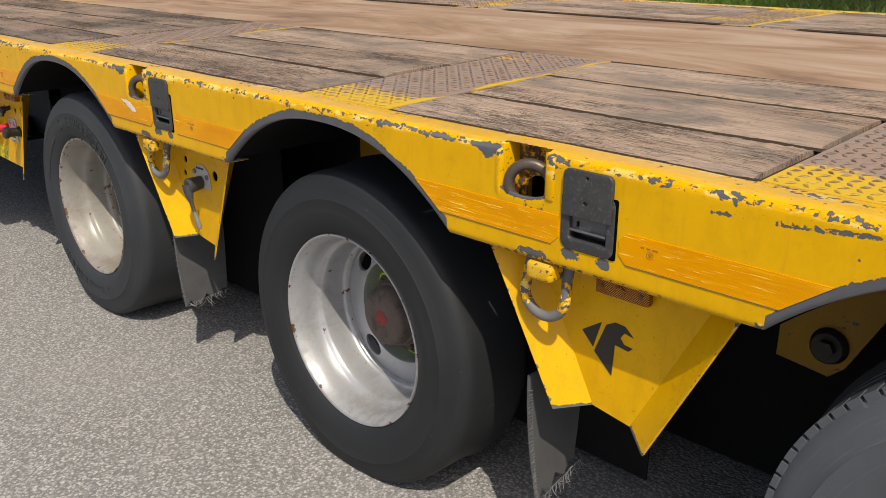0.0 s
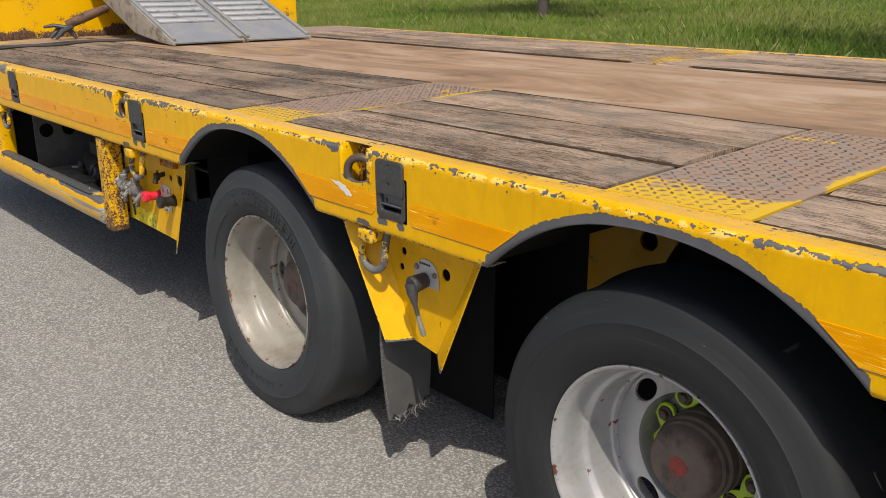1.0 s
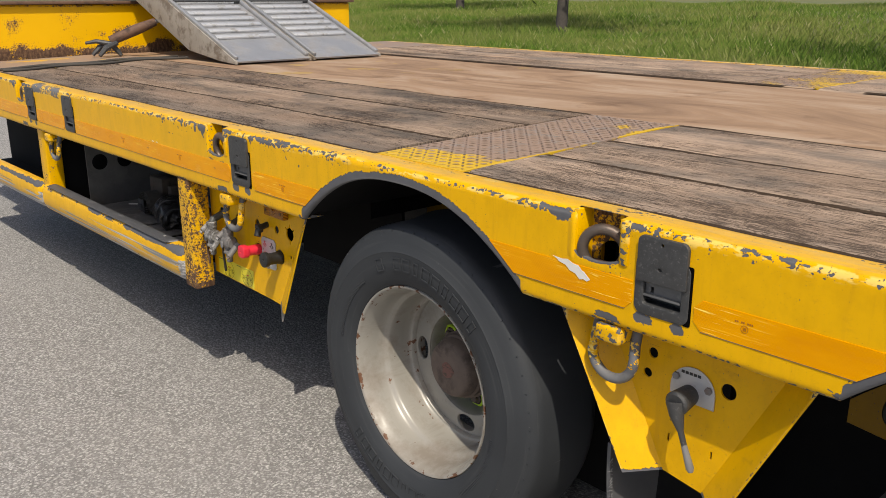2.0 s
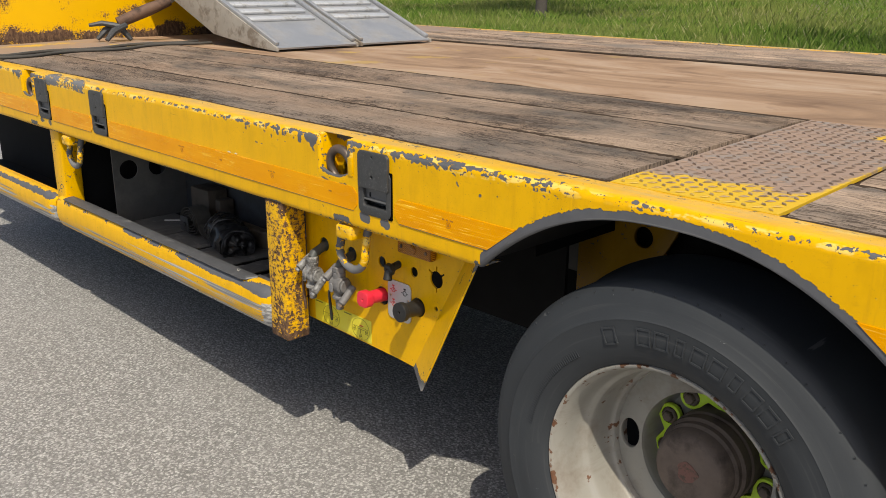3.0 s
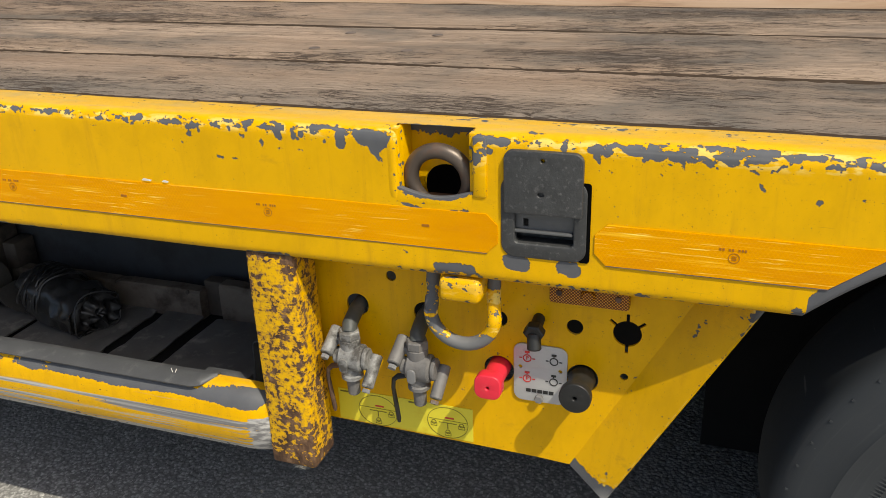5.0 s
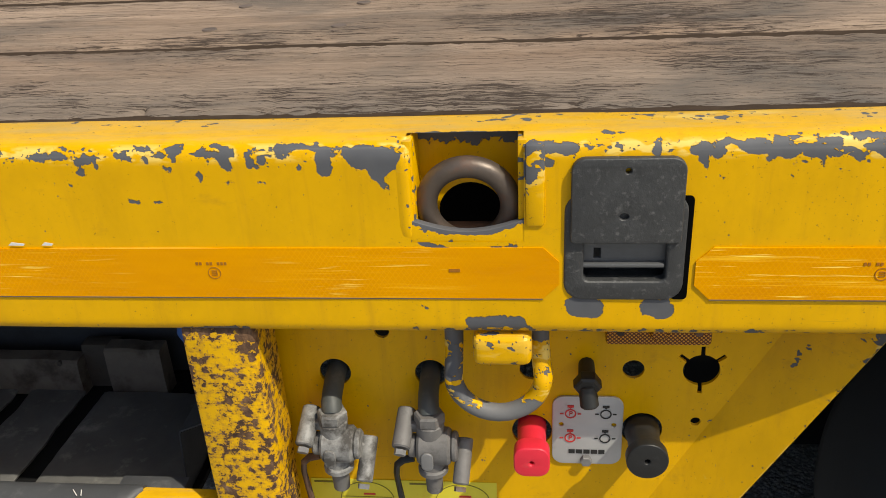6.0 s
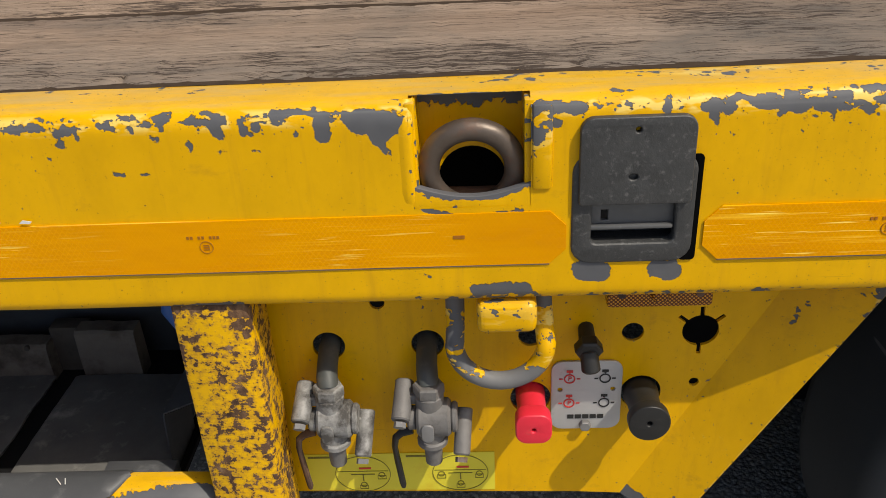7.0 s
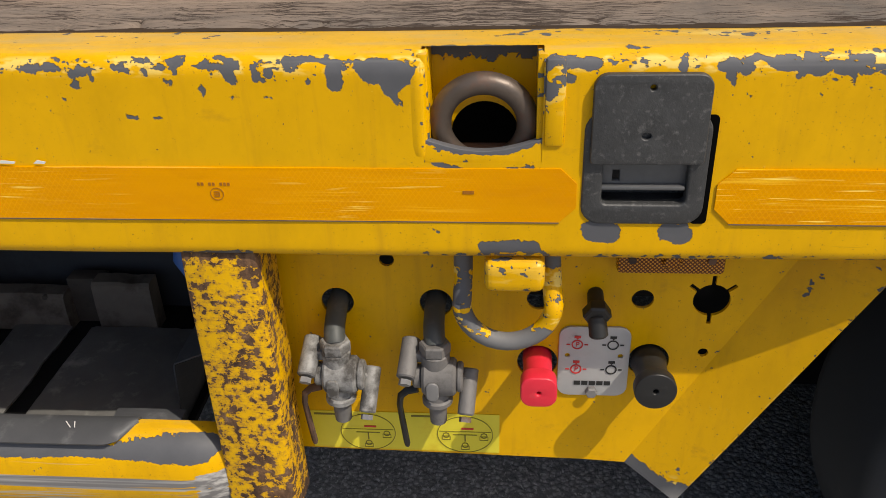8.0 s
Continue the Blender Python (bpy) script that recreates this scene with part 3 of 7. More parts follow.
def tube(bm, pts, r, seg=10, closed=False, flat=1.0):
    """A bar bent along pts; r may be a list of radii."""
    pts = [Vector(p) for p in pts]
    n, rings, side = len(pts), [], None
    for i, p in enumerate(pts):
        a, b = (pts[(i - 1) % n], pts[(i + 1) % n]) if closed else (pts[max(i - 1, 0)], pts[min(i + 1, n - 1)])
        d = (b - a).normalized()
        if side is None:
            side = d.orthogonal().normalized()
        side = (side - d * side.dot(d)).normalized()
        up = d.cross(side)
        rr = r[i] if isinstance(r, (list, tuple)) else r
        rings.append([bm.verts.new(p + side * (rr * math.cos(t)) + up * (rr * flat * math.sin(t))) for t in (2 * math.pi * k / seg for k in range(seg))])
    for i in range(n if closed else n - 1):
        a, b = rings[i], rings[(i + 1) % n]
        for k in range(seg):
            j = (k + 1) % seg
            bm.faces.new((a[k], a[j], b[j], b[k]))
    if not closed:
        bm.faces.new(rings[0][::-1])
        bm.faces.new(rings[-1])
    return bm


def circle(cx, cy, r, n=28, ry=None, a0=0.0):
    return [(cx + r * math.cos(a0 + 2 * math.pi * i / n), cy + (ry or r) * math.sin(a0 + 2 * math.pi * i / n)) for i in range(n)]


def rounded(x0, x1, y0, y1, r, n=5):
    out = []
    for cx, cy, a in ((x1 - r, y1 - r, 0), (x0 + r, y1 - r, 90), (x0 + r, y0 + r, 180), (x1 - r, y0 + r, 270)):
        out += [(cx + r * math.cos(radians(a + 90 * i / n)), cy + r * math.sin(radians(a + 90 * i / n))) for i in range(n + 1)]
    return out


def plate(outlines, thick, bevel=0.0):
    """A flat sheet from closed outlines (the first is the rim, the others holes), in its local x and y."""
    cu = bpy.data.curves.new("sheet", "CURVE")
    cu.dimensions, cu.fill_mode = "2D", "BOTH"
    cu.extrude, cu.bevel_depth, cu.bevel_resolution = max(thick / 2 - bevel, 0.0), bevel, 2
    for pts in outlines:
        s = cu.splines.new("POLY")
        s.points.add(len(pts) - 1)
        for p, (x, y) in zip(s.points, pts):
            p.co = (x, y, 0, 1)
        s.use_cyclic_u = True
    ob = new("sheet", cu)
    me = bpy.data.meshes.new_from_object(ob.evaluated_get(bpy.context.evaluated_depsgraph_get()))
    bpy.data.objects.remove(ob)
    bpy.data.curves.remove(cu)
    bm = bmesh.new()
    bm.from_mesh(me)
    bmesh.ops.remove_doubles(bm, verts=bm.verts[:], dist=1e-6)
    bm.to_mesh(me)
    bm.free()
    return me


def upright(y):
    """Lays a sheet's x, y along the trailer's side (x, z), facing -y, with its middle at y."""
    return Matrix.Translation((0, y, 0)) @ Matrix.Rotation(radians(90), 4, "X")


def sheet(name, outlines, thick, y, material, parent, label="", bevel=0.0, smooth=24):
    me = plate(outlines, thick, bevel)
    me.transform(upright(y))
    return part(name, finish(me, material, smooth), material, parent, label)


def grid(bm, cols, closed=False):
    """Faces between columns of points of one length."""
    vs = [[bm.verts.new(p) for p in c] for c in cols]
    for a, b in zip(vs, vs[1:]):
        for k in range(len(a) - 1):
            bm.faces.new((a[k], b[k], b[k + 1], a[k + 1]))
    return bm

PRINT = plain_material("faded_brown_print", (0.22, 0.075, 0.004), (0.46, 0.17, 0.003), 0.5, 0.0, 300, 0.1)
JOINT_DARK = plain_material("joint_dirt", (0.032, 0.022, 0.015), (0.075, 0.052, 0.036), 0.95, 0.0, 60, 0.6, spec=0.05)
DUSTY = plain_material("dusty_dark_steel", (0.055, 0.055, 0.054), (0.105, 0.104, 0.101), 0.75, 0.0, 14, 0.3, (0.15, 0.146, 0.137), 4, 0.5, 0.7)
LIP_STEEL = plain_material("dark_sheet_steel", (0.060, 0.062, 0.067), (0.105, 0.107, 0.113), 0.5, 0.2, 25, 0.3, (0.135, 0.135, 0.137), 30, 0.56, 0.7)
GAP_SHADE = plain_material("painted_gap_shade", (0.003, 0.003, 0.003), (0.005, 0.005, 0.005), 0.95, spec=0.0)
BLUE_HOSE = plain_material("blue_air_line", (0.012, 0.075, 0.30), (0.022, 0.11, 0.40), 0.5, 0.0, 20, 0.1)

def thicken(bm, t):
    """Give an open sheet its thickness, on the side away from the sky."""
    bm.normal_update()
    if sum(f.normal.z * f.calc_area() for f in bm.faces) < 0:
        bmesh.ops.reverse_faces(bm, faces=bm.faces[:])
        bm.normal_update()
    bmesh.ops.solidify(bm, geom=bm.faces[:], thickness=t)


# ---- ground ----
def flat_ground(name, x0, x1, y0, y1, z, n, material, label, category, rise=None):
    bm = bmesh.new()
    xs = [x0 + (x1 - x0) * i / n for i in range(n + 1)]
    ys = [y0 + (y1 - y0) * i / n for i in range(n + 1)]
    grid(bm, [[(x, y, z + (rise(x, y) if rise else 0.0)) for y in ys] for x in xs])
    bmesh.ops.recalc_face_normals(bm, faces=bm.faces)
    if bm.faces[:][0].normal.z < 0:
        bmesh.ops.reverse_faces(bm, faces=bm.faces[:])
    return tagged(part(name, bm, material), label, category, "", "structure")


def bank(x, y):
    return 0.035 * max(0.0, y - 9.0) * min(1.0, max(0.0, (60 - y) / 30)) + 0.05 * noise.noise((x * 0.3, y * 0.3, 0)) * min(1, max(0, (y - 8) / 2))


flat_ground("ground", -400, 400, -400, 400, -0.06, 160, SOIL, "green grassy ground reaching to the horizon", "ground", lambda x, y: bank(x, y) if y > 9 else 0)
road_bm = bmesh.new()
box(road_bm, -60, 60, -14, 8.0, -0.25, 0.0)
tagged(part("road", road_bm, ASPHALT), "light grey coarse asphalt road surface with worn aggregate", "road", "", "structure")

# ---- the trailer ----
AXLES = (0.680, 2.050, 3.440)
AXLE_HEIGHTS = (0.374, 0.362, 0.362)
ARCHES = (0.682, 2.050, 3.425)
ARCH_HALF, ARCH_BEND, ARCH_RISE = 0.381, 2.3, 0.157
LATCHES = (0.0, 1.3665, 2.738)
EXTRA_LATCHES = (-1.322, -1.765)
WIDTH = 2.97
FRONT, REAR = -3.05, 4.7
trailer = thing("low_loader_trailer", 0.8, 1.45, 0, "yellow low-loader trailer with weathered plank deck, chipped paint and three axles", "trailer")


def arch_z(x):
    """The lower edge of the side beam, which rises over each wheel."""
    for c in ARCHES:
        d = abs(x - c) / ARCH_HALF
        if d < 1:
            return 0.709 + ARCH_RISE * (1 - d ** ARCH_BEND)
    return 0.709


def deck_z(y):
    if y > 1.5:
        return 0.925
    return 0.904 + 0.020 * min(1.0, max(0.0, (y - 0.06) / 0.75))


RING_CUTS = [(c - 0.1825, c - 0.0825) for c in (*LATCHES, EXTRA_LATCHES[1])]
LATCH_CUTS = [(c - 0.036, c + 0.046) for c in (*LATCHES, *EXTRA_LATCHES)]


FACE_ROWS = (0.03, 0.065, 0.115, 0.165, 0.23, 0.34, 0.475, 0.506, 0.64, 0.785, 0.83, 0.87, 0.905, 0.94, 0.97, 1.0)


def side_beam():
    xs = {FRONT, REAR}
    xs |= {round(FRONT + 0.025 * i, 4) for i in range(int((REAR - FRONT) / 0.025) + 1)}
    xs |= {round(-0.62 + 0.0065 * i, 4) for i in range(150)}
    for c in ARCHES:
        xs |= {round(c + ARCH_HALF * s * math.sin(k * math.pi / 48), 5) for k in range(25) for s in (-1, 1)}
    for a, b in RING_CUTS + LATCH_CUTS:
        xs = {x for x in xs if not (a - 0.003 < x < a + 0.003 or b - 0.003 < x < b + 0.003)} | {a, b}
    xs = sorted(xs)
    cols = []
    for x in xs:
        zb = arch_z(x)
        k = (zb - 0.709) / ARCH_RISE
        r = 0.012 * (1 - k) + 0.003 * k
        top = [(0.074, 0.9015), (0.050, 0.9035), (0.018, 0.903)]
        top += [(0.018 - 0.018 * math.sin(a), 0.885 + 0.018 * math.cos(a)) for a in (math.pi / 2 * i / 5 for i in range(1, 6))]
        lo = zb + r
        face = [(0.0, 0.885 + (lo - 0.885) * f) for f in FACE_ROWS]
        foot = [(r - r * math.cos(a), lo - r * math.sin(a)) for a in (math.pi / 2 * i / 4 for i in range(1, 5))]
        lip = 0.05 * max(0.0, 1 - 12 * k) + 0.006
        rows = top + face + foot + [(r + lip, zb)]
        wave = 0.0012 * noise.noise((x * 3, 0, 0))
        cols.append([(x, y + (wave if y < 0.03 else 0), z + 0.0012 * noise.noise((x * 5, 9, z * 3))) for y, z in rows])
    bm = bmesh.new()
    vs = [[bm.verts.new(p) for p in c] for c in cols]
    for i in range(len(xs) - 1):
        xm = (xs[i] + xs[i + 1]) / 2
        ring = any(a < xm < b for a, b in RING_CUTS)
        latch = any(a < xm < b for a, b in LATCH_CUTS)
        for k in range(len(cols[0]) - 1):
            if ring and 2 <= k < 14 or latch and 13 <= k < 17:
                continue
            bm.faces.new((vs[i][k], vs[i + 1][k], vs[i + 1][k + 1], vs[i][k + 1]))
    bmesh.ops.recalc_face_normals(bm, faces=bm.faces)
    return bm


# bare patches along the crest: from (x, s) to (x, s) and half their width, s taken up the skin from the top of the flat face
CREST_PATCHES = (
    (-0.515, 0.0067, -0.50, 0.0087, 0.0043), (-0.48, 0.001, -0.463, 0.0029, 0.0032), (-0.474, -0.002, -0.474, -0.011, 0.003), (-0.494, 0.0078, -0.408, 0.0096, 0.0015),
    (-0.402, 0.0077, -0.381, 0.0138, 0.0037), (-0.434, -0.004, -0.434, -0.005, 0.003), (-0.414, 0.002, -0.413, 0.002, 0.003), (-0.397, -0.005, -0.393, -0.008, 0.0024),
    (-0.368, -0.01, -0.368, -0.016, 0.0036), (-0.362, 0.0077, -0.334, 0.0077, 0.0036), (-0.344, 0.001, -0.338, -0.005, 0.0042), (-0.319, 0.0067, -0.319, -0.002, 0.005),
    (-0.309, 0.002, -0.309, 0.001, 0.0054), (-0.312, -0.019, -0.311, -0.019, 0.0036), (-0.352, -0.021, -0.333, -0.02, 0.001), (-0.288, 0.0117, -0.284, 0.0086, 0.004), (-0.277, -0.006, -0.277, -0.006, 0.0034))
LATCH_SIDE_PATCHES = (
    (0.056, 0.0058, 0.079, 0.0096, 0.0042), (0.061, 0.0029, 0.067, -0.008, 0.0026), (0.08, 0.0127, 0.10, 0.0127, 0.003), (0.099, 0.0096, 0.133, 0.002, 0.0062), (0.134, 0.0067, 0.169, 0.002, 0.0045),
    (0.159, -0.002, 0.161, -0.008, 0.0025), (0.118, -0.005, 0.108, -0.013, 0.0024), (0.171, 0.0165, 0.22, 0.0155, 0.0026), (0.073, -0.002, 0.079, 0.001, 0.0026), (0.027, 0.0068, 0.029, 0.0058, 0.0026), (0.08, -0.022, 0.083, -0.019, 0.002),
    (0.20, 0.009, 0.30, 0.012, 0.0028), (0.31, 0.010, 0.36, 0.006, 0.0030), (-0.411, -0.174, -0.349, -0.172, 0.0036))
# small nicks in the flat face
NICKS = (
    (-0.437, -0.036, -0.428, -0.037, 0.0022), (-0.424, -0.037, -0.422, -0.041, 0.0018), (-0.412, -0.039, -0.405, -0.037, 0.002), (-0.240, -0.034, -0.230, -0.034, 0.0018), (-0.212, -0.033, -0.203, -0.031, 0.0024),
    (-0.206, -0.045, -0.204, -0.049, 0.003), (0.092, -0.067, 0.098, -0.066, 0.0019), (0.092, -0.073, 0.098, -0.072, 0.002), (-0.49, -0.022, -0.486, -0.024, 0.003), (0.24, -0.02, 0.243, -0.026, 0.003),
    (0.075, -0.030, 0.085, -0.036, 0.002), (-0.46, -0.020, -0.459, -0.022, 0.0022), (2.948, -0.021, 2.988, -0.017, 0.0032), (3.030, -0.016, 3.177, -0.005, 0.0034), (3.159, -0.037, 3.160, -0.037, 0.0050), (0.30, -0.034, 0.302, -0.040, 0.003), (0.345, -0.026, 0.347, -0.034, 0.003))
# patches that come with each ring pocket and latch, from the latch's middle
POCKET_PATCHES = (
    (-0.255, 0.0058, -0.253, -0.010, 0.0068), (-0.254, 0.0077, -0.199, 0.0058, 0.0042), (-0.223, 0.0029, -0.20, -0.001, 0.0115), (-0.214, -0.008, -0.202, -0.023, 0.0042), (-0.199, 0.0087, -0.186, 0.001, 0.0032),
    (-0.064, 0.0086, -0.041, 0.0077, 0.0053), (-0.075, 0.002, -0.057, -0.006, 0.0034), (-0.178, 0.0365, -0.157, 0.0272, 0.002), (-0.148, 0.040, -0.148, 0.040, 0.0036), (-0.183, 0.0292, -0.082, 0.0292, 0.0024),
    (-0.018, 0.0248, 0.0, 0.0213, 0.0018), (-0.131, -0.161, -0.087, -0.161, 0.0068), (-0.188, -0.1705, 0.174, -0.1705, 0.0016), (-0.038, -0.1440, -0.021, -0.1450, 0.0098), (0.030, -0.1440, 0.041, -0.1460, 0.0102),
    (-0.176, -0.078, -0.135, -0.088, 0.0022), (-0.135, -0.088, -0.088, -0.080, 0.0020))


def skin(y, z):
    if z < 0.885:
        return z - 0.885
    if y < 0.018:
        return 0.018 * math.acos(max(-1.0, min(1.0, (0.018 - y) / 0.018)))
    return 0.0283 + y - 0.018


def beam_bare(co):
    x, y, z = co
    s = skin(y, z)
    best = -0.03

    def inside(patches, c, best):
        for x0, s0, x1, s1, r in patches:
            if x0 + c - 0.03 > x or x1 + c + 0.03 < x and x0 + c + 0.03 < x:
                continue
            dx, ds = x1 - x0, s1 - s0
            k = max(0.0, min(1.0, ((x - c - x0) * dx + (s - s0) * ds) / (dx * dx + ds * ds + 1e-9)))
            best = max(best, r - math.hypot(x - c - x0 - k * dx, s - s0 - k * ds))
        return best
    best = inside(CREST_PATCHES, 0.0, best)
    best = inside(LATCH_SIDE_PATCHES, 0.0, best)
    best = inside(NICKS, 0.0, best)
    for c in (*LATCHES, EXTRA_LATCHES[1]):
        best = inside(POCKET_PATCHES, c, best)
    zb = arch_z(x)
    if zb > 0.712:
        d = z - zb
        for c in ARCHES:
            if abs(x - c) < ARCH_HALF:
                slope = ARCH_RISE * ARCH_BEND * (abs(x - c) / ARCH_HALF) ** (ARCH_BEND - 1) / ARCH_HALF
                d /= math.sqrt(1 + slope * slope)
        best = max(best, 0.019 + 0.005 * noise.noise((x * 9, 2, 0)) + 0.003 * noise.noise((x * 30, 5, 0)) - d)
    return 1.0 + best * 100


def beam_wear(co):
    x, y, z = co
    s = skin(y, z)
    w = 0.10
    crest = math.exp(-(((s - 0.0085) / 0.0075) ** 2))
    w = max(w, crest * (1.06 + 0.45 * noise.noise((x * 2.3, 4, 0))))
    w = max(w, 0.66 * math.exp(-max(0.0, (0.884 - z) / 0.020)) * (0.85 + 0.7 * noise.noise((x * 1.7, 1, 0)))) if y < 0.012 else w
    zb = arch_z(x)
    if zb > 0.712:
        d = z - zb
        for c in ARCHES:
            if abs(x - c) < ARCH_HALF:
                slope = ARCH_RISE * ARCH_BEND * (abs(x - c) / ARCH_HALF) ** (ARCH_BEND - 1) / ARCH_HALF
                d /= math.sqrt(1 + slope * slope)
        w = max(w, 1.15 if d < 0.004 else 1.0 - 40 * (d - 0.004))
    else:
        end = min(min(abs(x - c + ARCH_HALF), abs(x - c - ARCH_HALF)) for c in ARCHES)
        if end < 0.016 and z < 0.722:
            w = max(w, 0.9)
        elif z < 0.716:
            w = max(w, 0.55 + 0.7 * noise.noise((x * 4, 7, 0)))
    for a, b in RING_CUTS:
        d = math.hypot(max(a - x, 0, x - b), max(0.812 - z, 0))
        if y < 0.012:
            w = max(w, 0.62 * math.exp(-d / 0.010))
    if y > 0.026:
        w = max(w, 0.42 + 0.75 * max(0.0, noise.noise((x * 6, y * 60, 5))) + 0.4 * max(0.0, noise.noise((x * 1.9, 3, 8))))
    if -1.72 < x < -1.42 and z > 0.872 and y < 0.02:
        w = max(w, 1.15)
    return w


beam = mark(part("side_beam", side_beam(), YELLOW, trailer, "yellow side beam with flaked paint along its edge"), "wear", beam_wear)
mark(beam, "bare", beam_bare)
far_bm = bmesh.new()
box(far_bm, FRONT, REAR, WIDTH - 0.058, WIDTH, 0.70, 0.9258, 0.005)
mark(part("side_beam", far_bm, YELLOW, trailer), "wear", lambda c: 0.75)
far_bm = bmesh.new()
box(far_bm, REAR - 0.06, REAR, 0.06, WIDTH - 0.06, 0.70, 0.905, 0.01)
part("end_beam", far_bm, YELLOW, trailer)


# wheel arch liners
def arch_liner(c):
    bm = bmesh.new()
    cols = []
    for i in range(41):
        a = -1 + 2 * i / 40
        x = c + (ARCH_HALF - 0.003) * math.sin(a * math.pi / 2)
        z = arch_z(x) + 0.002
        nx = (x - c) * 0.02
        cols.append([(x - nx, 0.012, z + 0.001), (x, 0.05, z + 0.006), (x, 0.42, z + 0.004), (x, 0.42, z + 0.010), (x, 0.05, z + 0.012)])
    grid(bm, cols)
    bmesh.ops.recalc_face_normals(bm, faces=bm.faces)
    return bm


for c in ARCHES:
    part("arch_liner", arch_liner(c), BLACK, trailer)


# lashing rings in their pockets
def ring_pocket(c, turn):
    a, b = c - 0.1825, c - 0.0825
    mid = (a + b) / 2
    bm = bmesh.new()
    box(bm, a - 0.003, a + 0.005, 0.004, 0.085, 0.79, 0.900, 0.001)
    box(bm, b - 0.005, b + 0.003, 0.004, 0.085, 0.79, 0.900, 0.001)
    box(bm, a + 0.005, b - 0.005, 0.074, 0.080, 0.868, 0.902, 0.001)
    pocket = mark(part("ring_pocket", bm, YELLOW, trailer, "rust-stained yellow lashing ring pocket"), "wear", lambda v: 0.5)
    me = plate([[(a + 0.004, 0.790), (b - 0.004, 0.790), (b - 0.004, 0.900), (a + 0.004, 0.900)], circle(mid + 0.0005, 0.8145, 0.030, 32)], 0.005)
    me.transform(Matrix.Translation((0, 0.050, 0)) @ Matrix.Rotation(radians(90), 4, "X"))
    mark(part("back_plate", finish(me, YELLOW_RUST if turn else YELLOW, 24), YELLOW_RUST if turn else YELLOW, pocket), "wear", lambda v: 0.9 if turn else 0.2)
    # stained grey top that also paints in shade under the pocket's roof
    mark(pocket.children[-1], "bare", lambda v: 1.0 + 60 * (v.z - 0.884))
    # bowed lower lip
    arc = [(a - 0.004 + (b - a + 0.008) * i / 16, 0.8285 - 0.0125 * math.sin(math.pi * i / 16)) for i in range(17)]
    mark(sheet("lip", [[(a - 0.004, 0.801), (b + 0.004, 0.801)] + arc[::-1]], 0.008, 0.004, YELLOW, pocket, bevel=0.001), "wear", lambda v: 0.5)
    mark(pocket.children[-1], "bare", lambda v: 1.0 + 100 * (v.z - (0.8285 - 0.0125 * math.sin(math.pi * max(0.0, min(1.0, (v.x - a) / (b - a))))) + 0.0045))
    bm = bmesh.new()
    ring = [(mid + 0.0005 + 0.0378 * math.cos(t), 0.0215 - 0.004 * math.sin(t), 0.8335 + 0.0378 * math.sin(t)) for t in (2 * math.pi * i / 40 for i in range(40))]
    swing = Matrix.Translation((mid, 0.0215, 0.8335)) @ Matrix.Rotation(radians(turn), 4, "Z") @ Matrix.Translation((-mid, -0.0215, -0.8335))
    tube(bm, [swing @ Vector(q) for q in ring], 0.0098, 14, closed=True)
    part("lashing_ring", bm, RING_STEEL, pocket, "rubbed brown steel ring", smooth=80)
    bm = bmesh.new()
    box(bm, a + 0.012, b - 0.012, 0.034, 0.048, 0.796, 0.806, 0.003)
    part("ring_clip", bm, RUST, pocket)
    # black backing added behind the hole to make it dark
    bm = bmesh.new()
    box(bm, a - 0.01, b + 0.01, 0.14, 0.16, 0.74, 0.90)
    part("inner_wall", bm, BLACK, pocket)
    # raised weld on the pocket's side
    bm = bmesh.new()
    box(bm, b + 0.001, b + 0.018, -0.0035, 0.03, 0.822, 0.898, 0.0035)
    mark(part("side_strap", bm, YELLOW, pocket), "wear", lambda v: 0.95 if v.z > 0.875 else 0.35)
    bm = bmesh.new()
    grid(bm, [[(a - 0.014 + 0.001 * noise.noise((z * 60, 0, 0)), 0.0004 + lean, z), (a - 0.010, -0.0003 + lean, z), (a - 0.006, -0.0016 + lean, z), (a - 0.001, -0.0020 + lean, z), (a + 0.003, 0.001 + lean, z), (a + 0.004, 0.012 + lean, z)]
              for z, lean in ((0.902, 0.012), (0.897, 0.006), (0.890, 0.002), (0.880, 0.0002), (0.865, 0), (0.850, 0), (0.835, 0), (0.822, 0), (0.814, 0.0006), (0.808, 0.0022), (0.803, 0.004))])
    bmesh.ops.recalc_face_normals(bm, faces=bm.faces)
    mark(part("side_strap", bm, YELLOW, pocket, smooth=80), "wear", lambda v: 0.75 if v.z > 0.875 else 0.3)


for c, turn in zip((*LATCHES, EXTRA_LATCHES[1]), (0, 24, 24, 0)):
    ring_pocket(c, turn)


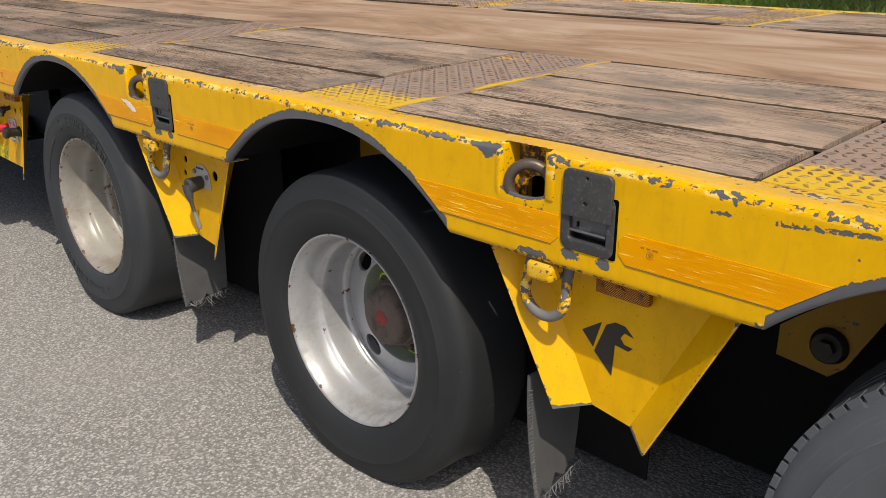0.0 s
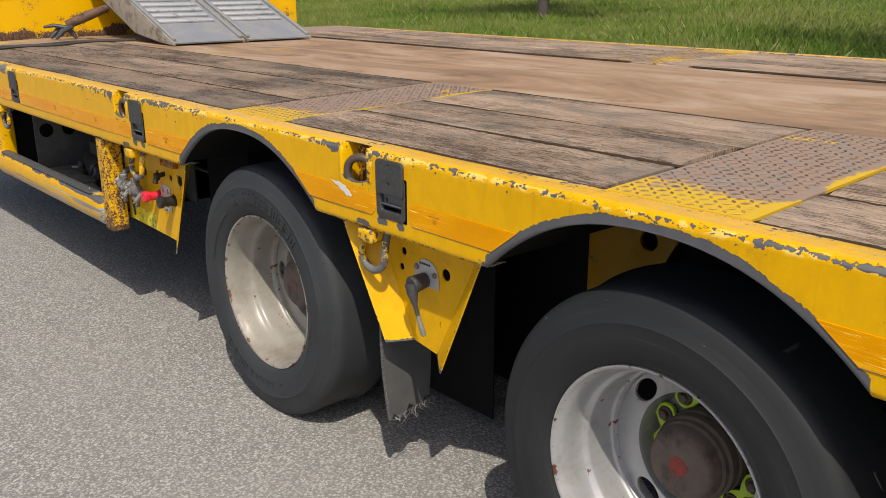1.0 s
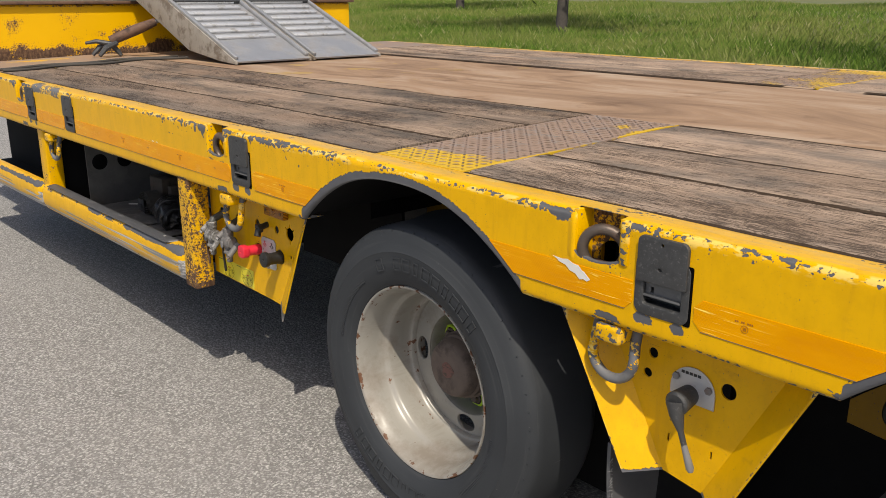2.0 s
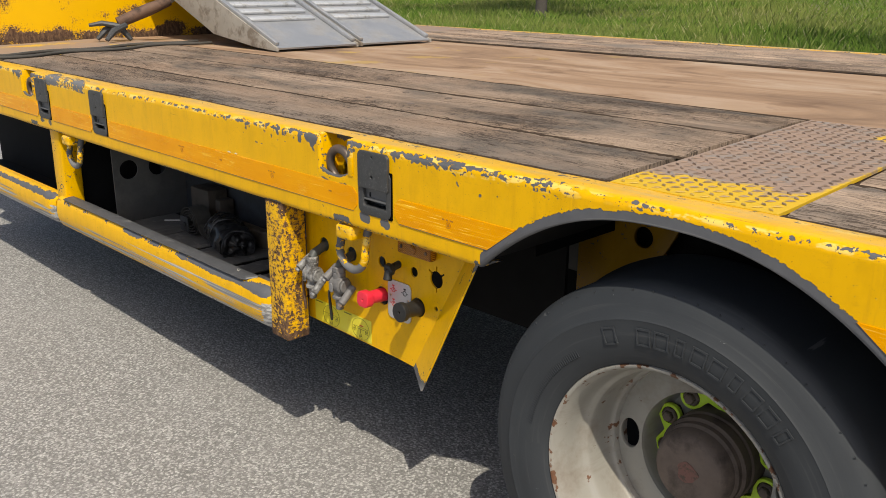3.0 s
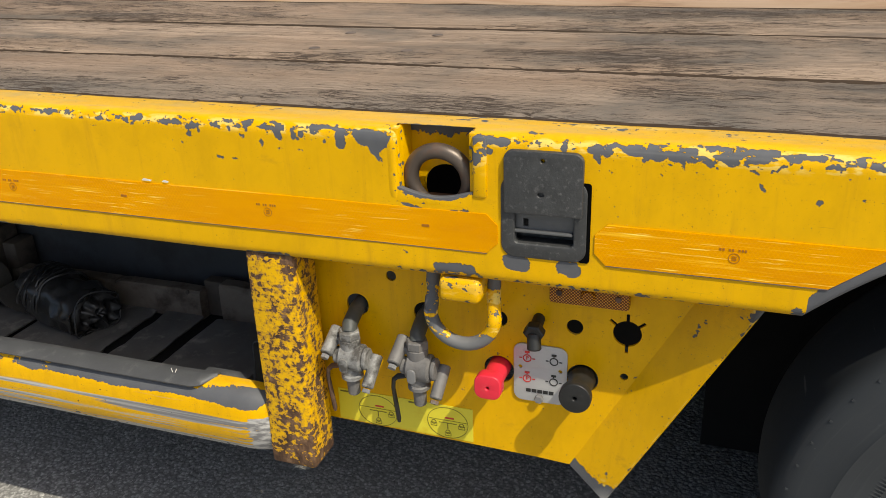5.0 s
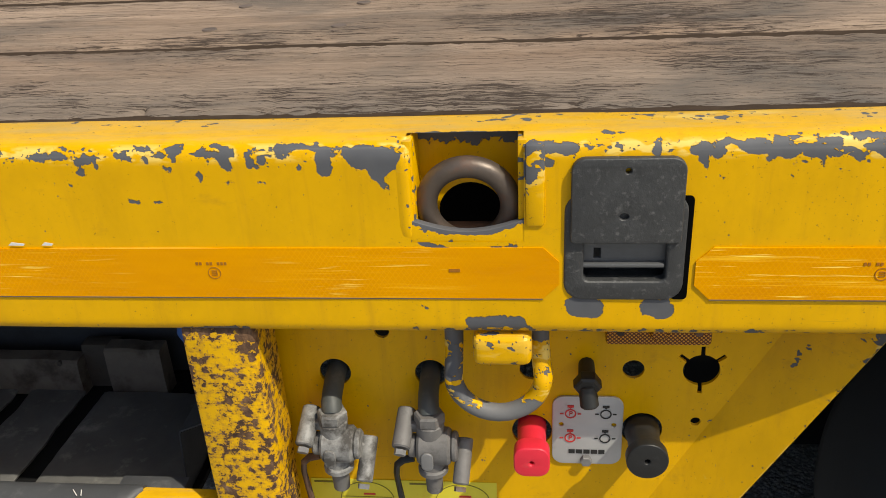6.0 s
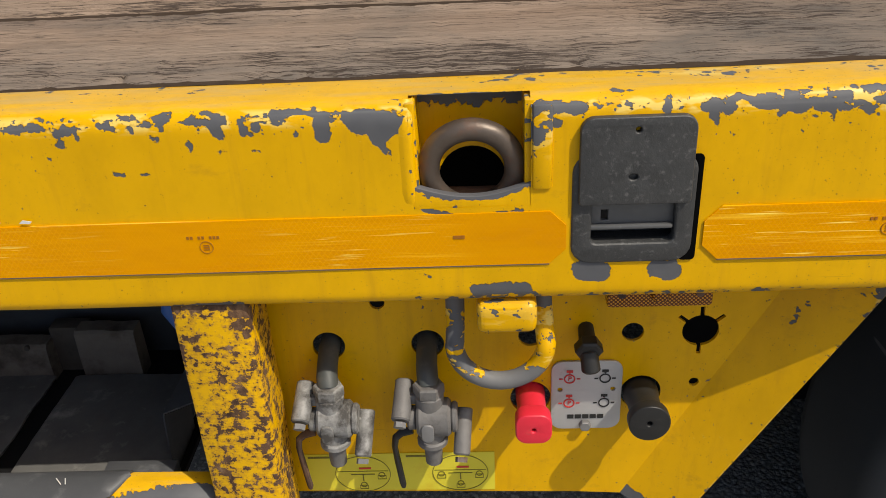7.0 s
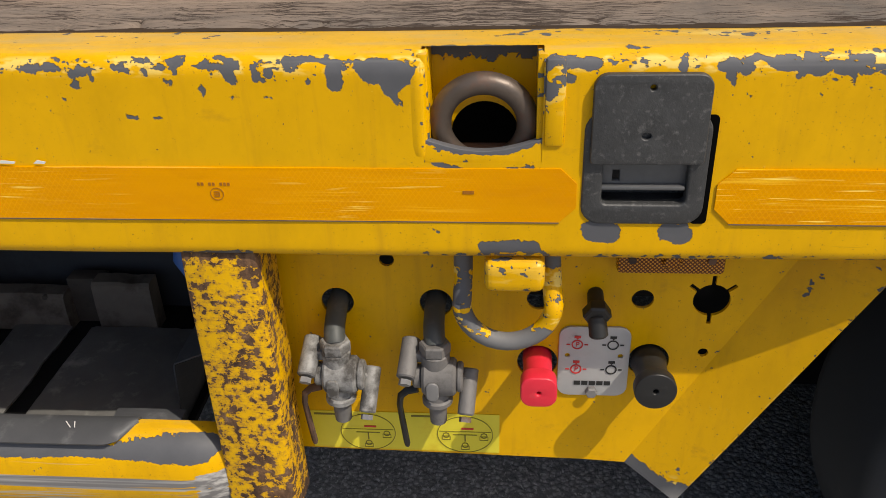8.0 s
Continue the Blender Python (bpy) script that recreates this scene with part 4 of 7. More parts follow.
# stake latches: a flap over a tray with a slotted slider inside
def latch(c):
    x0, x1 = c - 0.045, c + 0.055
    frame_me = plate([rounded(x0, x1 - 0.001, 0.752, 0.850, 0.014), rounded(x0 + 0.0115, x1 - 0.0115, 0.7655, 0.815, 0.008)], 0.014, 0.003)
    frame_me.transform(upright(0.0045))
    body = part("stake_latch", finish(frame_me, STEEL_DARK, 24), STEEL_DARK, trailer, "dark grey steel flip latch let into the side beam")
    flap = plate([rounded(x0 + 0.004, x1 - 0.005, 0.8095, 0.8845, 0.010)[:12] + rounded(x0 + 0.004, x1 - 0.005, 0.8095, 0.8845, 0.0025)[12:], circle(c + 0.004, 0.875, 0.0042, 12), circle(c + 0.002, 0.8335, 0.0056, 14, 0.0046)], 0.008, 0.0016)
    flap.transform(Matrix.Translation((0, -0.0032, 0)) @ Matrix.Rotation(radians(90), 4, "X"))
    part("flap", finish(flap, STEEL_DARK, 24), STEEL_DARK, body)
    bm = bmesh.new()
    box(bm, x0 + 0.014, x1 - 0.014, -0.004, 0.003, 0.85, 0.872)
    part("hinge_pad", bm, GAP_SHADE, body)
    slider = plate([rounded(x0 + 0.0125, x1 - 0.0150, 0.7815, 0.813, 0.002), rounded(c - 0.0225, c - 0.0145, 0.7865, 0.7985, 0.001)], 0.005, 0.001)
    slider.transform(upright(0.0085))
    slide = part("slider", finish(slider, LATCH_WORN, 24), LATCH_WORN, body)
    bm = bmesh.new()
    box(bm, x0 + 0.0130, x1 - 0.0155, -0.0005, 0.0075, 0.7812, 0.7850, 0.0012)
    part("slider_lip", bm, LATCH_WORN, slide)
    bm = bmesh.new()
    box(bm, x0 + 0.008, x1 - 0.008, 0.026, 0.03, 0.75, 0.83)
    box(bm, x0 + 0.007, x0 + 0.0105, -0.002, 0.028, 0.752, 0.82)
    box(bm, x1 - 0.0105, x1 - 0.007, -0.002, 0.028, 0.752, 0.82)
    box(bm, x0 + 0.0105, x1 - 0.0105, -0.002, 0.028, 0.7610, 0.7665, 0.001)
    part("tray", bm, STEEL_DARK, body)
    # flat black strip painted in for the shade of the gap
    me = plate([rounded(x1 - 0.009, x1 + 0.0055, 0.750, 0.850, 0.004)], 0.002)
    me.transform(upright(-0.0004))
    part("cutout_edge", finish(me, GAP_SHADE, 24), GAP_SHADE, body)


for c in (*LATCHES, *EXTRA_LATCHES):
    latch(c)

# reflective tape in runs between the latches and arches
TZ0, TZ1 = 0.7500, 0.8015


def arch_x(c, z, side):
    return c + side * ARCH_HALF * (1 - (z - 0.709) / ARCH_RISE) ** (1 / ARCH_BEND)


def tape(pts):
    ob = sheet("reflective_tape", [pts], 0.0016, -0.0006, TAPE, trailer, "orange-yellow reflective marking tape, scratched")
    (x0, z0), (x1, z1) = pts[0], pts[1]
    # thin brown line along the tape's lower edge
    sheet("grimy_edge", [[(x0, z0 - 0.0011), (x1, z0 - 0.0011), (x1, z0), (x0, z0)]], 0.0018, -0.0006, HUB_BROWN, ob)


def chamfered(x0, x1, left=True, right=True):
    k = 0.014
    pts = [(x0 + (k if left else 0), TZ0), (x1 - (k if right else 0), TZ0)]
    pts += [(x1, TZ0 + k), (x1, TZ1 - k), (x1 - k, TZ1)] if right else [(x1, TZ1)]
    pts += [(x0 + k, TZ1), (x0, TZ1 - k), (x0, TZ0 + k)] if left else [(x0, TZ1)]
    return pts


for a in range(3):
    s, e = LATCHES[a] + 0.066, ARCHES[a]
    k = 0.014
    tape([(s + k, TZ0), (arch_x(e, TZ0, -1) - 0.026, TZ0), (arch_x(e, TZ1, -1) - 0.034, TZ1), (s + k, TZ1), (s, TZ1 - k), (s, TZ0 + k)])
for a in (1, 2):
    s, e = ARCHES[a - 1], LATCHES[a] - 0.052
    tape([(arch_x(s, TZ0, 1) + 0.026, TZ0), (e - 0.014, TZ0), (e, TZ0 + 0.014), (e, TZ1), (arch_x(s, TZ1, 1) + 0.034, TZ1)])
tape(chamfered(EXTRA_LATCHES[0] + 0.064, LATCHES[0] - 0.052, False, True))
tape(chamfered(EXTRA_LATCHES[1] + 0.064, EXTRA_LATCHES[0] - 0.052))
tape(chamfered(FRONT + 0.1, EXTRA_LATCHES[1] - 0.052))
def tape_print(x, z, approval):
    """Faint marks on the tape: an approval mark with a row of characters as short bars, or one small bar."""
    def mark_flat(name, outlines):
        me = plate(outlines, 0.0006)
        me.transform(upright(-0.0017))
        part(name, finish(me, PRINT, 24), PRINT, trailer)
    if not approval:
        mark_flat("print", [[(x - 0.005, z - 0.0016), (x + 0.005, z - 0.0016), (x + 0.005, z + 0.0016), (x - 0.005, z + 0.0016)]])
        return
    mark_flat("print_ring", [circle(x, z, 0.0062, 20), circle(x, z, 0.0056, 20)])
    k = 0.0026
    mark_flat("print", [[(x + k, z - k), (x + k, z + k), (x - k, z + k), (x - k, z + k - 0.0008), (x + k - 0.0008, z + k - 0.0008), (x + k - 0.0008, z + 0.0004), (x - k, z + 0.0004), (x - k, z - 0.0004), (x + k - 0.0008, z - 0.0004), (x + k - 0.0008, z - k + 0.0008), (x - k, z - k + 0.0008), (x - k, z - k)]])
    for i in range(9):
        if i in (2, 5):
            continue
        a = x - 0.0165 + i * 0.0034
        mark_flat("print", [[(a, z + 0.0083), (a + 0.0022, z + 0.0083), (a + 0.0022, z + 0.0112), (a, z + 0.0112)]])


for x in (-0.369, 0.222, -0.80, 1.52, 2.86):
    tape_print(x, 0.776, True)
for x in (-0.145, -0.60):
    tape_print(x, 0.779, False)


# ---- hanging panels between the wheels ----
PY = 0.087


def flange(bm, a, b, c, d, t=0.004):
    """A bent strip: fold line a to b, free edge c to d."""
    a, b, c, d = (Vector(p) for p in (a, b, c, d))
    n = (b - a).cross(c - a).normalized() * t
    if n.y > 0:
        n = -n
    lo, hi = [a, b, d, c], []
    v = [bm.verts.new(p) for p in lo] + [bm.verts.new(p - n) for p in lo]
    for f in ((0, 1, 2, 3), (7, 6, 5, 4), (0, 4, 5, 1), (1, 5, 6, 2), (2, 6, 7, 3), (3, 7, 4, 0)):
        bm.faces.new([v[i] for i in f])


def panel(outline, holes, flanges, label, bare=1.0):
    me = plate([outline] + holes, 0.004)
    me.transform(upright(PY + 0.002))
    ob = part("side_panel", finish(me, YELLOW, 24), YELLOW, trailer, label)
    mark(ob, "wear", lambda v: 0.12)
    for f in flanges:
        bm = bmesh.new()
        flange(bm, *f)
        bmesh.ops.subdivide_edges(bm, edges=bm.edges[:], cuts=11, use_grid_fill=True)
        bmesh.ops.recalc_face_normals(bm, faces=bm.faces)
        a, b, c, d = (Vector(p) for p in f)

        def worn(v, c=c, d=d):
            u = (d - c).normalized()
            away = ((v - c) - u * (v - c).dot(u)).length
            return max(0.10, 0.72 - away / 0.004, 0.45 + 1.3 * bare - (v - d).length / 0.030, 1.35 - (v - c).length / 0.025)

        def tip(v, b=b, c=c, d=d):
            u = (d - b).normalized()
            foot = ((v - b) - u * (v - b).dot(u)).length
            return 1.0 + 100 * max(0.016 * bare - foot, 0.024 * bare - (v - d).length, 0.013 * bare - (v - c).length)
        mark(mark(part("panel_flange", bm, YELLOW, ob), "wear", worn), "bare", tip)
    return ob


def slotted(cx, cz, r):
    out = []
    for i in range(160):
        t = 2 * math.pi * i / 160
        k = r * 1.55 if min(abs((t - q + math.pi) % (2 * math.pi) - math.pi) for q in (radians(-90), radians(38), radians(90), radians(142))) < 0.085 else r
        out.append((cx + k * math.cos(t), cz + k * math.sin(t)))
    return out


C_HOLES = [circle(-0.292, 0.604, 0.0175), circle(-0.186, 0.604, 0.0175), circle(-0.077, 0.529, 0.022), circle(0.0425, 0.534, 0.022),
           circle(0.030, 0.613, 0.0115, 20), slotted(0.100, 0.613, 0.019), circle(0.099, 0.546, 0.0055, 14), circle(-0.077, 0.611, 0.013, 20), circle(-0.236, 0.657, 0.008, 14)]
panel_c = panel([(-0.366, 0.690), (-0.366, 0.395), (-0.20, 0.392), (-0.02, 0.388), (0.028, 0.385), (0.207, 0.716)], C_HOLES,
                [((0.207, PY, 0.716), (0.028, PY, 0.385), (0.2615, 0.036, 0.6965), (0.0835, 0.056, 0.356))], "yellow control panel of folded sheet steel with drilled holes")
B_HOLES = [circle(1.307, 0.644, 0.010, 18), circle(1.298, 0.603, 0.009, 18), circle(1.458, 0.621, 0.0145, 20), [(1.349, 0.487), (1.353, 0.487), (1.353, 0.502), (1.349, 0.502)], [(1.435, 0.485), (1.439, 0.485), (1.439, 0.500), (1.435, 0.500)]]


def hung_panel(cx, holes, label):
    return panel([(cx - 0.192, 0.716), (cx - 0.040, 0.425), (cx + 0.040, 0.413), (cx + 0.190, 0.716)], holes,
                 [((cx - 0.192, PY, 0.716), (cx - 0.040, PY, 0.425), (cx - 0.243, 0.026, 0.704), (cx - 0.092, 0.036, 0.416)),
                  ((cx + 0.190, PY, 0.716), (cx + 0.040, PY, 0.413), (cx + 0.242, 0.030, 0.704), (cx + 0.088, 0.052, 0.392))], label, 0.3)


panel_b = hung_panel(1.385, B_HOLES, "yellow folded side panel with holes and a lever valve")
panel_a = hung_panel(2.757, [], "yellow folded side panel with a black arrow emblem")

# emblem: plain black shapes
for pts in ([(2.685, 0.567), (2.725, 0.594), (2.710, 0.541)],
            [(2.735, 0.592), (2.753, 0.602), (2.773, 0.600), (2.791, 0.584), (2.773, 0.588), (2.765, 0.576), (2.773, 0.566), (2.791, 0.564), (2.783, 0.556), (2.755, 0.560), (2.752, 0.498), (2.713, 0.534)]):
    sheet("emblem", [pts], 0.001, PY - 0.0006, INK, panel_a)


def d_ring(x, parent):
    bm = bmesh.new()
    y = 0.034
    pts = [(x - 0.041, y + 0.01, 0.705), (x - 0.041, y, 0.672), (x - 0.0425, y - 0.004, 0.645)]
    pts += [(x + 0.002 - 0.045 * math.cos(t), y - 0.006, 0.644 - 0.045 * math.sin(t)) for t in (math.pi * i / 16 for i in range(17))]
    pts += [(x + 0.0465, y - 0.004, 0.645), (x + 0.044, y, 0.672), (x + 0.042, y + 0.01, 0.705)]
    tube(bm, pts, 0.0095, 12)
    ring = mark(part("d_ring", bm, YELLOW, parent, "yellow D-ring with chipped paint", smooth=80), "wear", lambda v: 1.2 if v.z < 0.622 or v.z > 0.685 else 0.95)
    mark(ring, "bare", lambda v: 1.0 + 100 * max(0.617 - v.z + 0.014 * noise.noise(v * 45), v.z - 0.684))
    bm = bmesh.new()
    box(bm, x - 0.020, x + 0.036, -0.003, 0.060, 0.675, 0.708, 0.008, None, 3)
    bmesh.ops.subdivide_edges(bm, edges=bm.edges[:], cuts=3, use_grid_fill=True)
    mark(part("ring_strap", bm, YELLOW, ring), "wear", lambda v: 0.62)


for x in (-0.112, 1.260, 2.640, -1.62):
    d_ring(x, trailer)


def marker_lamp(x0):
    bm = bmesh.new()
    box(bm, x0, x0 + 0.105, 0.066, 0.0845, 0.656, 0.690, 0.004)
    lamp = part("side_marker_lamp", bm, AMBER, trailer, "amber side marker lamp")
    bm = bmesh.new()
    rod(bm, (x0 + 0.052, 0.068, 0.673), (x0 + 0.052, 0.061, 0.673), 0.012, 18, 0.007)
    part("lens_dome", bm, AMBER, lamp)
    for dx in (0.014, 0.091):
        bm = bmesh.new()
        rod(bm, (x0 + dx, 0.068, 0.673), (x0 + dx, 0.064, 0.673), 0.004, 10)
        part("screw", bm, RUST, lamp)


marker_lamp(-0.002)
marker_lamp(2.72)


# ---- valves and knobs on the control panel ----
def shut_off_valve(x, material, label):
    bm = bmesh.new()
    turned(bm, [(0.0145, 0), (0.0165, 0.002), (0.0165, 0.012), (0.0145, 0.014)], 6, Matrix.Translation((x + 0.002, 0.047, 0.5690)))
    rod(bm, (x + 0.002, 0.047, 0.5700), (x + 0.003, 0.045, 0.5068), 0.0155, 20, 0.0135, 0.002)
    rod(bm, (x + 0.003, 0.045, 0.5133), (x + 0.003, 0.045, 0.5046), 0.0165, 20, None, 0.002)
    body = part("shut_off_valve", bm, material, trailer, label)
    bm = bmesh.new()
    tube(bm, [(x, 0.12, 0.602), (x, 0.085, 0.600), (x, 0.066, 0.5920), (x + 0.001, 0.054, 0.5885), (x + 0.002, 0.048, 0.5790)], 0.0112, 16)
    part("feed_pipe", bm, FEED_PIPE, body)
    bm = bmesh.new()
    rod(bm, (x - 0.012, 0.045, 0.5395), (x + 0.024, 0.045, 0.5395), 0.0205, 24, None, 0.003)
    rod(bm, (x + 0.024, 0.045, 0.5395), (x + 0.031, 0.045, 0.5395), 0.0165, 24, None, 0.002)
    rod(bm, (x - 0.012, 0.045, 0.5395), (x - 0.022, 0.045, 0.5395), 0.013, 18, None, 0.002)
    part("cross_body", bm, material, body)
    bm = bmesh.new()
    rod(bm, (x - 0.024, 0.064, 0.5740), (x - 0.028, 0.028, 0.5490), 0.0100, 16, None, 0.0015)
    box(bm, x - 0.024, x - 0.006, 0.043, 0.055, 0.5570, 0.5690, 0.003)
    part("test_port", bm, material, body)
    bm = bmesh.new()
    rod(bm, (x + 0.038, 0.060, 0.5390), (x + 0.034, 0.026, 0.5030), 0.0090, 16, None, 0.0015)
    box(bm, x + 0.014, x + 0.039, 0.046, 0.056, 0.5270, 0.5380, 0.003)
    part("test_port", bm, material, body)
    for p, q in (((x - 0.0282, 0.0265, 0.5478), (x - 0.0287, 0.022, 0.5445)), ((x + 0.0338, 0.0245, 0.5014), (x + 0.0334, 0.021, 0.4975))):
        bm = bmesh.new()
        rod(bm, p, q, 0.0065, 6)
        part("port_cap", bm, STEEL_GREY, body)
    bm = bmesh.new()
    rod(bm, (x + 0.003, 0.045, 0.5068), (x + 0.003, 0.046, 0.4763), 0.0100, 18, 0.0092, 0.002)
    part("outlet", bm, CAST_DARK, body)
    bm = bmesh.new()
    tube(bm, [(x - 0.018, 0.046, 0.5214), (x - 0.030, 0.046, 0.5180), (x - 0.037, 0.046, 0.5111), (x - 0.039, 0.047, 0.4974), (x - 0.037, 0.048, 0.4733), (x - 0.034, 0.049, 0.4420), (x - 0.034, 0.049, 0.4370)], [0.0045, 0.0045, 0.0045, 0.0045, 0.005, 0.005, 0.0035], 8, flat=0.7)
    part("lever", bm, RUST if material is CAST_ALLOY else BLACK_PLASTIC, body)
    me = plate([rounded(x - 0.0055, x + 0.0055, 0.5248, 0.5455, 0.005)], 0.003, 0.001)
    me.transform(upright(0.0235))
    part("name_tag", finish(me, CAST_ALLOY, 24), CAST_ALLOY if material is CAST_ALLOY else STEEL_GREY, body)


shut_off_valve(-0.292, CAST_ALLOY, "pale grey cast shut-off valve with a rusty lever")
shut_off_valve(-0.187, CAST_DARK, "dark grimy cast shut-off valve with a black lever")


def knob(x, z, material, label, square):
    bm = bmesh.new()
    m = Matrix.Translation((x, 0.10, z)) @ Matrix.Rotation(radians(90), 4, "X") @ Matrix.Rotation(radians(-3), 4, "X")
    if square:
        turned(bm, [(0.0158, 0), (0.0162, 0.012), (0.0155, 0.030), (0.0150, 0.055), (0.006, 0.056), (0.006, 0.060)], 28, m)
        ob = part("push_pull_knob", bm, material, trailer, label)
        me = plate([rounded(-0.0165, 0.0165, -0.0158, 0.0158, 0.010), circle(0, -0.001, 0.0046, 16)], 0.020, 0.0025)
        me.transform(m @ Matrix.Translation((0, 0, 0.064)))
        part("knob_head", finish(me, material, 24), material, ob)
    else:
        turned(bm, [(0.0165, 0), (0.0190, 0.012), (0.0190, 0.020), (0.0172, 0.024), (0.0170, 0.050), (0.0190, 0.056), (0.006, 0.057), (0.006, 0.060)], 28, m)
        ob = part("push_pull_knob", bm, material, trailer, label)
        me = plate([circle(0, 0, 0.0198, 32), circle(0, 0, 0.0048, 16)], 0.014, 0.002)
        me.transform(m @ Matrix.Translation((0, 0, 0.063)))
        part("knob_head", finish(me, material, 24), material, ob)
    # black plug added inside the hole so that it looks deep
    bm = bmesh.new()
    turned(bm, [(0.0052, 0.050), (0.0052, 0.0640)], 14, m)
    part("knob_screw", bm, BLACK, ob)


knob(-0.077, 0.531, RED_PLASTIC, "bright red plastic push-pull knob", True)
knob(0.0425, 0.533, BLACK_PLASTIC, "black plastic push-pull knob", False)

instr = sheet("instruction_plate", [rounded(-0.054, 0.021, 0.487, 0.578, 0.012), circle(-0.045, 0.541, 0.0035, 12), circle(0.012, 0.541, 0.0035, 12)], 0.003, PY - 0.0018, PLATE_ALLOY, panel_c, "silver printed instruction plate", 0.0006)
for x, z, mat in ((-0.035, 0.556, INK_RED), (0.003, 0.556, INK), (-0.035, 0.523, INK_RED), (0.003, 0.523, INK)):
    sheet("pictogram", [circle(x, z, 0.0062, 20), circle(x, z, 0.0048, 20)], 0.0006, PY - 0.0038, mat, instr)
    sheet("pictogram", [[(x - 0.0035, z + 0.0115), (x + 0.0035, z + 0.0115), (x + 0.0035, z + 0.0085), (x + 0.0015, z + 0.0085), (x, z + 0.0066), (x - 0.0015, z + 0.0085), (x - 0.0035, z + 0.0085)]], 0.0006, PY - 0.0038, mat, instr)
    for s in (-1, 1):
        sheet("pictogram", [[(x + s * 0.0075, z - 0.0007), (x + s * 0.0115, z - 0.0007), (x + s * 0.0115, z + 0.0007), (x + s * 0.0075, z + 0.0007)]], 0.0006, PY - 0.0038, mat, instr)
for x, z in ((-0.0348, 0.5560), (-0.0348, 0.5230)):
    cu = bpy.data.curves.new("letter", "FONT")
    cu.body, cu.size, cu.extrude, cu.align_x, cu.align_y = "P", 0.0085, 0.0003, "CENTER", "CENTER"
    tmp = new("letter", cu)
    me = bpy.data.meshes.new_from_object(tmp.evaluated_get(bpy.context.evaluated_depsgraph_get()))
    bpy.data.objects.remove(tmp)
    me.transform(Matrix.Translation((x, PY - 0.0038, z)) @ Matrix.Rotation(radians(90), 4, "X"))
    part("letter", finish(me, INK_RED, 24), INK_RED, instr)
# maker's mark: a row of plain blocks
for i in range(5):
    x = -0.033 + i * 0.0082
    sheet("maker_mark", [[(x - 0.0034, 0.5015), (x + 0.0034, 0.5015), (x + 0.0034, 0.5068), (x - 0.0034, 0.5068)]], 0.0006, PY - 0.0038, INK, instr)
bm = bmesh.new()
rod(bm, (-0.017, PY - 0.003, 0.4935), (-0.017, PY - 0.010, 0.4935), 0.0068, 6, None, 0.001)
part("plate_bolt", bm, STEEL_GREY, instr)

bm = bmesh.new()
rod(bm, (-0.019, 0.10, 0.622), (-0.020, 0.052, 0.612), 0.008, 12, 0.0095, 0.001)
turned(bm, [(0.013, 0), (0.0145, 0.002), (0.0145, 0.012), (0.012, 0.014)], 6, Matrix.Translation((-0.0195, 0.066, 0.615)) @ Matrix.Rotation(radians(103), 4, "X"))
rod(bm, (-0.020, 0.058, 0.613), (-0.017, 0.050, 0.590), 0.0092, 14, 0.0098, 0.002)
part("cable_plug", bm, BLACK_RUBBER, trailer, "black rubber cable plug")

# lime sticker with lock diagrams
st = sheet("sticker", [[(-0.338, 0.3965), (-0.118, 0.394), (-0.118, 0.452), (-0.338, 0.452)]], 0.0008, PY - 0.0005, STICKER, panel_c, "lime yellow sticker with lock diagrams")
for cx in (-0.272, -0.158):
    def bar(x0, x1, z0, z1, mat=DIAGRAM):
        sheet("diagram", [[(cx + x0, 0.421 + z0), (cx + x1, 0.421 + z0), (cx + x1, 0.421 + z1), (cx + x0, 0.421 + z1)]], 0.0005, PY - 0.0013, mat, st)

    sheet("diagram", [circle(cx, 0.4215, 0.0325, 40, 0.0275), circle(cx, 0.4215, 0.0318, 40, 0.0268)], 0.0005, PY - 0.0013, DIAGRAM, st)
    bar(-0.030, 0.030, 0.0045, 0.0050)
    bar(-0.014, 0.014, -0.0005, 0.0005)
    bar(-0.0007, 0.0007, -0.010, 0.0)
    for lx, lz in ((0.022, -0.004), (0.0, -0.019), (-0.022, -0.004)):
        if cx < -0.2 and lx < 0:
            continue
        for u0, u1, w0, w1 in ((-0.005, 0.005, -0.004, -0.0034), (-0.005, 0.005, 0.0014, 0.002), (-0.005, -0.0044, -0.0034, 0.0014), (0.0044, 0.005, -0.0034, 0.0014)):
            bar(lx + u0, lx + u1, lz + w0, lz + w1)
        sheet("diagram", [circle(cx + lx, 0.421 + lz + 0.003, 0.004, 14), circle(cx + lx, 0.421 + lz + 0.003, 0.003, 14)], 0.0005, PY - 0.0013, DIAGRAM, st)
    bar(-0.004, 0.010, 0.008, 0.0105, INK_RED)
    bar(-0.062, -0.034, 0.0255, 0.0280)
# a pale scrape of its own shape
sheet("paint_scrape", [[(1.139, 0.807), (1.161, 0.8055), (1.174, 0.8075), (1.188, 0.802), (1.199, 0.8015), (1.207, 0.794), (1.213, 0.792), (1.226, 0.781), (1.219, 0.7765), (1.211, 0.779), (1.203, 0.7765), (1.193, 0.785), (1.180, 0.788), (1.170, 0.796), (1.155, 0.799), (1.150, 0.803)]], 0.0004, -0.0022, WHITE_CHIP, beam)
for x0, x1 in ((-0.564, -0.547), (-0.531, -0.519)):
    sheet("paint_scrape", [[(x0, 0.8052), (x1 - 0.002, 0.8048), (x1, 0.8068), (x0 + 0.004, 0.8085)]], 0.0004, -0.0022, WHITE_CHIP, beam)

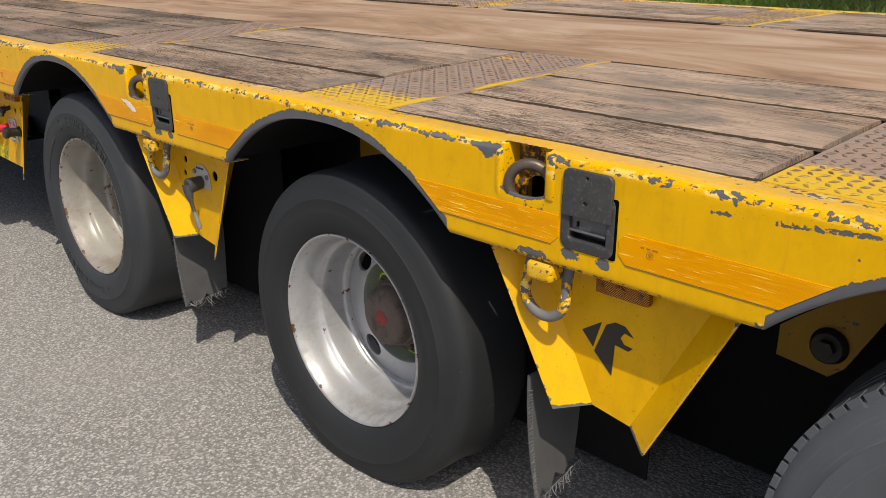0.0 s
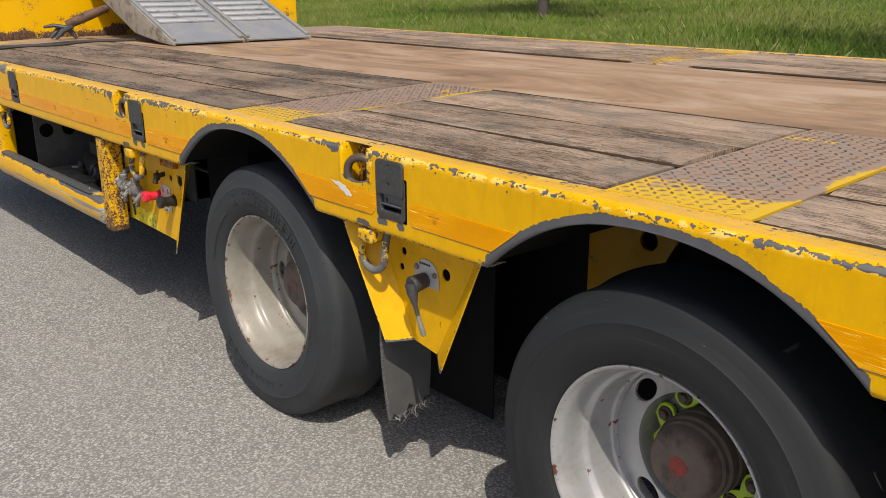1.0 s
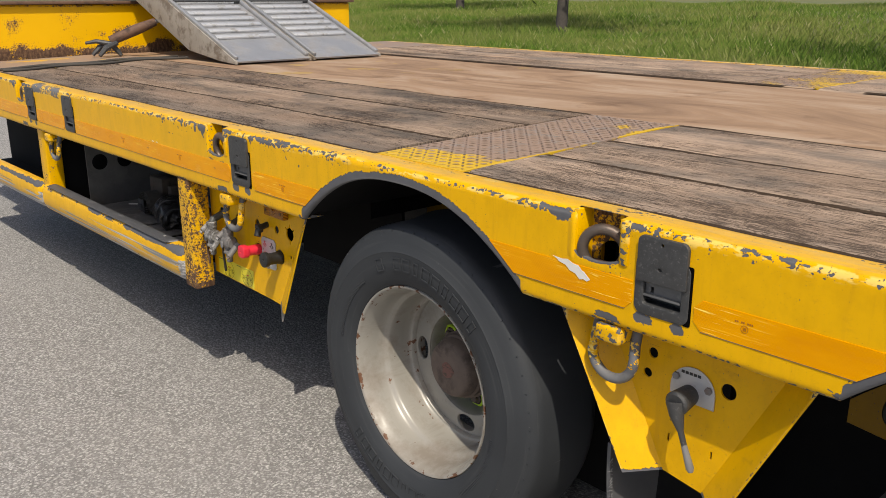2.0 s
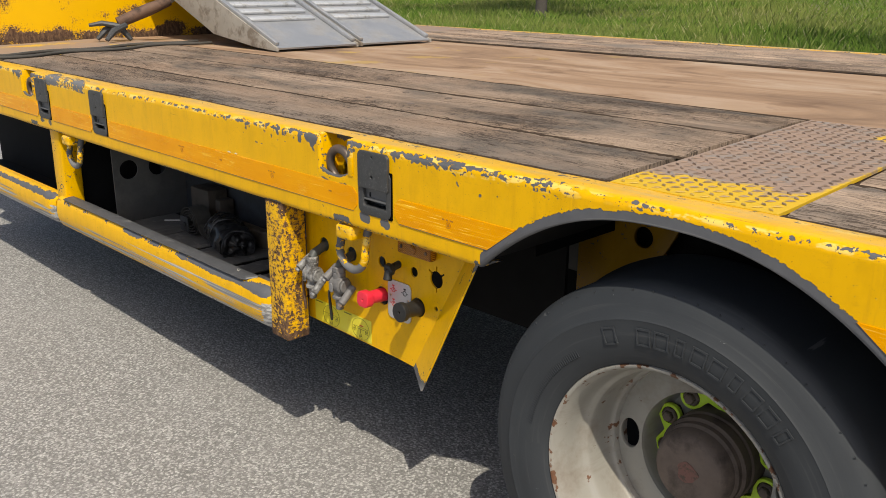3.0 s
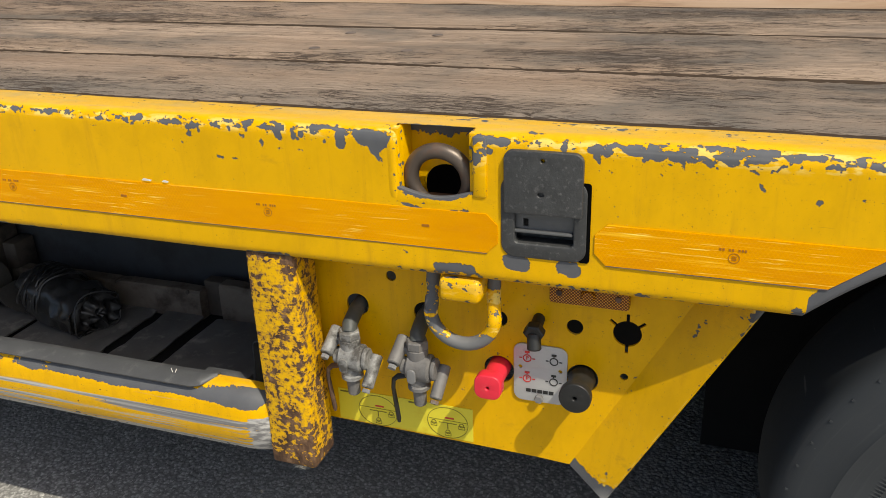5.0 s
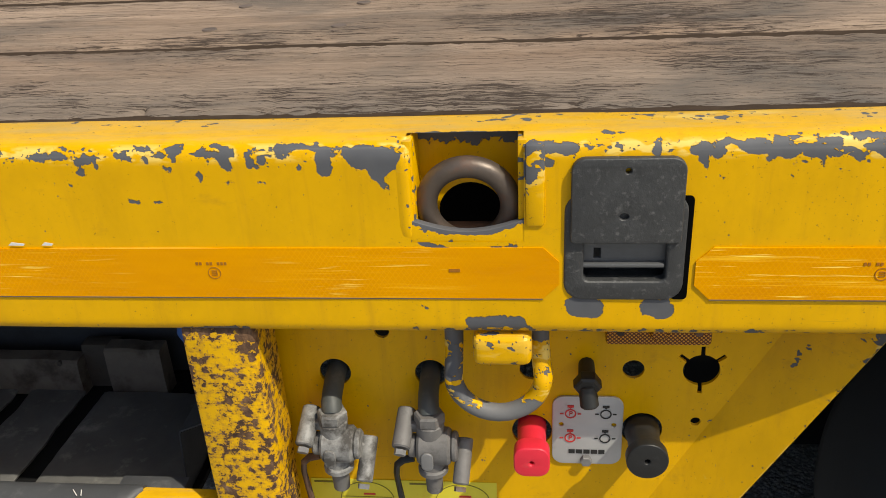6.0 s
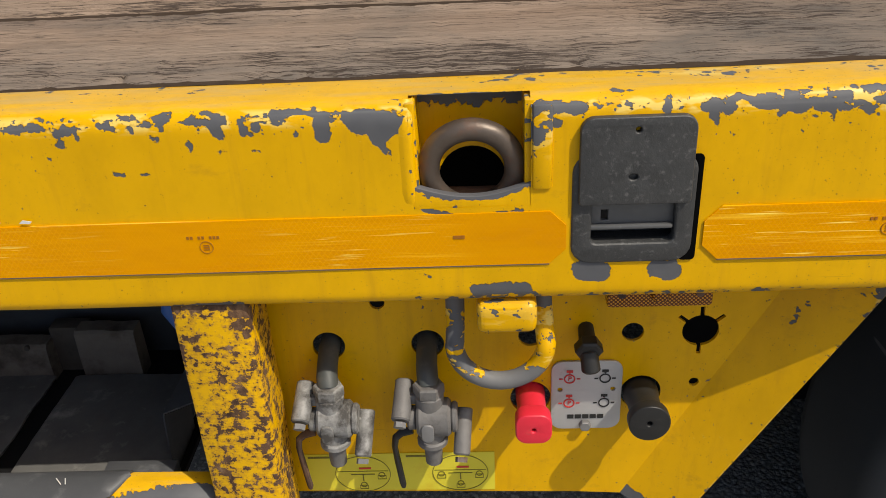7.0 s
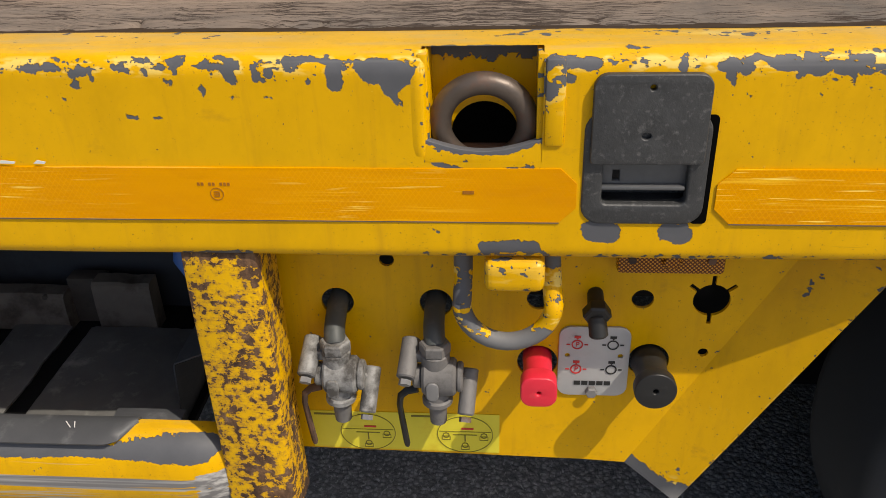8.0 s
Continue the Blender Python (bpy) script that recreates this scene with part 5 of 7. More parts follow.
# lever valve on the middle panel
sheet("valve_dial", [[(1.392 + 0.043 * math.cos(t), 0.600 + 0.043 * math.sin(t)) for t in (math.pi * i / 20 for i in range(21))] + [(1.349, 0.586), (1.371, 0.578), (1.435, 0.578)]], 0.003, PY - 0.002, PLATE_ALLOY, panel_b, "silver dial plate with worn print", 0.0006)
bm = bmesh.new()
rod(bm, (1.388, 0.10, 0.594), (1.388, 0.040, 0.588), 0.017, 22, 0.022, 0.004)
lever_valve = part("lever_valve", bm, STEEL_DARK, trailer, "grey lever valve with a long drooping handle")
bm = bmesh.new()
tube(bm, [(1.388, 0.046, 0.590), (1.393, 0.040, 0.570), (1.403, 0.040, 0.543), (1.414, 0.043, 0.508), (1.423, 0.046, 0.480), (1.424, 0.046, 0.476)], [0.020, 0.013, 0.0055, 0.005, 0.0068, 0.004], 14, flat=0.75)
part("lever", bm, STEEL_DARK, lever_valve, "worn dark grey metal lever")
bm = bmesh.new()
tube(bm, [(1.410, 0.042, 0.520), (1.417, 0.044, 0.498), (1.4235, 0.046, 0.478), (1.4255, 0.0465, 0.4715)], [0.0052, 0.0062, 0.0072, 0.0045], 14, flat=0.78)
part("lever_tip", bm, STEEL_GREY, lever_valve, "bare metal lever end")
for x, z in ((1.360, 0.620), (1.424, 0.612)):
    bm = bmesh.new()
    rod(bm, (x, PY - 0.002, z), (x, PY - 0.008, z), 0.007, 6)
    part("bolt", bm, STEEL_GREY, lever_valve)
for i in range(5):
    x = 1.372 + 0.008 * i
    sheet("maker_mark", [[(x - 0.003, 0.629), (x + 0.003, 0.629), (x + 0.003, 0.634), (x - 0.003, 0.634)]], 0.0006, PY - 0.004, INK, panel_b)

# ---- wheels ----
def turned_y(bm, profile, seg, closed=False):
    """Turned round the axle; the profile is (radius, y)."""
    return turned(bm, profile, seg, Matrix.Rotation(radians(-90), 4, "X"), closed)


def tyre_mesh(axle_z, grooved):
    half = [(0.229, 0.068), (0.236, 0.058), (0.246, 0.049), (0.256, 0.0455), (0.259, 0.0440), (0.275, 0.0385), (0.300, 0.0355), (0.322, 0.0375), (0.326, 0.0365), (0.330, 0.0395),
            (0.352, 0.0455), (0.368, 0.0520), (0.3775, 0.0570), (0.3855, 0.0660), (0.3895, 0.0760), (0.3905, 0.088)]
    tread, deep = [], 0.3835
    for y in (0.098, 0.132, 0.166) if grooved else ():
        tread += [(0.3915, y), (0.3915, y + 0.001), (deep, y + 0.003), (deep, y + 0.008), (0.3915, y + 0.010)]
    back = [(r, 0.312 - y) for r, y in half[::-1]]
    half = [(0.229 + (r - 0.229) * 0.944, y) for r, y in half]
    tread = [(0.229 + (r - 0.229) * 0.944, y) for r, y in tread]
    prof = half + tread + [(0.3824, 0.2)] + back + [(0.225, 0.20), (0.225, 0.10)]
    bm = bmesh.new()
    turned_y(bm, prof, 120, closed=True)
    bmesh.ops.recalc_face_normals(bm, faces=bm.faces)
    for v in bm.verts:
        low = -axle_z - v.co.z
        if v.co.z < -0.29:
            k = (-0.29 - v.co.z) / 0.1
            side = -1 if v.co.y < 0.156 else 1
            v.co.y += side * 0.010 * math.sin(min(1, k) * math.pi * 0.6)
        if low > 0:
            v.co.z = -axle_z + 0.001
    me = bpy.data.meshes.new("tyre")
    bm.to_mesh(me)
    bm.free()
    return finish(me, RUBBER, 50)


def shoulder_block_mesh():
    """The cross cuts in the tyre's shoulder, as raised lugs."""
    bm = bmesh.new()
    for i in range(84):
        a = 2 * math.pi * i / 84
        m = Matrix.Rotation(a, 4, "Y")
        if (m @ Vector((0, 0, 0.39))).z < -0.335:
            continue
        box(bm, -0.0108, 0.0108, 0.0590, 0.090, 0.369, 0.3835, 0.0, m @ Matrix.Translation((0, 0.0015, 0)))
    me = bpy.data.meshes.new("tread_lugs")
    bm.to_mesh(me)
    bm.free()
    return finish(me, RUBBER, 30)


def shoulder_nub_mesh():
    """Small ridges round the tyre's shoulder."""
    bm = bmesh.new()
    for i in range(58):
        a = 2 * math.pi * i / 58
        m = Matrix.Rotation(a, 4, "Y")
        if (m @ Vector((0, 0, 0.39))).z < -0.34:
            continue
        box(bm, -0.0013, 0.0013, 0.0545, 0.064, 0.358, 0.3690, 0.0, m)
    me = bpy.data.meshes.new("shoulder_nubs")
    bm.to_mesh(me)
    bm.free()
    return finish(me, RUBBER, 30)


def sidewall_print_mesh():
    """Raised moulded marks: plain bars in two bows, and a fine ring of ribs."""
    bm = bmesh.new()
    for start in (45, 225):
        for i in range(11):
            a = radians(start + i * 6.6)
            m = Matrix.Rotation(-a, 4, "Y")
            if i == 9:
                continue
            w = 0.0135 if i % 3 else 0.0085
            box(bm, 0.277, 0.280, 0.0352, 0.0388, -w, w, 0.0, m)
            box(bm, 0.305, 0.308, 0.0342, 0.0380, -w, w, 0.0, m)
            box(bm, 0.280, 0.305, 0.0342, 0.0382, -w, -w + 0.0028, 0.0, m)
            box(bm, 0.280, 0.305, 0.0342, 0.0382, w - 0.0028, w, 0.0, m)
    for start in (128, 310):
        for i in range(40):
            a = radians(start + i * 1.1)
            box(bm, 0.270, 0.290, 0.0368, 0.0400, -0.0007, 0.0007, 0.0, Matrix.Rotation(-a, 4, "Y"))
    me = bpy.data.meshes.new("moulded_marks")
    bm.to_mesh(me)
    bm.free()
    return finish(me, RUBBER, 30)


def rim_mesh(material):
    prof = [(0.2265, 0.074), (0.2345, 0.066), (0.2375, 0.058), (0.2350, 0.0535), (0.2305, 0.0540), (0.2280, 0.059), (0.2255, 0.066), (0.2225, 0.071), (0.2190, 0.084), (0.2155, 0.104),
            (0.2125, 0.121), (0.2085, 0.128), (0.2035, 0.132), (0.2010, 0.138), (0.1995, 0.152), (0.1985, 0.178), (0.1975, 0.194), (0.1950, 0.201), (0.1915, 0.204), (0.1885, 0.2035), (0.1865, 0.207), (0.1860, 0.214),
            (0.1860, 0.245), (0.2100, 0.250), (0.2200, 0.262), (0.2330, 0.264), (0.2330, 0.258)]
    bm = bmesh.new()
    turned_y(bm, prof + [(0.2245, 0.20), (0.2245, 0.12)], 96, closed=True)
    bmesh.ops.recalc_face_normals(bm, faces=bm.faces)
    me = bpy.data.meshes.new("wheel")
    bm.to_mesh(me)
    bm.free()
    finish(me, material, 60)
    a = me.attributes.new("wear", "FLOAT", "POINT")
    a.data.foreach_set("value", [1.0 if math.hypot(v.co.x, v.co.z) > 0.226 and v.co.y < 0.075 else (0.55 if v.co.y > 0.18 else 0.1) for v in me.vertices])
    return me


def disc_mesh(material, turn):
    """A ring with four long hand holes, stepped back to the bolting face."""
    holes = []
    for i in range(4):
        a = radians(turn + 90 * i)
        u, v = Vector((math.cos(a), math.sin(a))), Vector((-math.sin(a), math.cos(a)))
        holes.append([tuple(u * (0.160 + 0.0225 * math.cos(t)) + v * (0.033 * math.sin(t))) for t in (2 * math.pi * k / 30 for k in range(30))])
    ring = plate([circle(0, 0, 0.1875, 84), *holes, circle(0, 0, 0.1340, 60)], 0.010, 0.0015)
    ring.transform(Matrix.Translation((0, 0.221, 0)) @ Matrix.Rotation(radians(90), 4, "X"))
    bm = bmesh.new()
    bm.from_mesh(ring)
    turned_y(bm, [(0.1365, 0.2158), (0.1345, 0.2165), (0.1325, 0.2190), (0.1312, 0.2250), (0.1305, 0.2450), (0.1298, 0.2680), (0.1275, 0.2790), (0.1220, 0.2850), (0.0700, 0.2860),
                  (0.0700, 0.2960), (0.1300, 0.2960), (0.1375, 0.2700), (0.1385, 0.2300)], 72, closed=True)
    me = bpy.data.meshes.new("wheel_disc")
    bm.to_mesh(me)
    bm.free()
    return finish(me, material, 40)


def hub_mesh():
    bm = bmesh.new()
    turned_y(bm, [(0.088, 0.292), (0.088, 0.240), (0.085, 0.236), (0.0865, 0.230), (0.0865, 0.212), (0.0815, 0.207), (0.0810, 0.196), (0.0760, 0.191), (0.0745, 0.179), (0.0710, 0.170), (0.0680, 0.1645), (0.0620, 0.1605), (0.0300, 0.1590), (0.0, 0.1590)], 44)
    bmesh.ops.recalc_face_normals(bm, faces=bm.faces)
    me = bpy.data.meshes.new("hub")
    bm.to_mesh(me)
    bm.free()
    return finish(me, HUB_BROWN, 35)


def nut_mesh():
    bm = bmesh.new()
    turned_y(bm, [(0.0195, 0.286), (0.0195, 0.281), (0.0172, 0.279), (0.0172, 0.262), (0.0150, 0.260), (0.0110, 0.260), (0.0110, 0.253), (0.0090, 0.251)], 6)
    bmesh.ops.recalc_face_normals(bm, faces=bm.faces)
    me = bpy.data.meshes.new("wheel_nut")
    bm.to_mesh(me)
    bm.free()
    return finish(me, HUB_BROWN, 25)


BOLTS = 0.110


def link_mesh():
    """An hourglass nut indicator with a ring round each of two neighbouring nuts."""
    d = BOLTS * math.sin(math.pi / 10)
    outline = [(-d + 0.0228 * math.cos(t), 0.0228 * math.sin(t)) for t in (radians(55 + 250 * i / 20) for i in range(21))] + [(0.0, -0.0062)]
    outline += [(d + 0.0228 * math.cos(t), 0.0228 * math.sin(t)) for t in (radians(235 + 250 * i / 20) for i in range(21))] + [(0.0, 0.0062)]
    me = plate([outline, circle(-d, 0, 0.0186, 20), circle(d, 0, 0.0186, 20)], 0.010, 0.001)
    me.transform(Matrix.Translation((0, 0.268, 0)) @ Matrix.Rotation(radians(90), 4, "X"))
    return finish(me, LIME, 40)


LUGS, NUBS, MARKS, HUB, NUT, LINK = shoulder_block_mesh(), shoulder_nub_mesh(), sidewall_print_mesh(), hub_mesh(), nut_mesh(), link_mesh()
RED_SPOT = plate([[(0.020 * math.cos(t) * (1 + 0.14 * math.sin(5 * t + 1)), 0.020 * math.sin(t) * (1 + 0.12 * math.cos(3 * t))) for t in (2 * math.pi * i / 30 for i in range(30))]], 0.001)
RED_SPOT.transform(Matrix.Translation((0, 0.1585, 0)) @ Matrix.Rotation(radians(90), 4, "X"))
for k, ax in enumerate(AXLES):
    mat = (RIM_WHITE, RIM_SILVER, RIM_WHITE)[k]
    rubber = (RUBBER, RUBBER_MIDDLE, RUBBER_DUSTY)[k]
    at = Matrix.Translation((ax, 0, AXLE_HEIGHTS[k]))
    wheel = part("wheel", rim_mesh(mat), mat, trailer, ("off-white painted steel wheel with rusty edge", "silver painted steel wheel", "off-white painted steel wheel with rusty edge")[k], at)
    tyre = part("tyre", tyre_mesh(AXLE_HEIGHTS[k], k == 2), rubber, wheel, ("worn black truck tyre", "worn black truck tyre", "dusty grey truck tyre with lugged shoulder")[k], at)
    if k != 1:
        tagged(part("shoulder_tread", (NUBS, None, LUGS)[k], rubber, tyre, "", at), kind="stuff")
    if k == 0:
        tagged(part("sidewall_moulding", MARKS, rubber, tyre, "", at), kind="stuff")
    part("wheel_disc", disc_mesh(mat, (2, 51, 20)[k]), mat, wheel, "", at)
    hub = part("hub_cap", HUB, HUB_BROWN, wheel, "rusty brown hub cap", at)
    if k < 2:
        spot = RED_SPOT if k else RED_SPOT.copy()
        part("hub_mark", spot, FADED_RED if k else DULL_PINK, hub, "", at)
    for i in range(10):
        a = radians(160 + 36 * i)
        part("wheel_nut", NUT, HUB_BROWN, wheel, "", at @ Matrix.Translation((BOLTS * math.cos(a), 0, BOLTS * math.sin(a))))
    for i in range(5):
        a = radians(178 + 72 * i)
        part("nut_indicator", LINK, LIME, wheel, "lime green nut indicator", at @ Matrix.Rotation(-a, 4, "Y") @ Matrix.Translation((BOLTS * math.cos(math.pi / 10), 0, 0)) @ Matrix.Rotation(radians(90), 4, "Y"))
    bm = bmesh.new()
    rod(bm, (ax, 0.29, AXLE_HEIGHTS[k]), (ax, WIDTH - 0.29, AXLE_HEIGHTS[k]), 0.065, 20)
    part("axle", bm, BLACK, trailer)


# yellow suspension hangers with a dark pivot, seen through the arches; shade is painted into their yellow
def bracket(x):
    me = plate([[(x - 0.11, 0.85), (x - 0.11, 0.385), (x + 0.0, 0.372), (x + 0.03, 0.40), (x + 0.12, 0.585), (x + 0.20, 0.74), (x + 0.23, 0.85)], circle(x + 0.075, 0.640, 0.028, 20)], 0.014, 0.002)
    me.transform(upright(0.61))
    ob = part("suspension_hanger", finish(me, YELLOW_SHADED, 24), YELLOW_SHADED, trailer, "yellow suspension hanger plate with shade in its paint")
    mark(ob, "wear", lambda v: 0.35)
    bm = bmesh.new()
    rod(bm, (x - 0.005, 0.605, 0.440), (x - 0.005, 0.585, 0.440), 0.040, 28, 0.036, 0.004)
    rod(bm, (x - 0.005, 0.585, 0.440), (x - 0.005, 0.570, 0.440), 0.020, 6)
    part("pivot", bm, BLACK_RUBBER, ob)


# black walls added behind the tyres to keep the arches dark
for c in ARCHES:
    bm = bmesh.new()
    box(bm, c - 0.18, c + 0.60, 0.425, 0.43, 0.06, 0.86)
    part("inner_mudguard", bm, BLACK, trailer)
for c in ARCHES:
    bracket(c - 0.480)


# mudflaps with frayed cords
def mudflap(x, z0, z1):
    bm = bmesh.new()
    cols = []
    for i in range(9):
        y = 0.055 + 0.16 * i / 8
        cols.append([(x + 0.035 * ((z1 - z) / 0.3) ** 2 * (1 - 1.2 * i / 8) + 0.004 * math.sin(9 * z + y * 20), y, z) for z in (z1 - (z1 - z0 - 0.015 * math.sin(i * 1.9)) * k / 8 for k in range(9))])
    grid(bm, cols)
    thicken(bm, 0.008)
    bmesh.ops.recalc_face_normals(bm, faces=bm.faces)
    ob = part("mudflap", bm, FLAP, trailer, "torn black rubber mudflap with frayed cords")
    bm = bmesh.new()
    rng = random.Random(int(x * 1000))
    for k in range(34):
        z = z0 + 0.01 + (z1 - z0 - 0.04) * k / 33
        bend = 0.035 * ((z1 - z) / 0.3) ** 2
        p = Vector((x + bend, 0.057, z))
        tube(bm, [p, p + Vector((rng.uniform(-0.004, 0.004), -rng.uniform(0.006, 0.013), rng.uniform(-0.006, 0.004)))], [0.0011, 0.0004], 4)
    for k in range(26):
        y = 0.06 + 0.15 * k / 25
        p = Vector((x + 0.035 * (1 - 1.2 * (y - 0.075) / 0.25), y, z0 + 0.012))
        n = rng.uniform(0.008, 0.034)
        tube(bm, [p, p + Vector((rng.uniform(-0.012, 0.012), rng.uniform(-0.01, 0.01), -n * 0.6)), p + Vector((rng.uniform(-0.02, 0.02), rng.uniform(-0.014, 0.014), -n))], [0.0011, 0.0008, 0.0004], 4)
    tagged(part("frayed_cords", bm, STEEL_GREY, ob), kind="stuff")


for x in (1.255, 2.600):
    mudflap(x, 0.190, 0.45)

# ---- chassis under the deck ----
# black sheet added to keep light from leaking through the plank joints
bm = bmesh.new()
box(bm, FRONT, REAR, 0.075, WIDTH - 0.075, 0.855, 0.862)
part("deck_underlay", bm, BLACK, trailer, "added black sheet closing the deck's joints to light")
for y in (0.72, WIDTH - 0.78):
    bm = bmesh.new()
    box(bm, FRONT, -0.5, y, y + 0.012, 0.30, 0.83, 0.002)
    box(bm, FRONT, REAR, y - 0.06, y + 0.07, 0.83, 0.852, 0.003)
    box(bm, -0.5, REAR, y, y + 0.012, 0.46, 0.83)
    box(bm, FRONT, -0.5, y - 0.06, y + 0.07, 0.285, 0.30, 0.003)
    part("main_beam", bm, DUSTY, trailer, "dark steel main beam")
x = FRONT + 0.3
while x < REAR:
    if not any(abs(x - c) < 0.43 for c in ARCHES) and not -1.74 < x < -0.4:
        bm = bmesh.new()
        box(bm, x, x + 0.01, 0.10, WIDTH - 0.10, 0.70, 0.853)
        part("cross_member", bm, BLACK, trailer)
    x += 0.46
# black walls added to block light and darken the ground below
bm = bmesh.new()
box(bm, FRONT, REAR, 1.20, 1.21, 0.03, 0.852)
part("centre_web", bm, BLACK, trailer, "added black centre wall blocking light under the deck")
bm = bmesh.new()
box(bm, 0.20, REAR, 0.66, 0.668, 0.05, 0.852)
part("inner_web", bm, BLACK, trailer, "added black inner wall blocking light under the deck")
# black plates added beside the control panel to close off light
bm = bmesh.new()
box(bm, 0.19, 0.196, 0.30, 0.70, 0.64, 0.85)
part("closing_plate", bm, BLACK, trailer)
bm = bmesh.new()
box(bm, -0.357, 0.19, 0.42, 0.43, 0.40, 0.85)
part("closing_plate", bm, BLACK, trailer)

# ---- side guard and the open locker ----
POST_X = -0.420


def post(x0, w, material, z0, wear, y0=0.006, lean=0.0):
    bm = bmesh.new()
    box(bm, x0, x0 + w, y0, y0 + 0.066, z0, 0.712, 0.006)
    bmesh.ops.subdivide_edges(bm, edges=[e for e in bm.edges if abs(e.verts[0].co.z - e.verts[1].co.z) > 0.2], cuts=24)
    for v in bm.verts:
        v.co.x += lean * (0.71 - v.co.z)
        v.co += Vector((noise.noise(v.co * 9), noise.noise(v.co * 9 + Vector((5, 0, 0))), 0)) * 0.0015
    return mark(part("guard_post", bm, material, trailer, "yellow guard post eaten by rust" if material is YELLOW_RUST else "yellow guard post"), "wear", wear)


post(POST_X, 0.075, YELLOW_RUST, 0.352, lambda v: 0.15 + 0.8 * max(0, (0.40 - v.z) / 0.05) + 0.9 * max(0, (v.z - 0.685) / 0.02) + (0.42 if v.x > POST_X + 0.068 or v.x < POST_X + 0.006 else -0.15) + 0.3 * noise.noise((v.x * 30, v.z * 12, 0)))
post(-1.80, 0.080, YELLOW, 0.40, lambda v: 0.35, 0.02)


def guard_rail(x0, x1):
    """A bowed rail section, rubbed bare along its lower half."""
    prof = [(0.042, 0.4800), (0.032, 0.4805), (0.022, 0.4795), (0.013, 0.476), (0.006, 0.469), (0.002, 0.460), (-0.001, 0.448), (-0.0028, 0.432), (-0.0034, 0.415), (-0.0012, 0.398), (0.004, 0.380), (0.012, 0.366), (0.024, 0.357), (0.060, 0.355)]
    prof += [(0.060, 0.359), (0.026, 0.361), (0.016, 0.369), (0.008, 0.382), (0.003, 0.399), (0.0012, 0.415), (0.001, 0.432), (0.003, 0.447), (0.006, 0.458), (0.010, 0.466), (0.016, 0.472), (0.024, 0.475), (0.042, 0.476), (0.042, 0.4800)]
    bm = bmesh.new()
    n = int((x1 - x0) / 0.012)
    cols = []
    for i in range(n + 1):
        x = x0 + (x1 - x0) * i / n
        end = max(0.0, (x - (x1 - 0.05)) / 0.05)
        cols.append([(x, y + 0.012 * end * end, z - 0.002 - 0.007 * (z - 0.355) / 0.125 - max(0, z - 0.43) * 0.25 * end * end) for y, z in prof])
    grid(bm, cols)
    bmesh.ops.remove_doubles(bm, verts=bm.verts[:], dist=1e-6)
    bmesh.ops.recalc_face_normals(bm, faces=bm.faces)
    ob = part("guard_rail", bm, YELLOW_RAIL, trailer, "yellow side guard rail scraped to bare metal", smooth=50)
    mark(ob, "wear", lambda v: 0.15 + 0.9 * math.exp(-max(0.0, v.z - 0.357) / 0.012))

    def scraped(v):
        # one long band rubbed bare on the shoulder, wider towards the post
        near = max(0.0, 1 - (x1 - v.x) / 0.9)
        half = 0.0022 + 0.0098 * near + (0.012 - 0.007 * near) * noise.noise((v.x * 8, 3, 0)) + 0.004 * noise.noise((v.x * 26, 6, 0))
        tail = max(0.0, v.x - (x1 - 0.03))
        return 1.0 + 100 * (half - abs(v.z - 0.4570) - tail * 0.4) if v.y < 0.03 else 0.0
    mark(ob, "bare", scraped)
    mark(ob, "scuff", lambda v: (0.15 + 1.5 * max(0.0, (0.412 - v.z) / 0.05) + 0.5 * noise.noise((v.x * 5, v.z * 30, 4))) * (0.45 + 0.55 * max(0.0, 1 - (x1 - v.x) / 0.9)) + (0.8 if v.x > x1 - 0.03 else 0) if v.z < 0.433 else -0.5)
    return ob


guard_rail(-1.76, -0.418)
guard_rail(-3.0, -1.80)


def locker_lip(x0, x1):
    bm = bmesh.new()
    prof = [(0.046, 0.445), (0.0445, 0.4715), (0.039, 0.4760), (0.028, 0.4765), (0.012, 0.4745), (0.000, 0.4705)]
    n = 90
    cols = []
    for i in range(n + 1):
        x = x0 + (x1 - x0) * i / n
        cut = max(0.0, (x - (x1 - 0.030)) / 0.030)
        front = 0.036 * (1 - math.sqrt(max(0.0, 1 - cut * cut)))
        cols.append([(x, max(y, front), z + 0.0016 * noise.noise((x * 4, y * 10, 0)) + 0.0006 * noise.noise((x * 19, y * 40, 2))) for y, z in prof])
    grid(bm, cols)
    bmesh.ops.remove_doubles(bm, verts=bm.verts[:], dist=1e-6)
    thicken(bm, 0.0025)
    bmesh.ops.recalc_face_normals(bm, faces=bm.faces)
    lip = part("locker_lip", bm, LIP_STEEL, trailer, "bare grey sheet steel lip", smooth=50)
    for a, b in ((-0.598, -0.590), (-0.588, -0.585)):
        bm = bmesh.new()
        rod(bm, (a, 0.026, 0.4790), (b, 0.018, 0.4780), 0.0006, 6)
        part("scratch", bm, WHITE_CHIP, lip)
    return lip


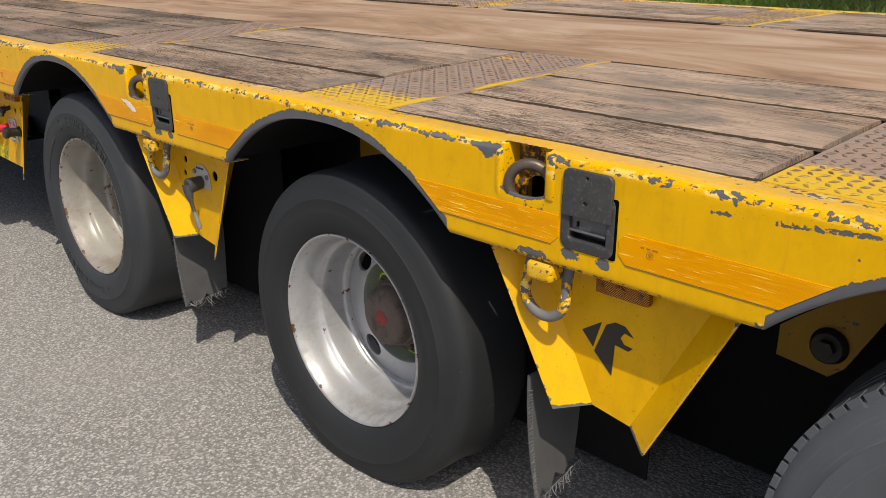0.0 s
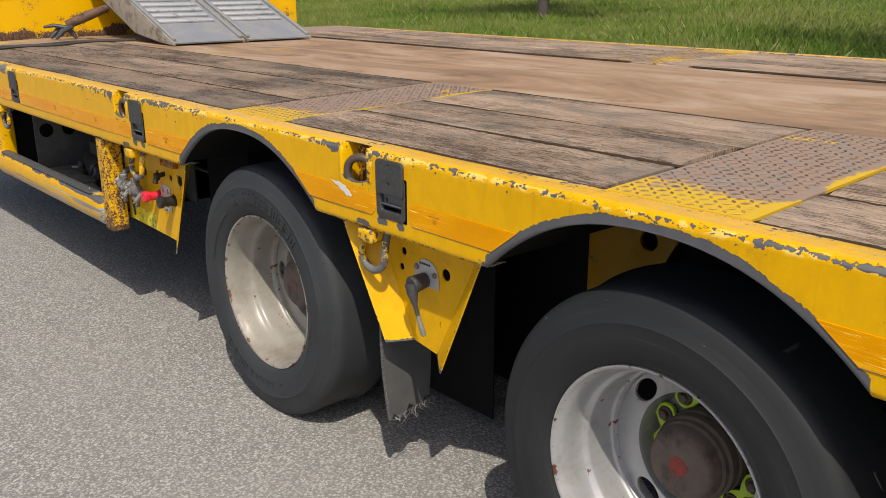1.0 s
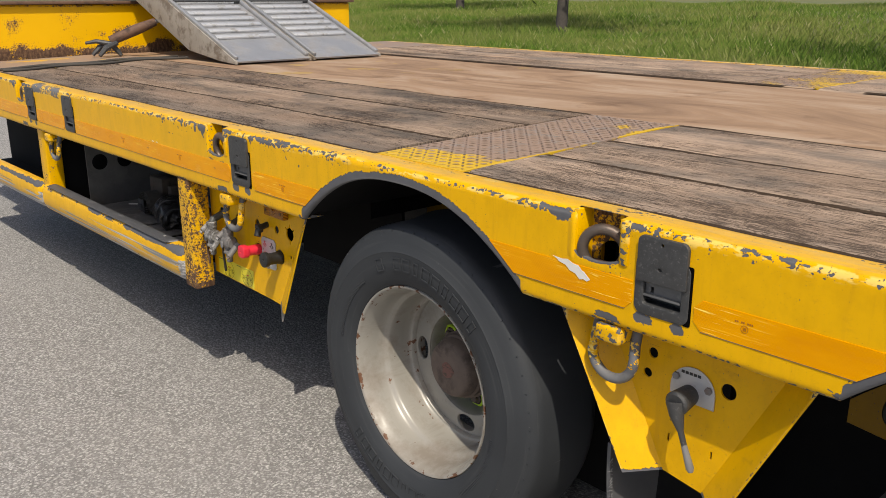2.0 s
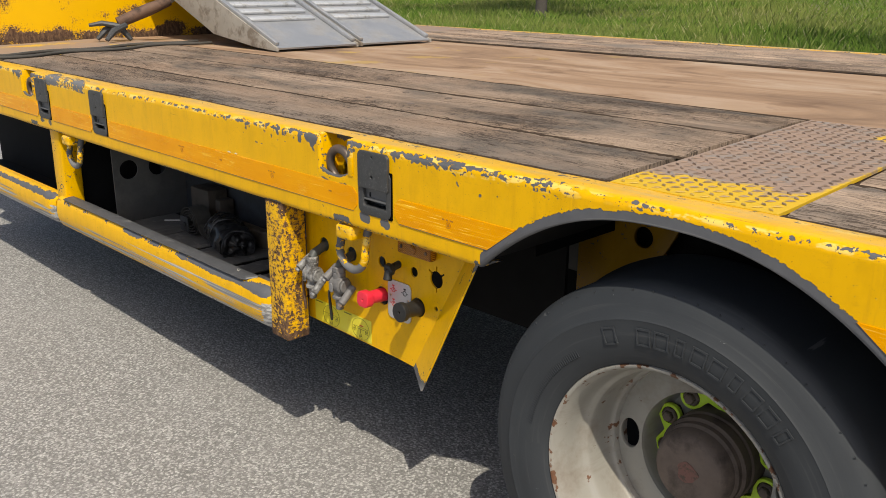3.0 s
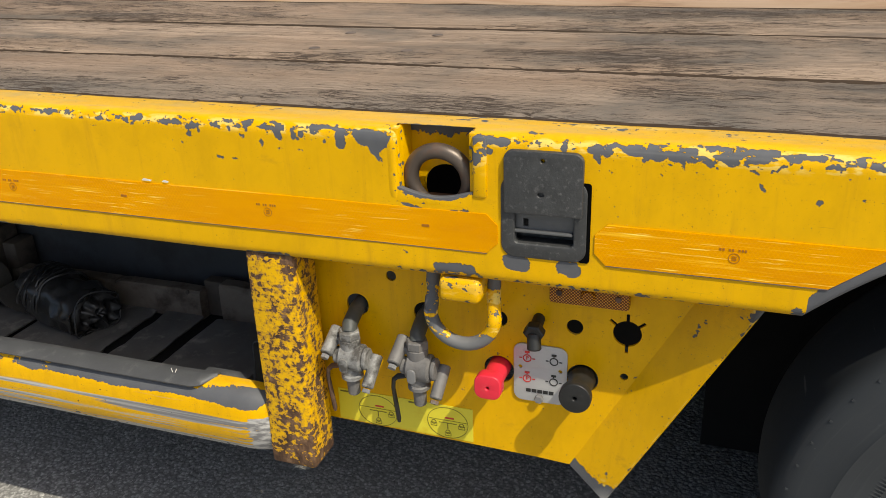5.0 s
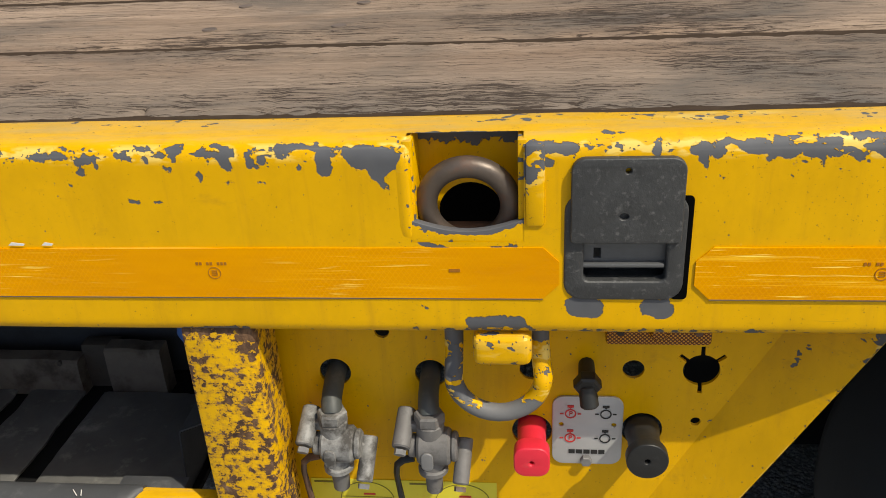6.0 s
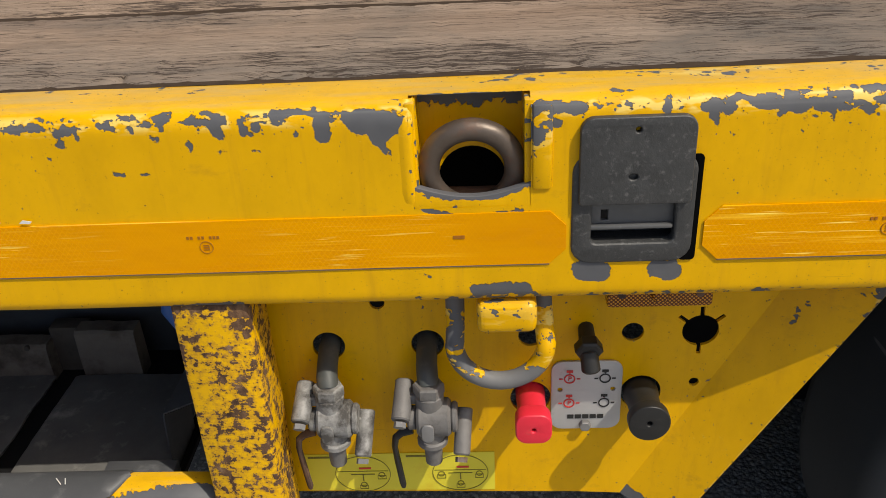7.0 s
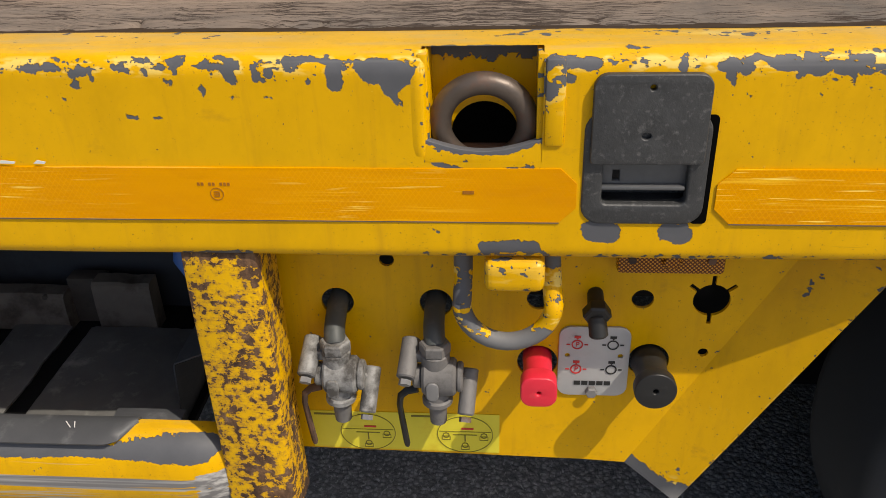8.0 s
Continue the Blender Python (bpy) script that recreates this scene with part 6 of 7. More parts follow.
locker_lip(-1.70, -0.520)
bm = bmesh.new()
box(bm, -0.56, -0.478, 0.046, 0.070, 0.395, 0.4635, 0.002)
part("lip_bracket", bm, LIP_STEEL, trailer, "grey steel bracket under the lip")
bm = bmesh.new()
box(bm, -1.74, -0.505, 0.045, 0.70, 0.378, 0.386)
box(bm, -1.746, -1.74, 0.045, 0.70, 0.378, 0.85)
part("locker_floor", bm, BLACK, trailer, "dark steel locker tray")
bm = bmesh.new()
tube(bm, [(-0.425, 0.10, 0.705), (-0.447, 0.10, 0.675), (-0.452, 0.10, 0.650), (-0.440, 0.10, 0.625), (-0.405, 0.11, 0.612), (-0.37, 0.12, 0.61)], 0.017, 14)
part("air_line", bm, BLUE_HOSE, trailer, "dusty blue air line behind the post", smooth=80)


def locker_stop():
    """Thin bent sheet: an upright leaf with a flange folded over at its top."""
    bm = bmesh.new()
    prof = [(-0.516, 0.387), (-0.5145, 0.430), (-0.5125, 0.478), (-0.5105, 0.4830), (-0.497, 0.4885), (-0.475, 0.4980), (-0.452, 0.5050)]
    grid(bm, [[(x + 0.0012 * noise.noise((y * 20, z * 20, 1)), y, z) for x, z in prof] for y in (0.128, 0.15, 0.18, 0.215)])
    thicken(bm, 0.0018)
    bmesh.ops.recalc_face_normals(bm, faces=bm.faces)
    part("locker_stop", bm, LIP_STEEL, trailer, "thin bent grey steel end plate")


locker_stop()
# black sheets added to fill in the shade of the next bay
bm = bmesh.new()
box(bm, FRONT, -1.86, 0.24, 0.25, 0.38, 0.84)
box(bm, FRONT, -1.75, 0.06, 0.70, 0.372, 0.38)
part("locker_wall", bm, BLACK, trailer)
# grey cross plate with round holes in the locker's far end
holes = [circle(0.182, 0.575, 0.034, 22), circle(0.29, 0.575, 0.034, 22), circle(0.40, 0.575, 0.034, 22)]
me = plate([[(0.125, 0.387), (0.68, 0.387), (0.68, 0.70), (0.125, 0.70)], *holes], 0.006)
me.transform(Matrix.Translation((-1.55, 0, 0)) @ Matrix.Rotation(radians(90), 4, "Z") @ Matrix.Rotation(radians(90), 4, "X"))
part("drilled_plate", finish(me, DUSTY, 24), DUSTY, trailer, "grey steel plate with round lightening holes")


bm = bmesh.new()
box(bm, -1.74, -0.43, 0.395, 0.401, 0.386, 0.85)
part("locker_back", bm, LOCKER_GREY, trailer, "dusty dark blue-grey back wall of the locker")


def weathered_board(x0, x1, z1, y0, seed):
    """A dusty offcut standing against the back of the locker, with a knocked corner and a knot hole."""
    bm = bmesh.new()
    n = max(6, int((x1 - x0) / 0.008))
    cols = []
    for i in range(n + 1):
        x = x0 + (x1 - x0) * i / n
        top = z1 + 0.0025 * noise.noise((x * 14, seed, 0)) - 0.006 * max(0.0, noise.noise((x * 30, seed, 3)))
        face = y0 + 0.0015 * noise.noise((x * 20, seed, 7))
        cols.append([(x, face + 0.002, 0.386), (x, face, 0.390), (x, face - 0.0008, 0.42), (x, face + 0.001, top - 0.004), (x, face + 0.005, top), (x, y0 + 0.030, top), (x, y0 + 0.032, 0.386)])
    grid(bm, cols)
    bm.verts.ensure_lookup_table()
    k = len(cols[0])
    bm.faces.new([bm.verts[i] for i in range(k)])
    bm.faces.new([bm.verts[len(bm.verts) - k + i] for i in range(k)][::-1])
    bmesh.ops.recalc_face_normals(bm, faces=bm.faces)
    board = tagged(part("timber_offcut", bm, DUSTY_BOARD, None, smooth=30), "dusty brown-grey timber offcut standing at the back of the locker", "timber", "offcuts in the locker")
    if seed == 2:
        bm = bmesh.new()
        rod(bm, (x1 - 0.027, y0 - 0.0010, z1 - 0.004), (x1 - 0.027, y0 + 0.004, z1 - 0.004), 0.0040, 12)
        part("knot", bm, DARK_TIMBER, board)


for x0, x1, z1, y0, seed in ((-1.22, -0.955, 0.446, 0.326, 1), (-0.952, -0.752, 0.448, 0.324, 2), (-0.708, -0.622, 0.466, 0.328, 3)):
    weathered_board(x0, x1, z1, y0, seed)
bm = bmesh.new()
box(bm, -1.36, -1.24, 0.310, 0.385, 0.386, 0.530, 0.006)
box(bm, -1.235, -1.20, 0.330, 0.385, 0.386, 0.500, 0.005)
tagged(part("timber_offcut", bm, DARK_TIMBER), "dark brown timber block at the back of the locker", "timber", "offcuts in the locker")
bm = bmesh.new()
box(bm, -0.755, -0.700, 0.348, 0.376, 0.386, 0.462, 0.003)
tagged(part("timber_offcut", bm, DARK_TIMBER), "dark timber offcut set back between dusty ones", "timber", "offcuts in the locker")


def rubber_mat(x0, x1, seed):
    """A black dusty mat on the locker's floor, scuffed, with a curled edge."""
    bm = bmesh.new()
    nx, ny = max(8, int((x1 - x0) / 0.008)), 26
    cols = []
    for i in range(nx + 1):
        x = x0 + (x1 - x0) * i / nx
        row = []
        for k in range(ny + 1):
            y = 0.062 + 0.262 * k / ny
            lip = max(0.0, 1 - min(x - x0, x1 - x) / 0.012)
            crease = max(0.0, 1 - abs(x - y * 0.35 - (x0 + x1) / 2 + 0.02 * noise.noise((y * 12, seed, 0))) / 0.012)
            z = 0.3960 + 0.0030 * noise.noise((x * 9, y * 8, seed)) + 0.0020 * noise.noise((x * 34, y * 22, seed + 5)) + 0.0014 * noise.noise((x * 90, y * 60, seed)) - 0.0035 * crease - 0.002 * lip * lip
            row.append((x + 0.004 * noise.noise((y * 18, seed, 9)) * lip + 0.18 * (y - 0.15) * 0.1, y, max(0.3905, z)))
        cols.append(row)
    grid(bm, cols)
    thicken(bm, 0.004)
    bmesh.ops.recalc_face_normals(bm, faces=bm.faces)
    tagged(part("rubber_mat", bm, TARP, smooth=70), "black rubber mat grey with dust in the open locker", "mat", "mats in the locker")


for x0, x1, seed in ((-1.53, -1.30, 1), (-1.288, -1.08, 2), (-1.068, -0.862, 3), (-0.838, -0.752, 4), (-0.724, -0.522, 5)):
    rubber_mat(x0, x1, seed)


def crumpled_hood():
    """A crumpled black bag with a stiff ribbed band and a wire-edged mouth, lying on the mats."""
    ob = thing("crumpled_bag", -0.95, 0.25, 0.397, "crumpled black bag with a stiff ribbed band lying in the locker", "bag")
    m = Matrix.Translation((-1.115, 0.268, 0.452)) @ Matrix.Scale(1.42, 4) @ Matrix.Rotation(radians(96), 4, "Y") @ Matrix.Rotation(radians(14), 4, "X")
    bm = bmesh.new()
    rings = []
    for i in range(24):
        h = 0.148 * i / 23
        r0 = 0.020 + 0.019 * min(1.0, h / 0.05)
        ring = []
        for k in range(40):
            a = 2 * math.pi * k / 40
            r = r0 * (1 + 0.26 * noise.noise((math.cos(a) * 1.9, math.sin(a) * 1.9, h * 40)) + 0.14 * noise.noise((math.cos(a) * 4, math.sin(a) * 4, h * 60)))
            ring.append(m @ Vector((r * math.cos(a) * 0.92, r * math.sin(a), h)))
        rings.append(ring)
    rings = [[Vector((v.x, v.y, max(0.3985, v.z))) for v in ring] for ring in rings]
    grid(bm, rings, True)
    thicken(bm, 0.002)
    bmesh.ops.recalc_face_normals(bm, faces=bm.faces)
    part("body", bm, BLACK_SHEEN, ob, smooth=60)
    for j in range(6):
        bm = bmesh.new()
        h = 0.040 + 0.0085 * j
        tube(bm, [m @ Vector(((0.040 + 0.004 * noise.noise((t * 2, j, 3))) * math.cos(t), (0.042 + 0.004 * noise.noise((t * 2, j, 8))) * math.sin(t), h + 0.010 * noise.noise((t * 1.4, j * 0.3, 0)))) for t in (math.pi * (0.62 + 0.9 * i / 20) for i in range(21))], 0.0024, 6)
        part("rib", bm, BLACK_SHEEN, ob)
    bm = bmesh.new()
    rings = []
    for i in range(9):
        f = 1 - i / 8
        ring = []
        for k in range(36):
            t = 2 * math.pi * k / 36
            v = m @ Vector((0.036 * f * math.cos(t), 0.038 * f * math.sin(t), 0.145 + 0.018 * noise.noise((f * 3, math.cos(t) * 1.5, math.sin(t) * 1.5))))
            ring.append((v.x, v.y, max(0.3995, v.z)))
        rings.append(ring)
    grid(bm, rings, True)
    bmesh.ops.recalc_face_normals(bm, faces=bm.faces)
    part("crumpled_mouth", bm, BLACK_SHEEN, ob, smooth=60)
    bm = bmesh.new()
    tube(bm, [Vector((v.x + 0.002, v.y, max(0.4000, v.z))) for v in (m @ Vector((0.036 * math.cos(t), 0.039 * math.sin(t), 0.150 + 0.006 * math.sin(3 * t))) for t in (2 * math.pi * i / 36 for i in range(36)))], 0.0016, 6, True)
    part("rim", bm, STEEL_DARK, ob)


def rolled_strap():
    """Webbing strap wound into a flat roll, with a tail."""
    ob = thing("rolled_strap", -1.22, 0.24, 0.397, "rolled black webbing strap lying in the locker", "strap")
    bm = bmesh.new()
    pts = []
    for i in range(110):
        t = i * 0.23
        r = 0.016 + 0.00042 * i
        pts.append((-1.225 + r * math.cos(t), 0.402 + 0.046 + r * 0.78 * math.sin(t)))
    cols = [[(x, y, z) for y in (0.225, 0.243, 0.261, 0.280)] for x, z in pts]
    cols += [[(x, y + 0.01 * math.sin(x * 40), z) for y in (0.225, 0.243, 0.261, 0.280)] for x, z in ((-1.155, 0.438), (-1.135, 0.423), (-1.115, 0.410), (-1.09, 0.4045))]
    grid(bm, cols)
    thicken(bm, 0.0022)
    bmesh.ops.recalc_face_normals(bm, faces=bm.faces)
    part("webbing", bm, ROPE_DARK, ob, smooth=60)
    bm = bmesh.new()
    box(bm, -1.275, -1.225, 0.218, 0.225, 0.408, 0.458, 0.003)
    box(bm, -1.268, -1.232, 0.212, 0.218, 0.426, 0.440, 0.002)
    part("buckle", bm, STEEL_DARK, ob)


def white_rod():
    stick = thing("white_rod", -1.40, 0.26, 0.40, "thin white rod lying in the locker", "rod")
    bm = bmesh.new()
    rod(bm, (-1.43, 0.24, 0.404), (-1.37, 0.29, 0.406), 0.0025, 8)
    part("rod", bm, WHITE_CHIP, stick)


crumpled_hood()
rolled_strap()
white_rod()

# ---- deck ----
bm = bmesh.new()
ys = [0.866, 1.2, 1.45, 1.7, 2.014]
xs = [FRONT + (REAR - FRONT) * i / 60 for i in range(61)]
grid(bm, [[(x, y, 0.9215 + 0.0015 * noise.noise((x * 1.5, y * 2, 0))) for y in ys] for x in xs])
thicken(bm, 0.008)
bmesh.ops.recalc_face_normals(bm, faces=bm.faces)
deck = part("deck", bm, RUSTY_FLOOR, trailer, "rusty brown steel centre floor, dusty")

PLATES = ((0.531, 0.822), (1.905, 2.190), (2.985, 3.36))
FAR_SHIFT = 0.18
BAYS = ((-2.42, 0.527), (0.826, 1.901), (2.194, 2.981), (3.364, REAR - 0.07))


def chequer_plate(x0, x1, y0, y1):
    bm = bmesh.new()
    cols = [[(x0 + (x1 - x0) * i / 14, y, deck_z(y) - 0.001) for y in (y0 + (y1 - y0) * k / 24 for k in range(25))] for i in range(15)]
    grid(bm, cols)
    thicken(bm, 0.006)
    bmesh.ops.recalc_face_normals(bm, faces=bm.faces)
    outer = y0 if y0 < 1.4 else y1

    def keep(v):
        e = abs(v.y - outer)
        patch = max(0.0, 1 - abs(e - 0.66) / 0.10) * max(0.0, min(1.0, ((x1 - 0.10 - v.x) if x0 > 1 else (v.x - x0 - 0.14)) / 0.06))
        return 1.15 * max(0.0, 1 - e / 0.19) + 0.65 * max(0.0, 1 - (x1 - v.x) / 0.028) + 0.60 * patch + 0.38 * noise.noise((v.x * 9, v.y * 9, 4)) + (0.40 if y0 > 1.4 else 0.0)
    ob = mark(part("chequer_plate", bm, CHECKER, trailer, "worn yellow chequer plate with rust showing"), "keep", keep)
    verts, faces = [], []
    p = 0.0215
    nx, ny = int((x1 - x0) / p), int((y1 - y0) / p)
    for i in range(nx):
        for k in range(ny):
            cx, cy = x0 + p * (i + 0.7), y0 + p * (k + 0.7)
            a = radians(45 if (i + k) % 2 else -45)
            ux, uy = math.cos(a), math.sin(a)
            if cy > y1 - 0.014 or cx > x1 - 0.012:
                continue
            z = deck_z(cy) + 0.0005
            s = len(verts)
            for l, w, h in ((-0.0095, 0, 0), (0, -0.0036, 0), (0.0095, 0, 0), (0, 0.0036, 0), (-0.0052, 0, 0.0014), (0, -0.0016, 0.0017), (0.0052, 0, 0.0014), (0, 0.0016, 0.0017)):
                verts.append((cx + ux * l - uy * w, cy + uy * l + ux * w, z - 0.0008 + h))
            faces += [(s, s + 1, s + 5, s + 4), (s + 1, s + 2, s + 6, s + 5), (s + 2, s + 3, s + 7, s + 6), (s + 3, s, s + 4, s + 7), (s + 4, s + 5, s + 6, s + 7)]
    me = bpy.data.meshes.new("raised_pattern")
    me.from_pydata(verts, [], faces)
    finish(me, PLATE_BARS, 30)
    tagged(mark(part("raised_pattern", me, PLATE_BARS, ob), "keep", keep), kind="stuff")


for x0, x1 in PLATES:
    chequer_plate(x0, x1, 0.072, 0.8655)
    chequer_plate(x0 - FAR_SHIFT, x1 - FAR_SHIFT, 2.040, WIDTH - 0.060)


# rust-coloured seams where the plates meet the centre floor
for x0, x1 in PLATES:
    for shift, y0, y1, z in ((0.0, 0.856, 0.880, 0.9245), (FAR_SHIFT, 2.008, 2.048, 0.9258)):
        bm = bmesh.new()
        n = 20
        grid(bm, [[(x0 - shift + (x1 - x0) * i / n, y0 + (y1 - y0) * k / 2 + 0.003 * noise.noise((x0 + i * 0.7, k * 5, shift)), z - (0.0 if k == 1 else 0.0025)) for k in range(3)] for i in range(n + 1)])
        bmesh.ops.recalc_face_normals(bm, faces=bm.faces)
        part("floor_seam", bm, RUSTY_FLOOR, deck)


def plank(x0, x1, y0, y1, seed):
    """A worn board with uneven long edges and a broken arris."""
    rng = random.Random(seed)
    n = max(6, int((x1 - x0) / (0.009 if y0 < 0.1 else 0.02 if y0 < 0.5 else 0.055)))
    bm = bmesh.new()
    cols = []
    for i in range(n + 1):
        x = x0 + (x1 - x0) * i / n
        e0 = y0 + (0.0015 if y0 < 0.1 else 0.0040) + 0.003 * noise.noise((x * 6, seed, 0)) + 0.0025 * noise.noise((x * 38, seed, 3)) + 0.004 * max(0.0, noise.noise((x * 70, seed, 4))) + (rng.uniform(0.002, 0.008) if rng.random() < 0.08 else 0)
        e1 = y1 - 0.0040 - 0.003 * noise.noise((x * 6, seed, 5)) - 0.002 * noise.noise((x * 38, seed, 8)) - (rng.uniform(0.002, 0.007) if rng.random() < 0.08 else 0)
        h = 0.0035 * noise.noise((x * 0.9, seed, 2))
        lift = rng.uniform(-0.0008, 0.0008)
        torn = 0.003 + 0.014 * max(0.0, noise.noise((x * 21, seed, 11))) + 0.010 * max(0.0, noise.noise((x * 63, seed, 14)))
        row = [(e0, -0.042), (e0 - 0.002, -0.010), (e0 + torn, -0.0030), (e0 + 0.016, 0.0)]
        w = e1 - e0
        row += [(e0 + w * f, 0.0012 * noise.noise((x * 4, seed, f * 5)) + 0.001) for f in (0.25, 0.5, 0.75)]
        row += [(e1 - 0.016, 0.0), (e1 - 0.004, -0.0018), (e1, -0.008), (e1, -0.042)]
        cols.append([(x, y, deck_z(y) + z + (h + lift if z > -0.03 else 0)) for y, z in row])
    grid(bm, cols)
    bm.verts.ensure_lookup_table()
    k = len(cols[0])
    bm.faces.new([bm.verts[i] for i in range(k)])
    bm.faces.new([bm.verts[len(bm.verts) - k + i] for i in range(k)][::-1])
    bmesh.ops.recalc_face_normals(bm, faces=bm.faces)
    board = part("plank", bm, WOOD, deck, smooth=30)
    # boards beyond the first bay and on the far side are toned lighter
    if x0 > 0.5 or y0 > 1.4:
        mark(board, "lighter", lambda v: 1.0)
    if y0 < 0.1:
        mark(board, "edge", lambda v: (1.1 if x0 < 0 else 0.5) * max(0.0, 1 - (v.y - y0) / 0.15) * (0.75 + 0.5 * noise.noise((v.x * 1.7, 3, 1))))
    return board


seed = 1
for b, (x0, x1) in enumerate(BAYS):
    near = [(0.070, 0.315, 0.602, 0.866), (0.070, 0.325, 0.560, 0.866), (0.070, 0.300, 0.590, 0.866), (0.070, 0.285, 0.548, 0.866)][b]
    for y0, y1 in zip(near, near[1:]):
        plank(x0 + 0.004 + 0.006 * ((seed * 7) % 3) / 2, x1 - 0.006 - 0.006 * ((seed * 5) % 3) / 2, y0, y1, seed)
        seed += 1
    for y0, y1 in zip((2.036, 2.34, 2.63), (2.34, 2.63, WIDTH - 0.060)):
        plank(x0 + 0.002 - (FAR_SHIFT if b else 0), x1 - 0.002 - (FAR_SHIFT if b < 3 else 0), y0, y1, seed)
        seed += 1
# yellow steel floor before the gooseneck
for y0, y1 in ((0.075, 0.866), (2.036, WIDTH - 0.062)):
    bm = bmesh.new()
    grid(bm, [[(FRONT + 0.01 + (BAYS[0][0] - 0.016 - FRONT) * i / 12, y0 + (y1 - y0) * k / 12, deck_z(y0 + (y1 - y0) * k / 12) + 0.001) for k in range(13)] for i in range(13)])
    thicken(bm, 0.006)
    bmesh.ops.recalc_face_normals(bm, faces=bm.faces)
    mark(part("front_plate", bm, CHECKER, deck, "worn yellow painted steel floor plate"), "keep", lambda v: 0.22 + 0.6 * noise.noise((v.x * 5, v.y * 5, 0)))
for x0, x1 in PLATES:
    for x in (x0 - 0.006, x1 + 0.006):
        bm = bmesh.new()
        grid(bm, [[(x + d, 0.075 + 0.79 * i / 20, deck_z(0.075 + 0.79 * i / 20) - 0.0095 + 0.0015 * noise.noise((x * 9, i * 0.8, d * 50))) for i in range(21)] for d in (-0.016, 0.0, 0.012)])
        bmesh.ops.recalc_face_normals(bm, faces=bm.faces)
        tagged(part("joint_dirt", bm, JOINT_DARK, deck), kind="stuff")
for b, (x0, x1) in enumerate(BAYS):
    for y in [(0.072, 0.315, 0.602, 0.867), (0.072, 0.325, 0.560, 0.867), (0.072, 0.300, 0.590, 0.867), (0.072, 0.285, 0.548, 0.867)][b] + (2.026, 2.34, 2.63):
        bm = bmesh.new()
        n = int((x1 - x0) / 0.08)
        # the far seam's strip stands proud, a dark line painting the shaded gap
        low = -0.0022 if y == 2.026 else 0.0018
        grid(bm, [[(x0 + (x1 - x0) * i / n, y + d, deck_z(y) - low - abs(d) * 0.08 + 0.0012 * noise.noise((i * 0.7, y * 30, 0))) for d in ((-0.030, -0.008, 0.018) if y == 2.026 else (-0.0055, 0.0, 0.012) if y == 0.072 else (-0.012, 0.0, 0.012))] for i in range(n + 1)])
        bmesh.ops.recalc_face_normals(bm, faces=bm.faces)
        tagged(part("joint_dirt", bm, JOINT_DARK, deck), kind="stuff")
# nail heads near the boards' ends
bm = bmesh.new()
for x in (-0.47, -0.30, -1.35, 0.10, 1.30):
    for y in (0.40, 0.53):
        rod(bm, (x + 0.02 * math.sin(y * 90), y, deck_z(y)), (x + 0.02 * math.sin(y * 90), y, deck_z(y) + 0.0016), 0.010, 14, 0.0095)
tagged(part("nail_heads", bm, HUB_BROWN, deck), kind="stuff")

# ---- gooseneck wall at the front of the deck ----
bm = bmesh.new()
box(bm, -3.60, -3.08, 0.02, 2.62, 0.80, 1.205, 0.012)
bmesh.ops.subdivide_edges(bm, edges=[e for e in bm.edges if e.calc_length() > 0.3], cuts=60, use_grid_fill=True)


def neck_wear(v):
    foot = math.exp(-max(0.0, v.z - 0.95) / 0.03)
    blotch = max(0.0, noise.noise((v.y * 7, 3, v.z * 9)) + 0.35 * noise.noise((v.y * 19, 8, v.z * 22)) - 0.04) * math.exp(-max(0.0, v.z - 0.98) / 0.16)
    return -1.5 + 2.6 * foot + 7.0 * blotch + (1.6 if v.z > 1.19 else 0)


mark(part("gooseneck", bm, YELLOW_RUST, trailer, "yellow gooseneck wall with rust along its foot"), "wear", neck_wear)
bm = bmesh.new()
box(bm, -3.64, -3.05, 0.0, 2.64, 1.205, 1.222, 0.004)
part("gooseneck_cap", bm, RUST, trailer, "dark rusty cap along the gooseneck")


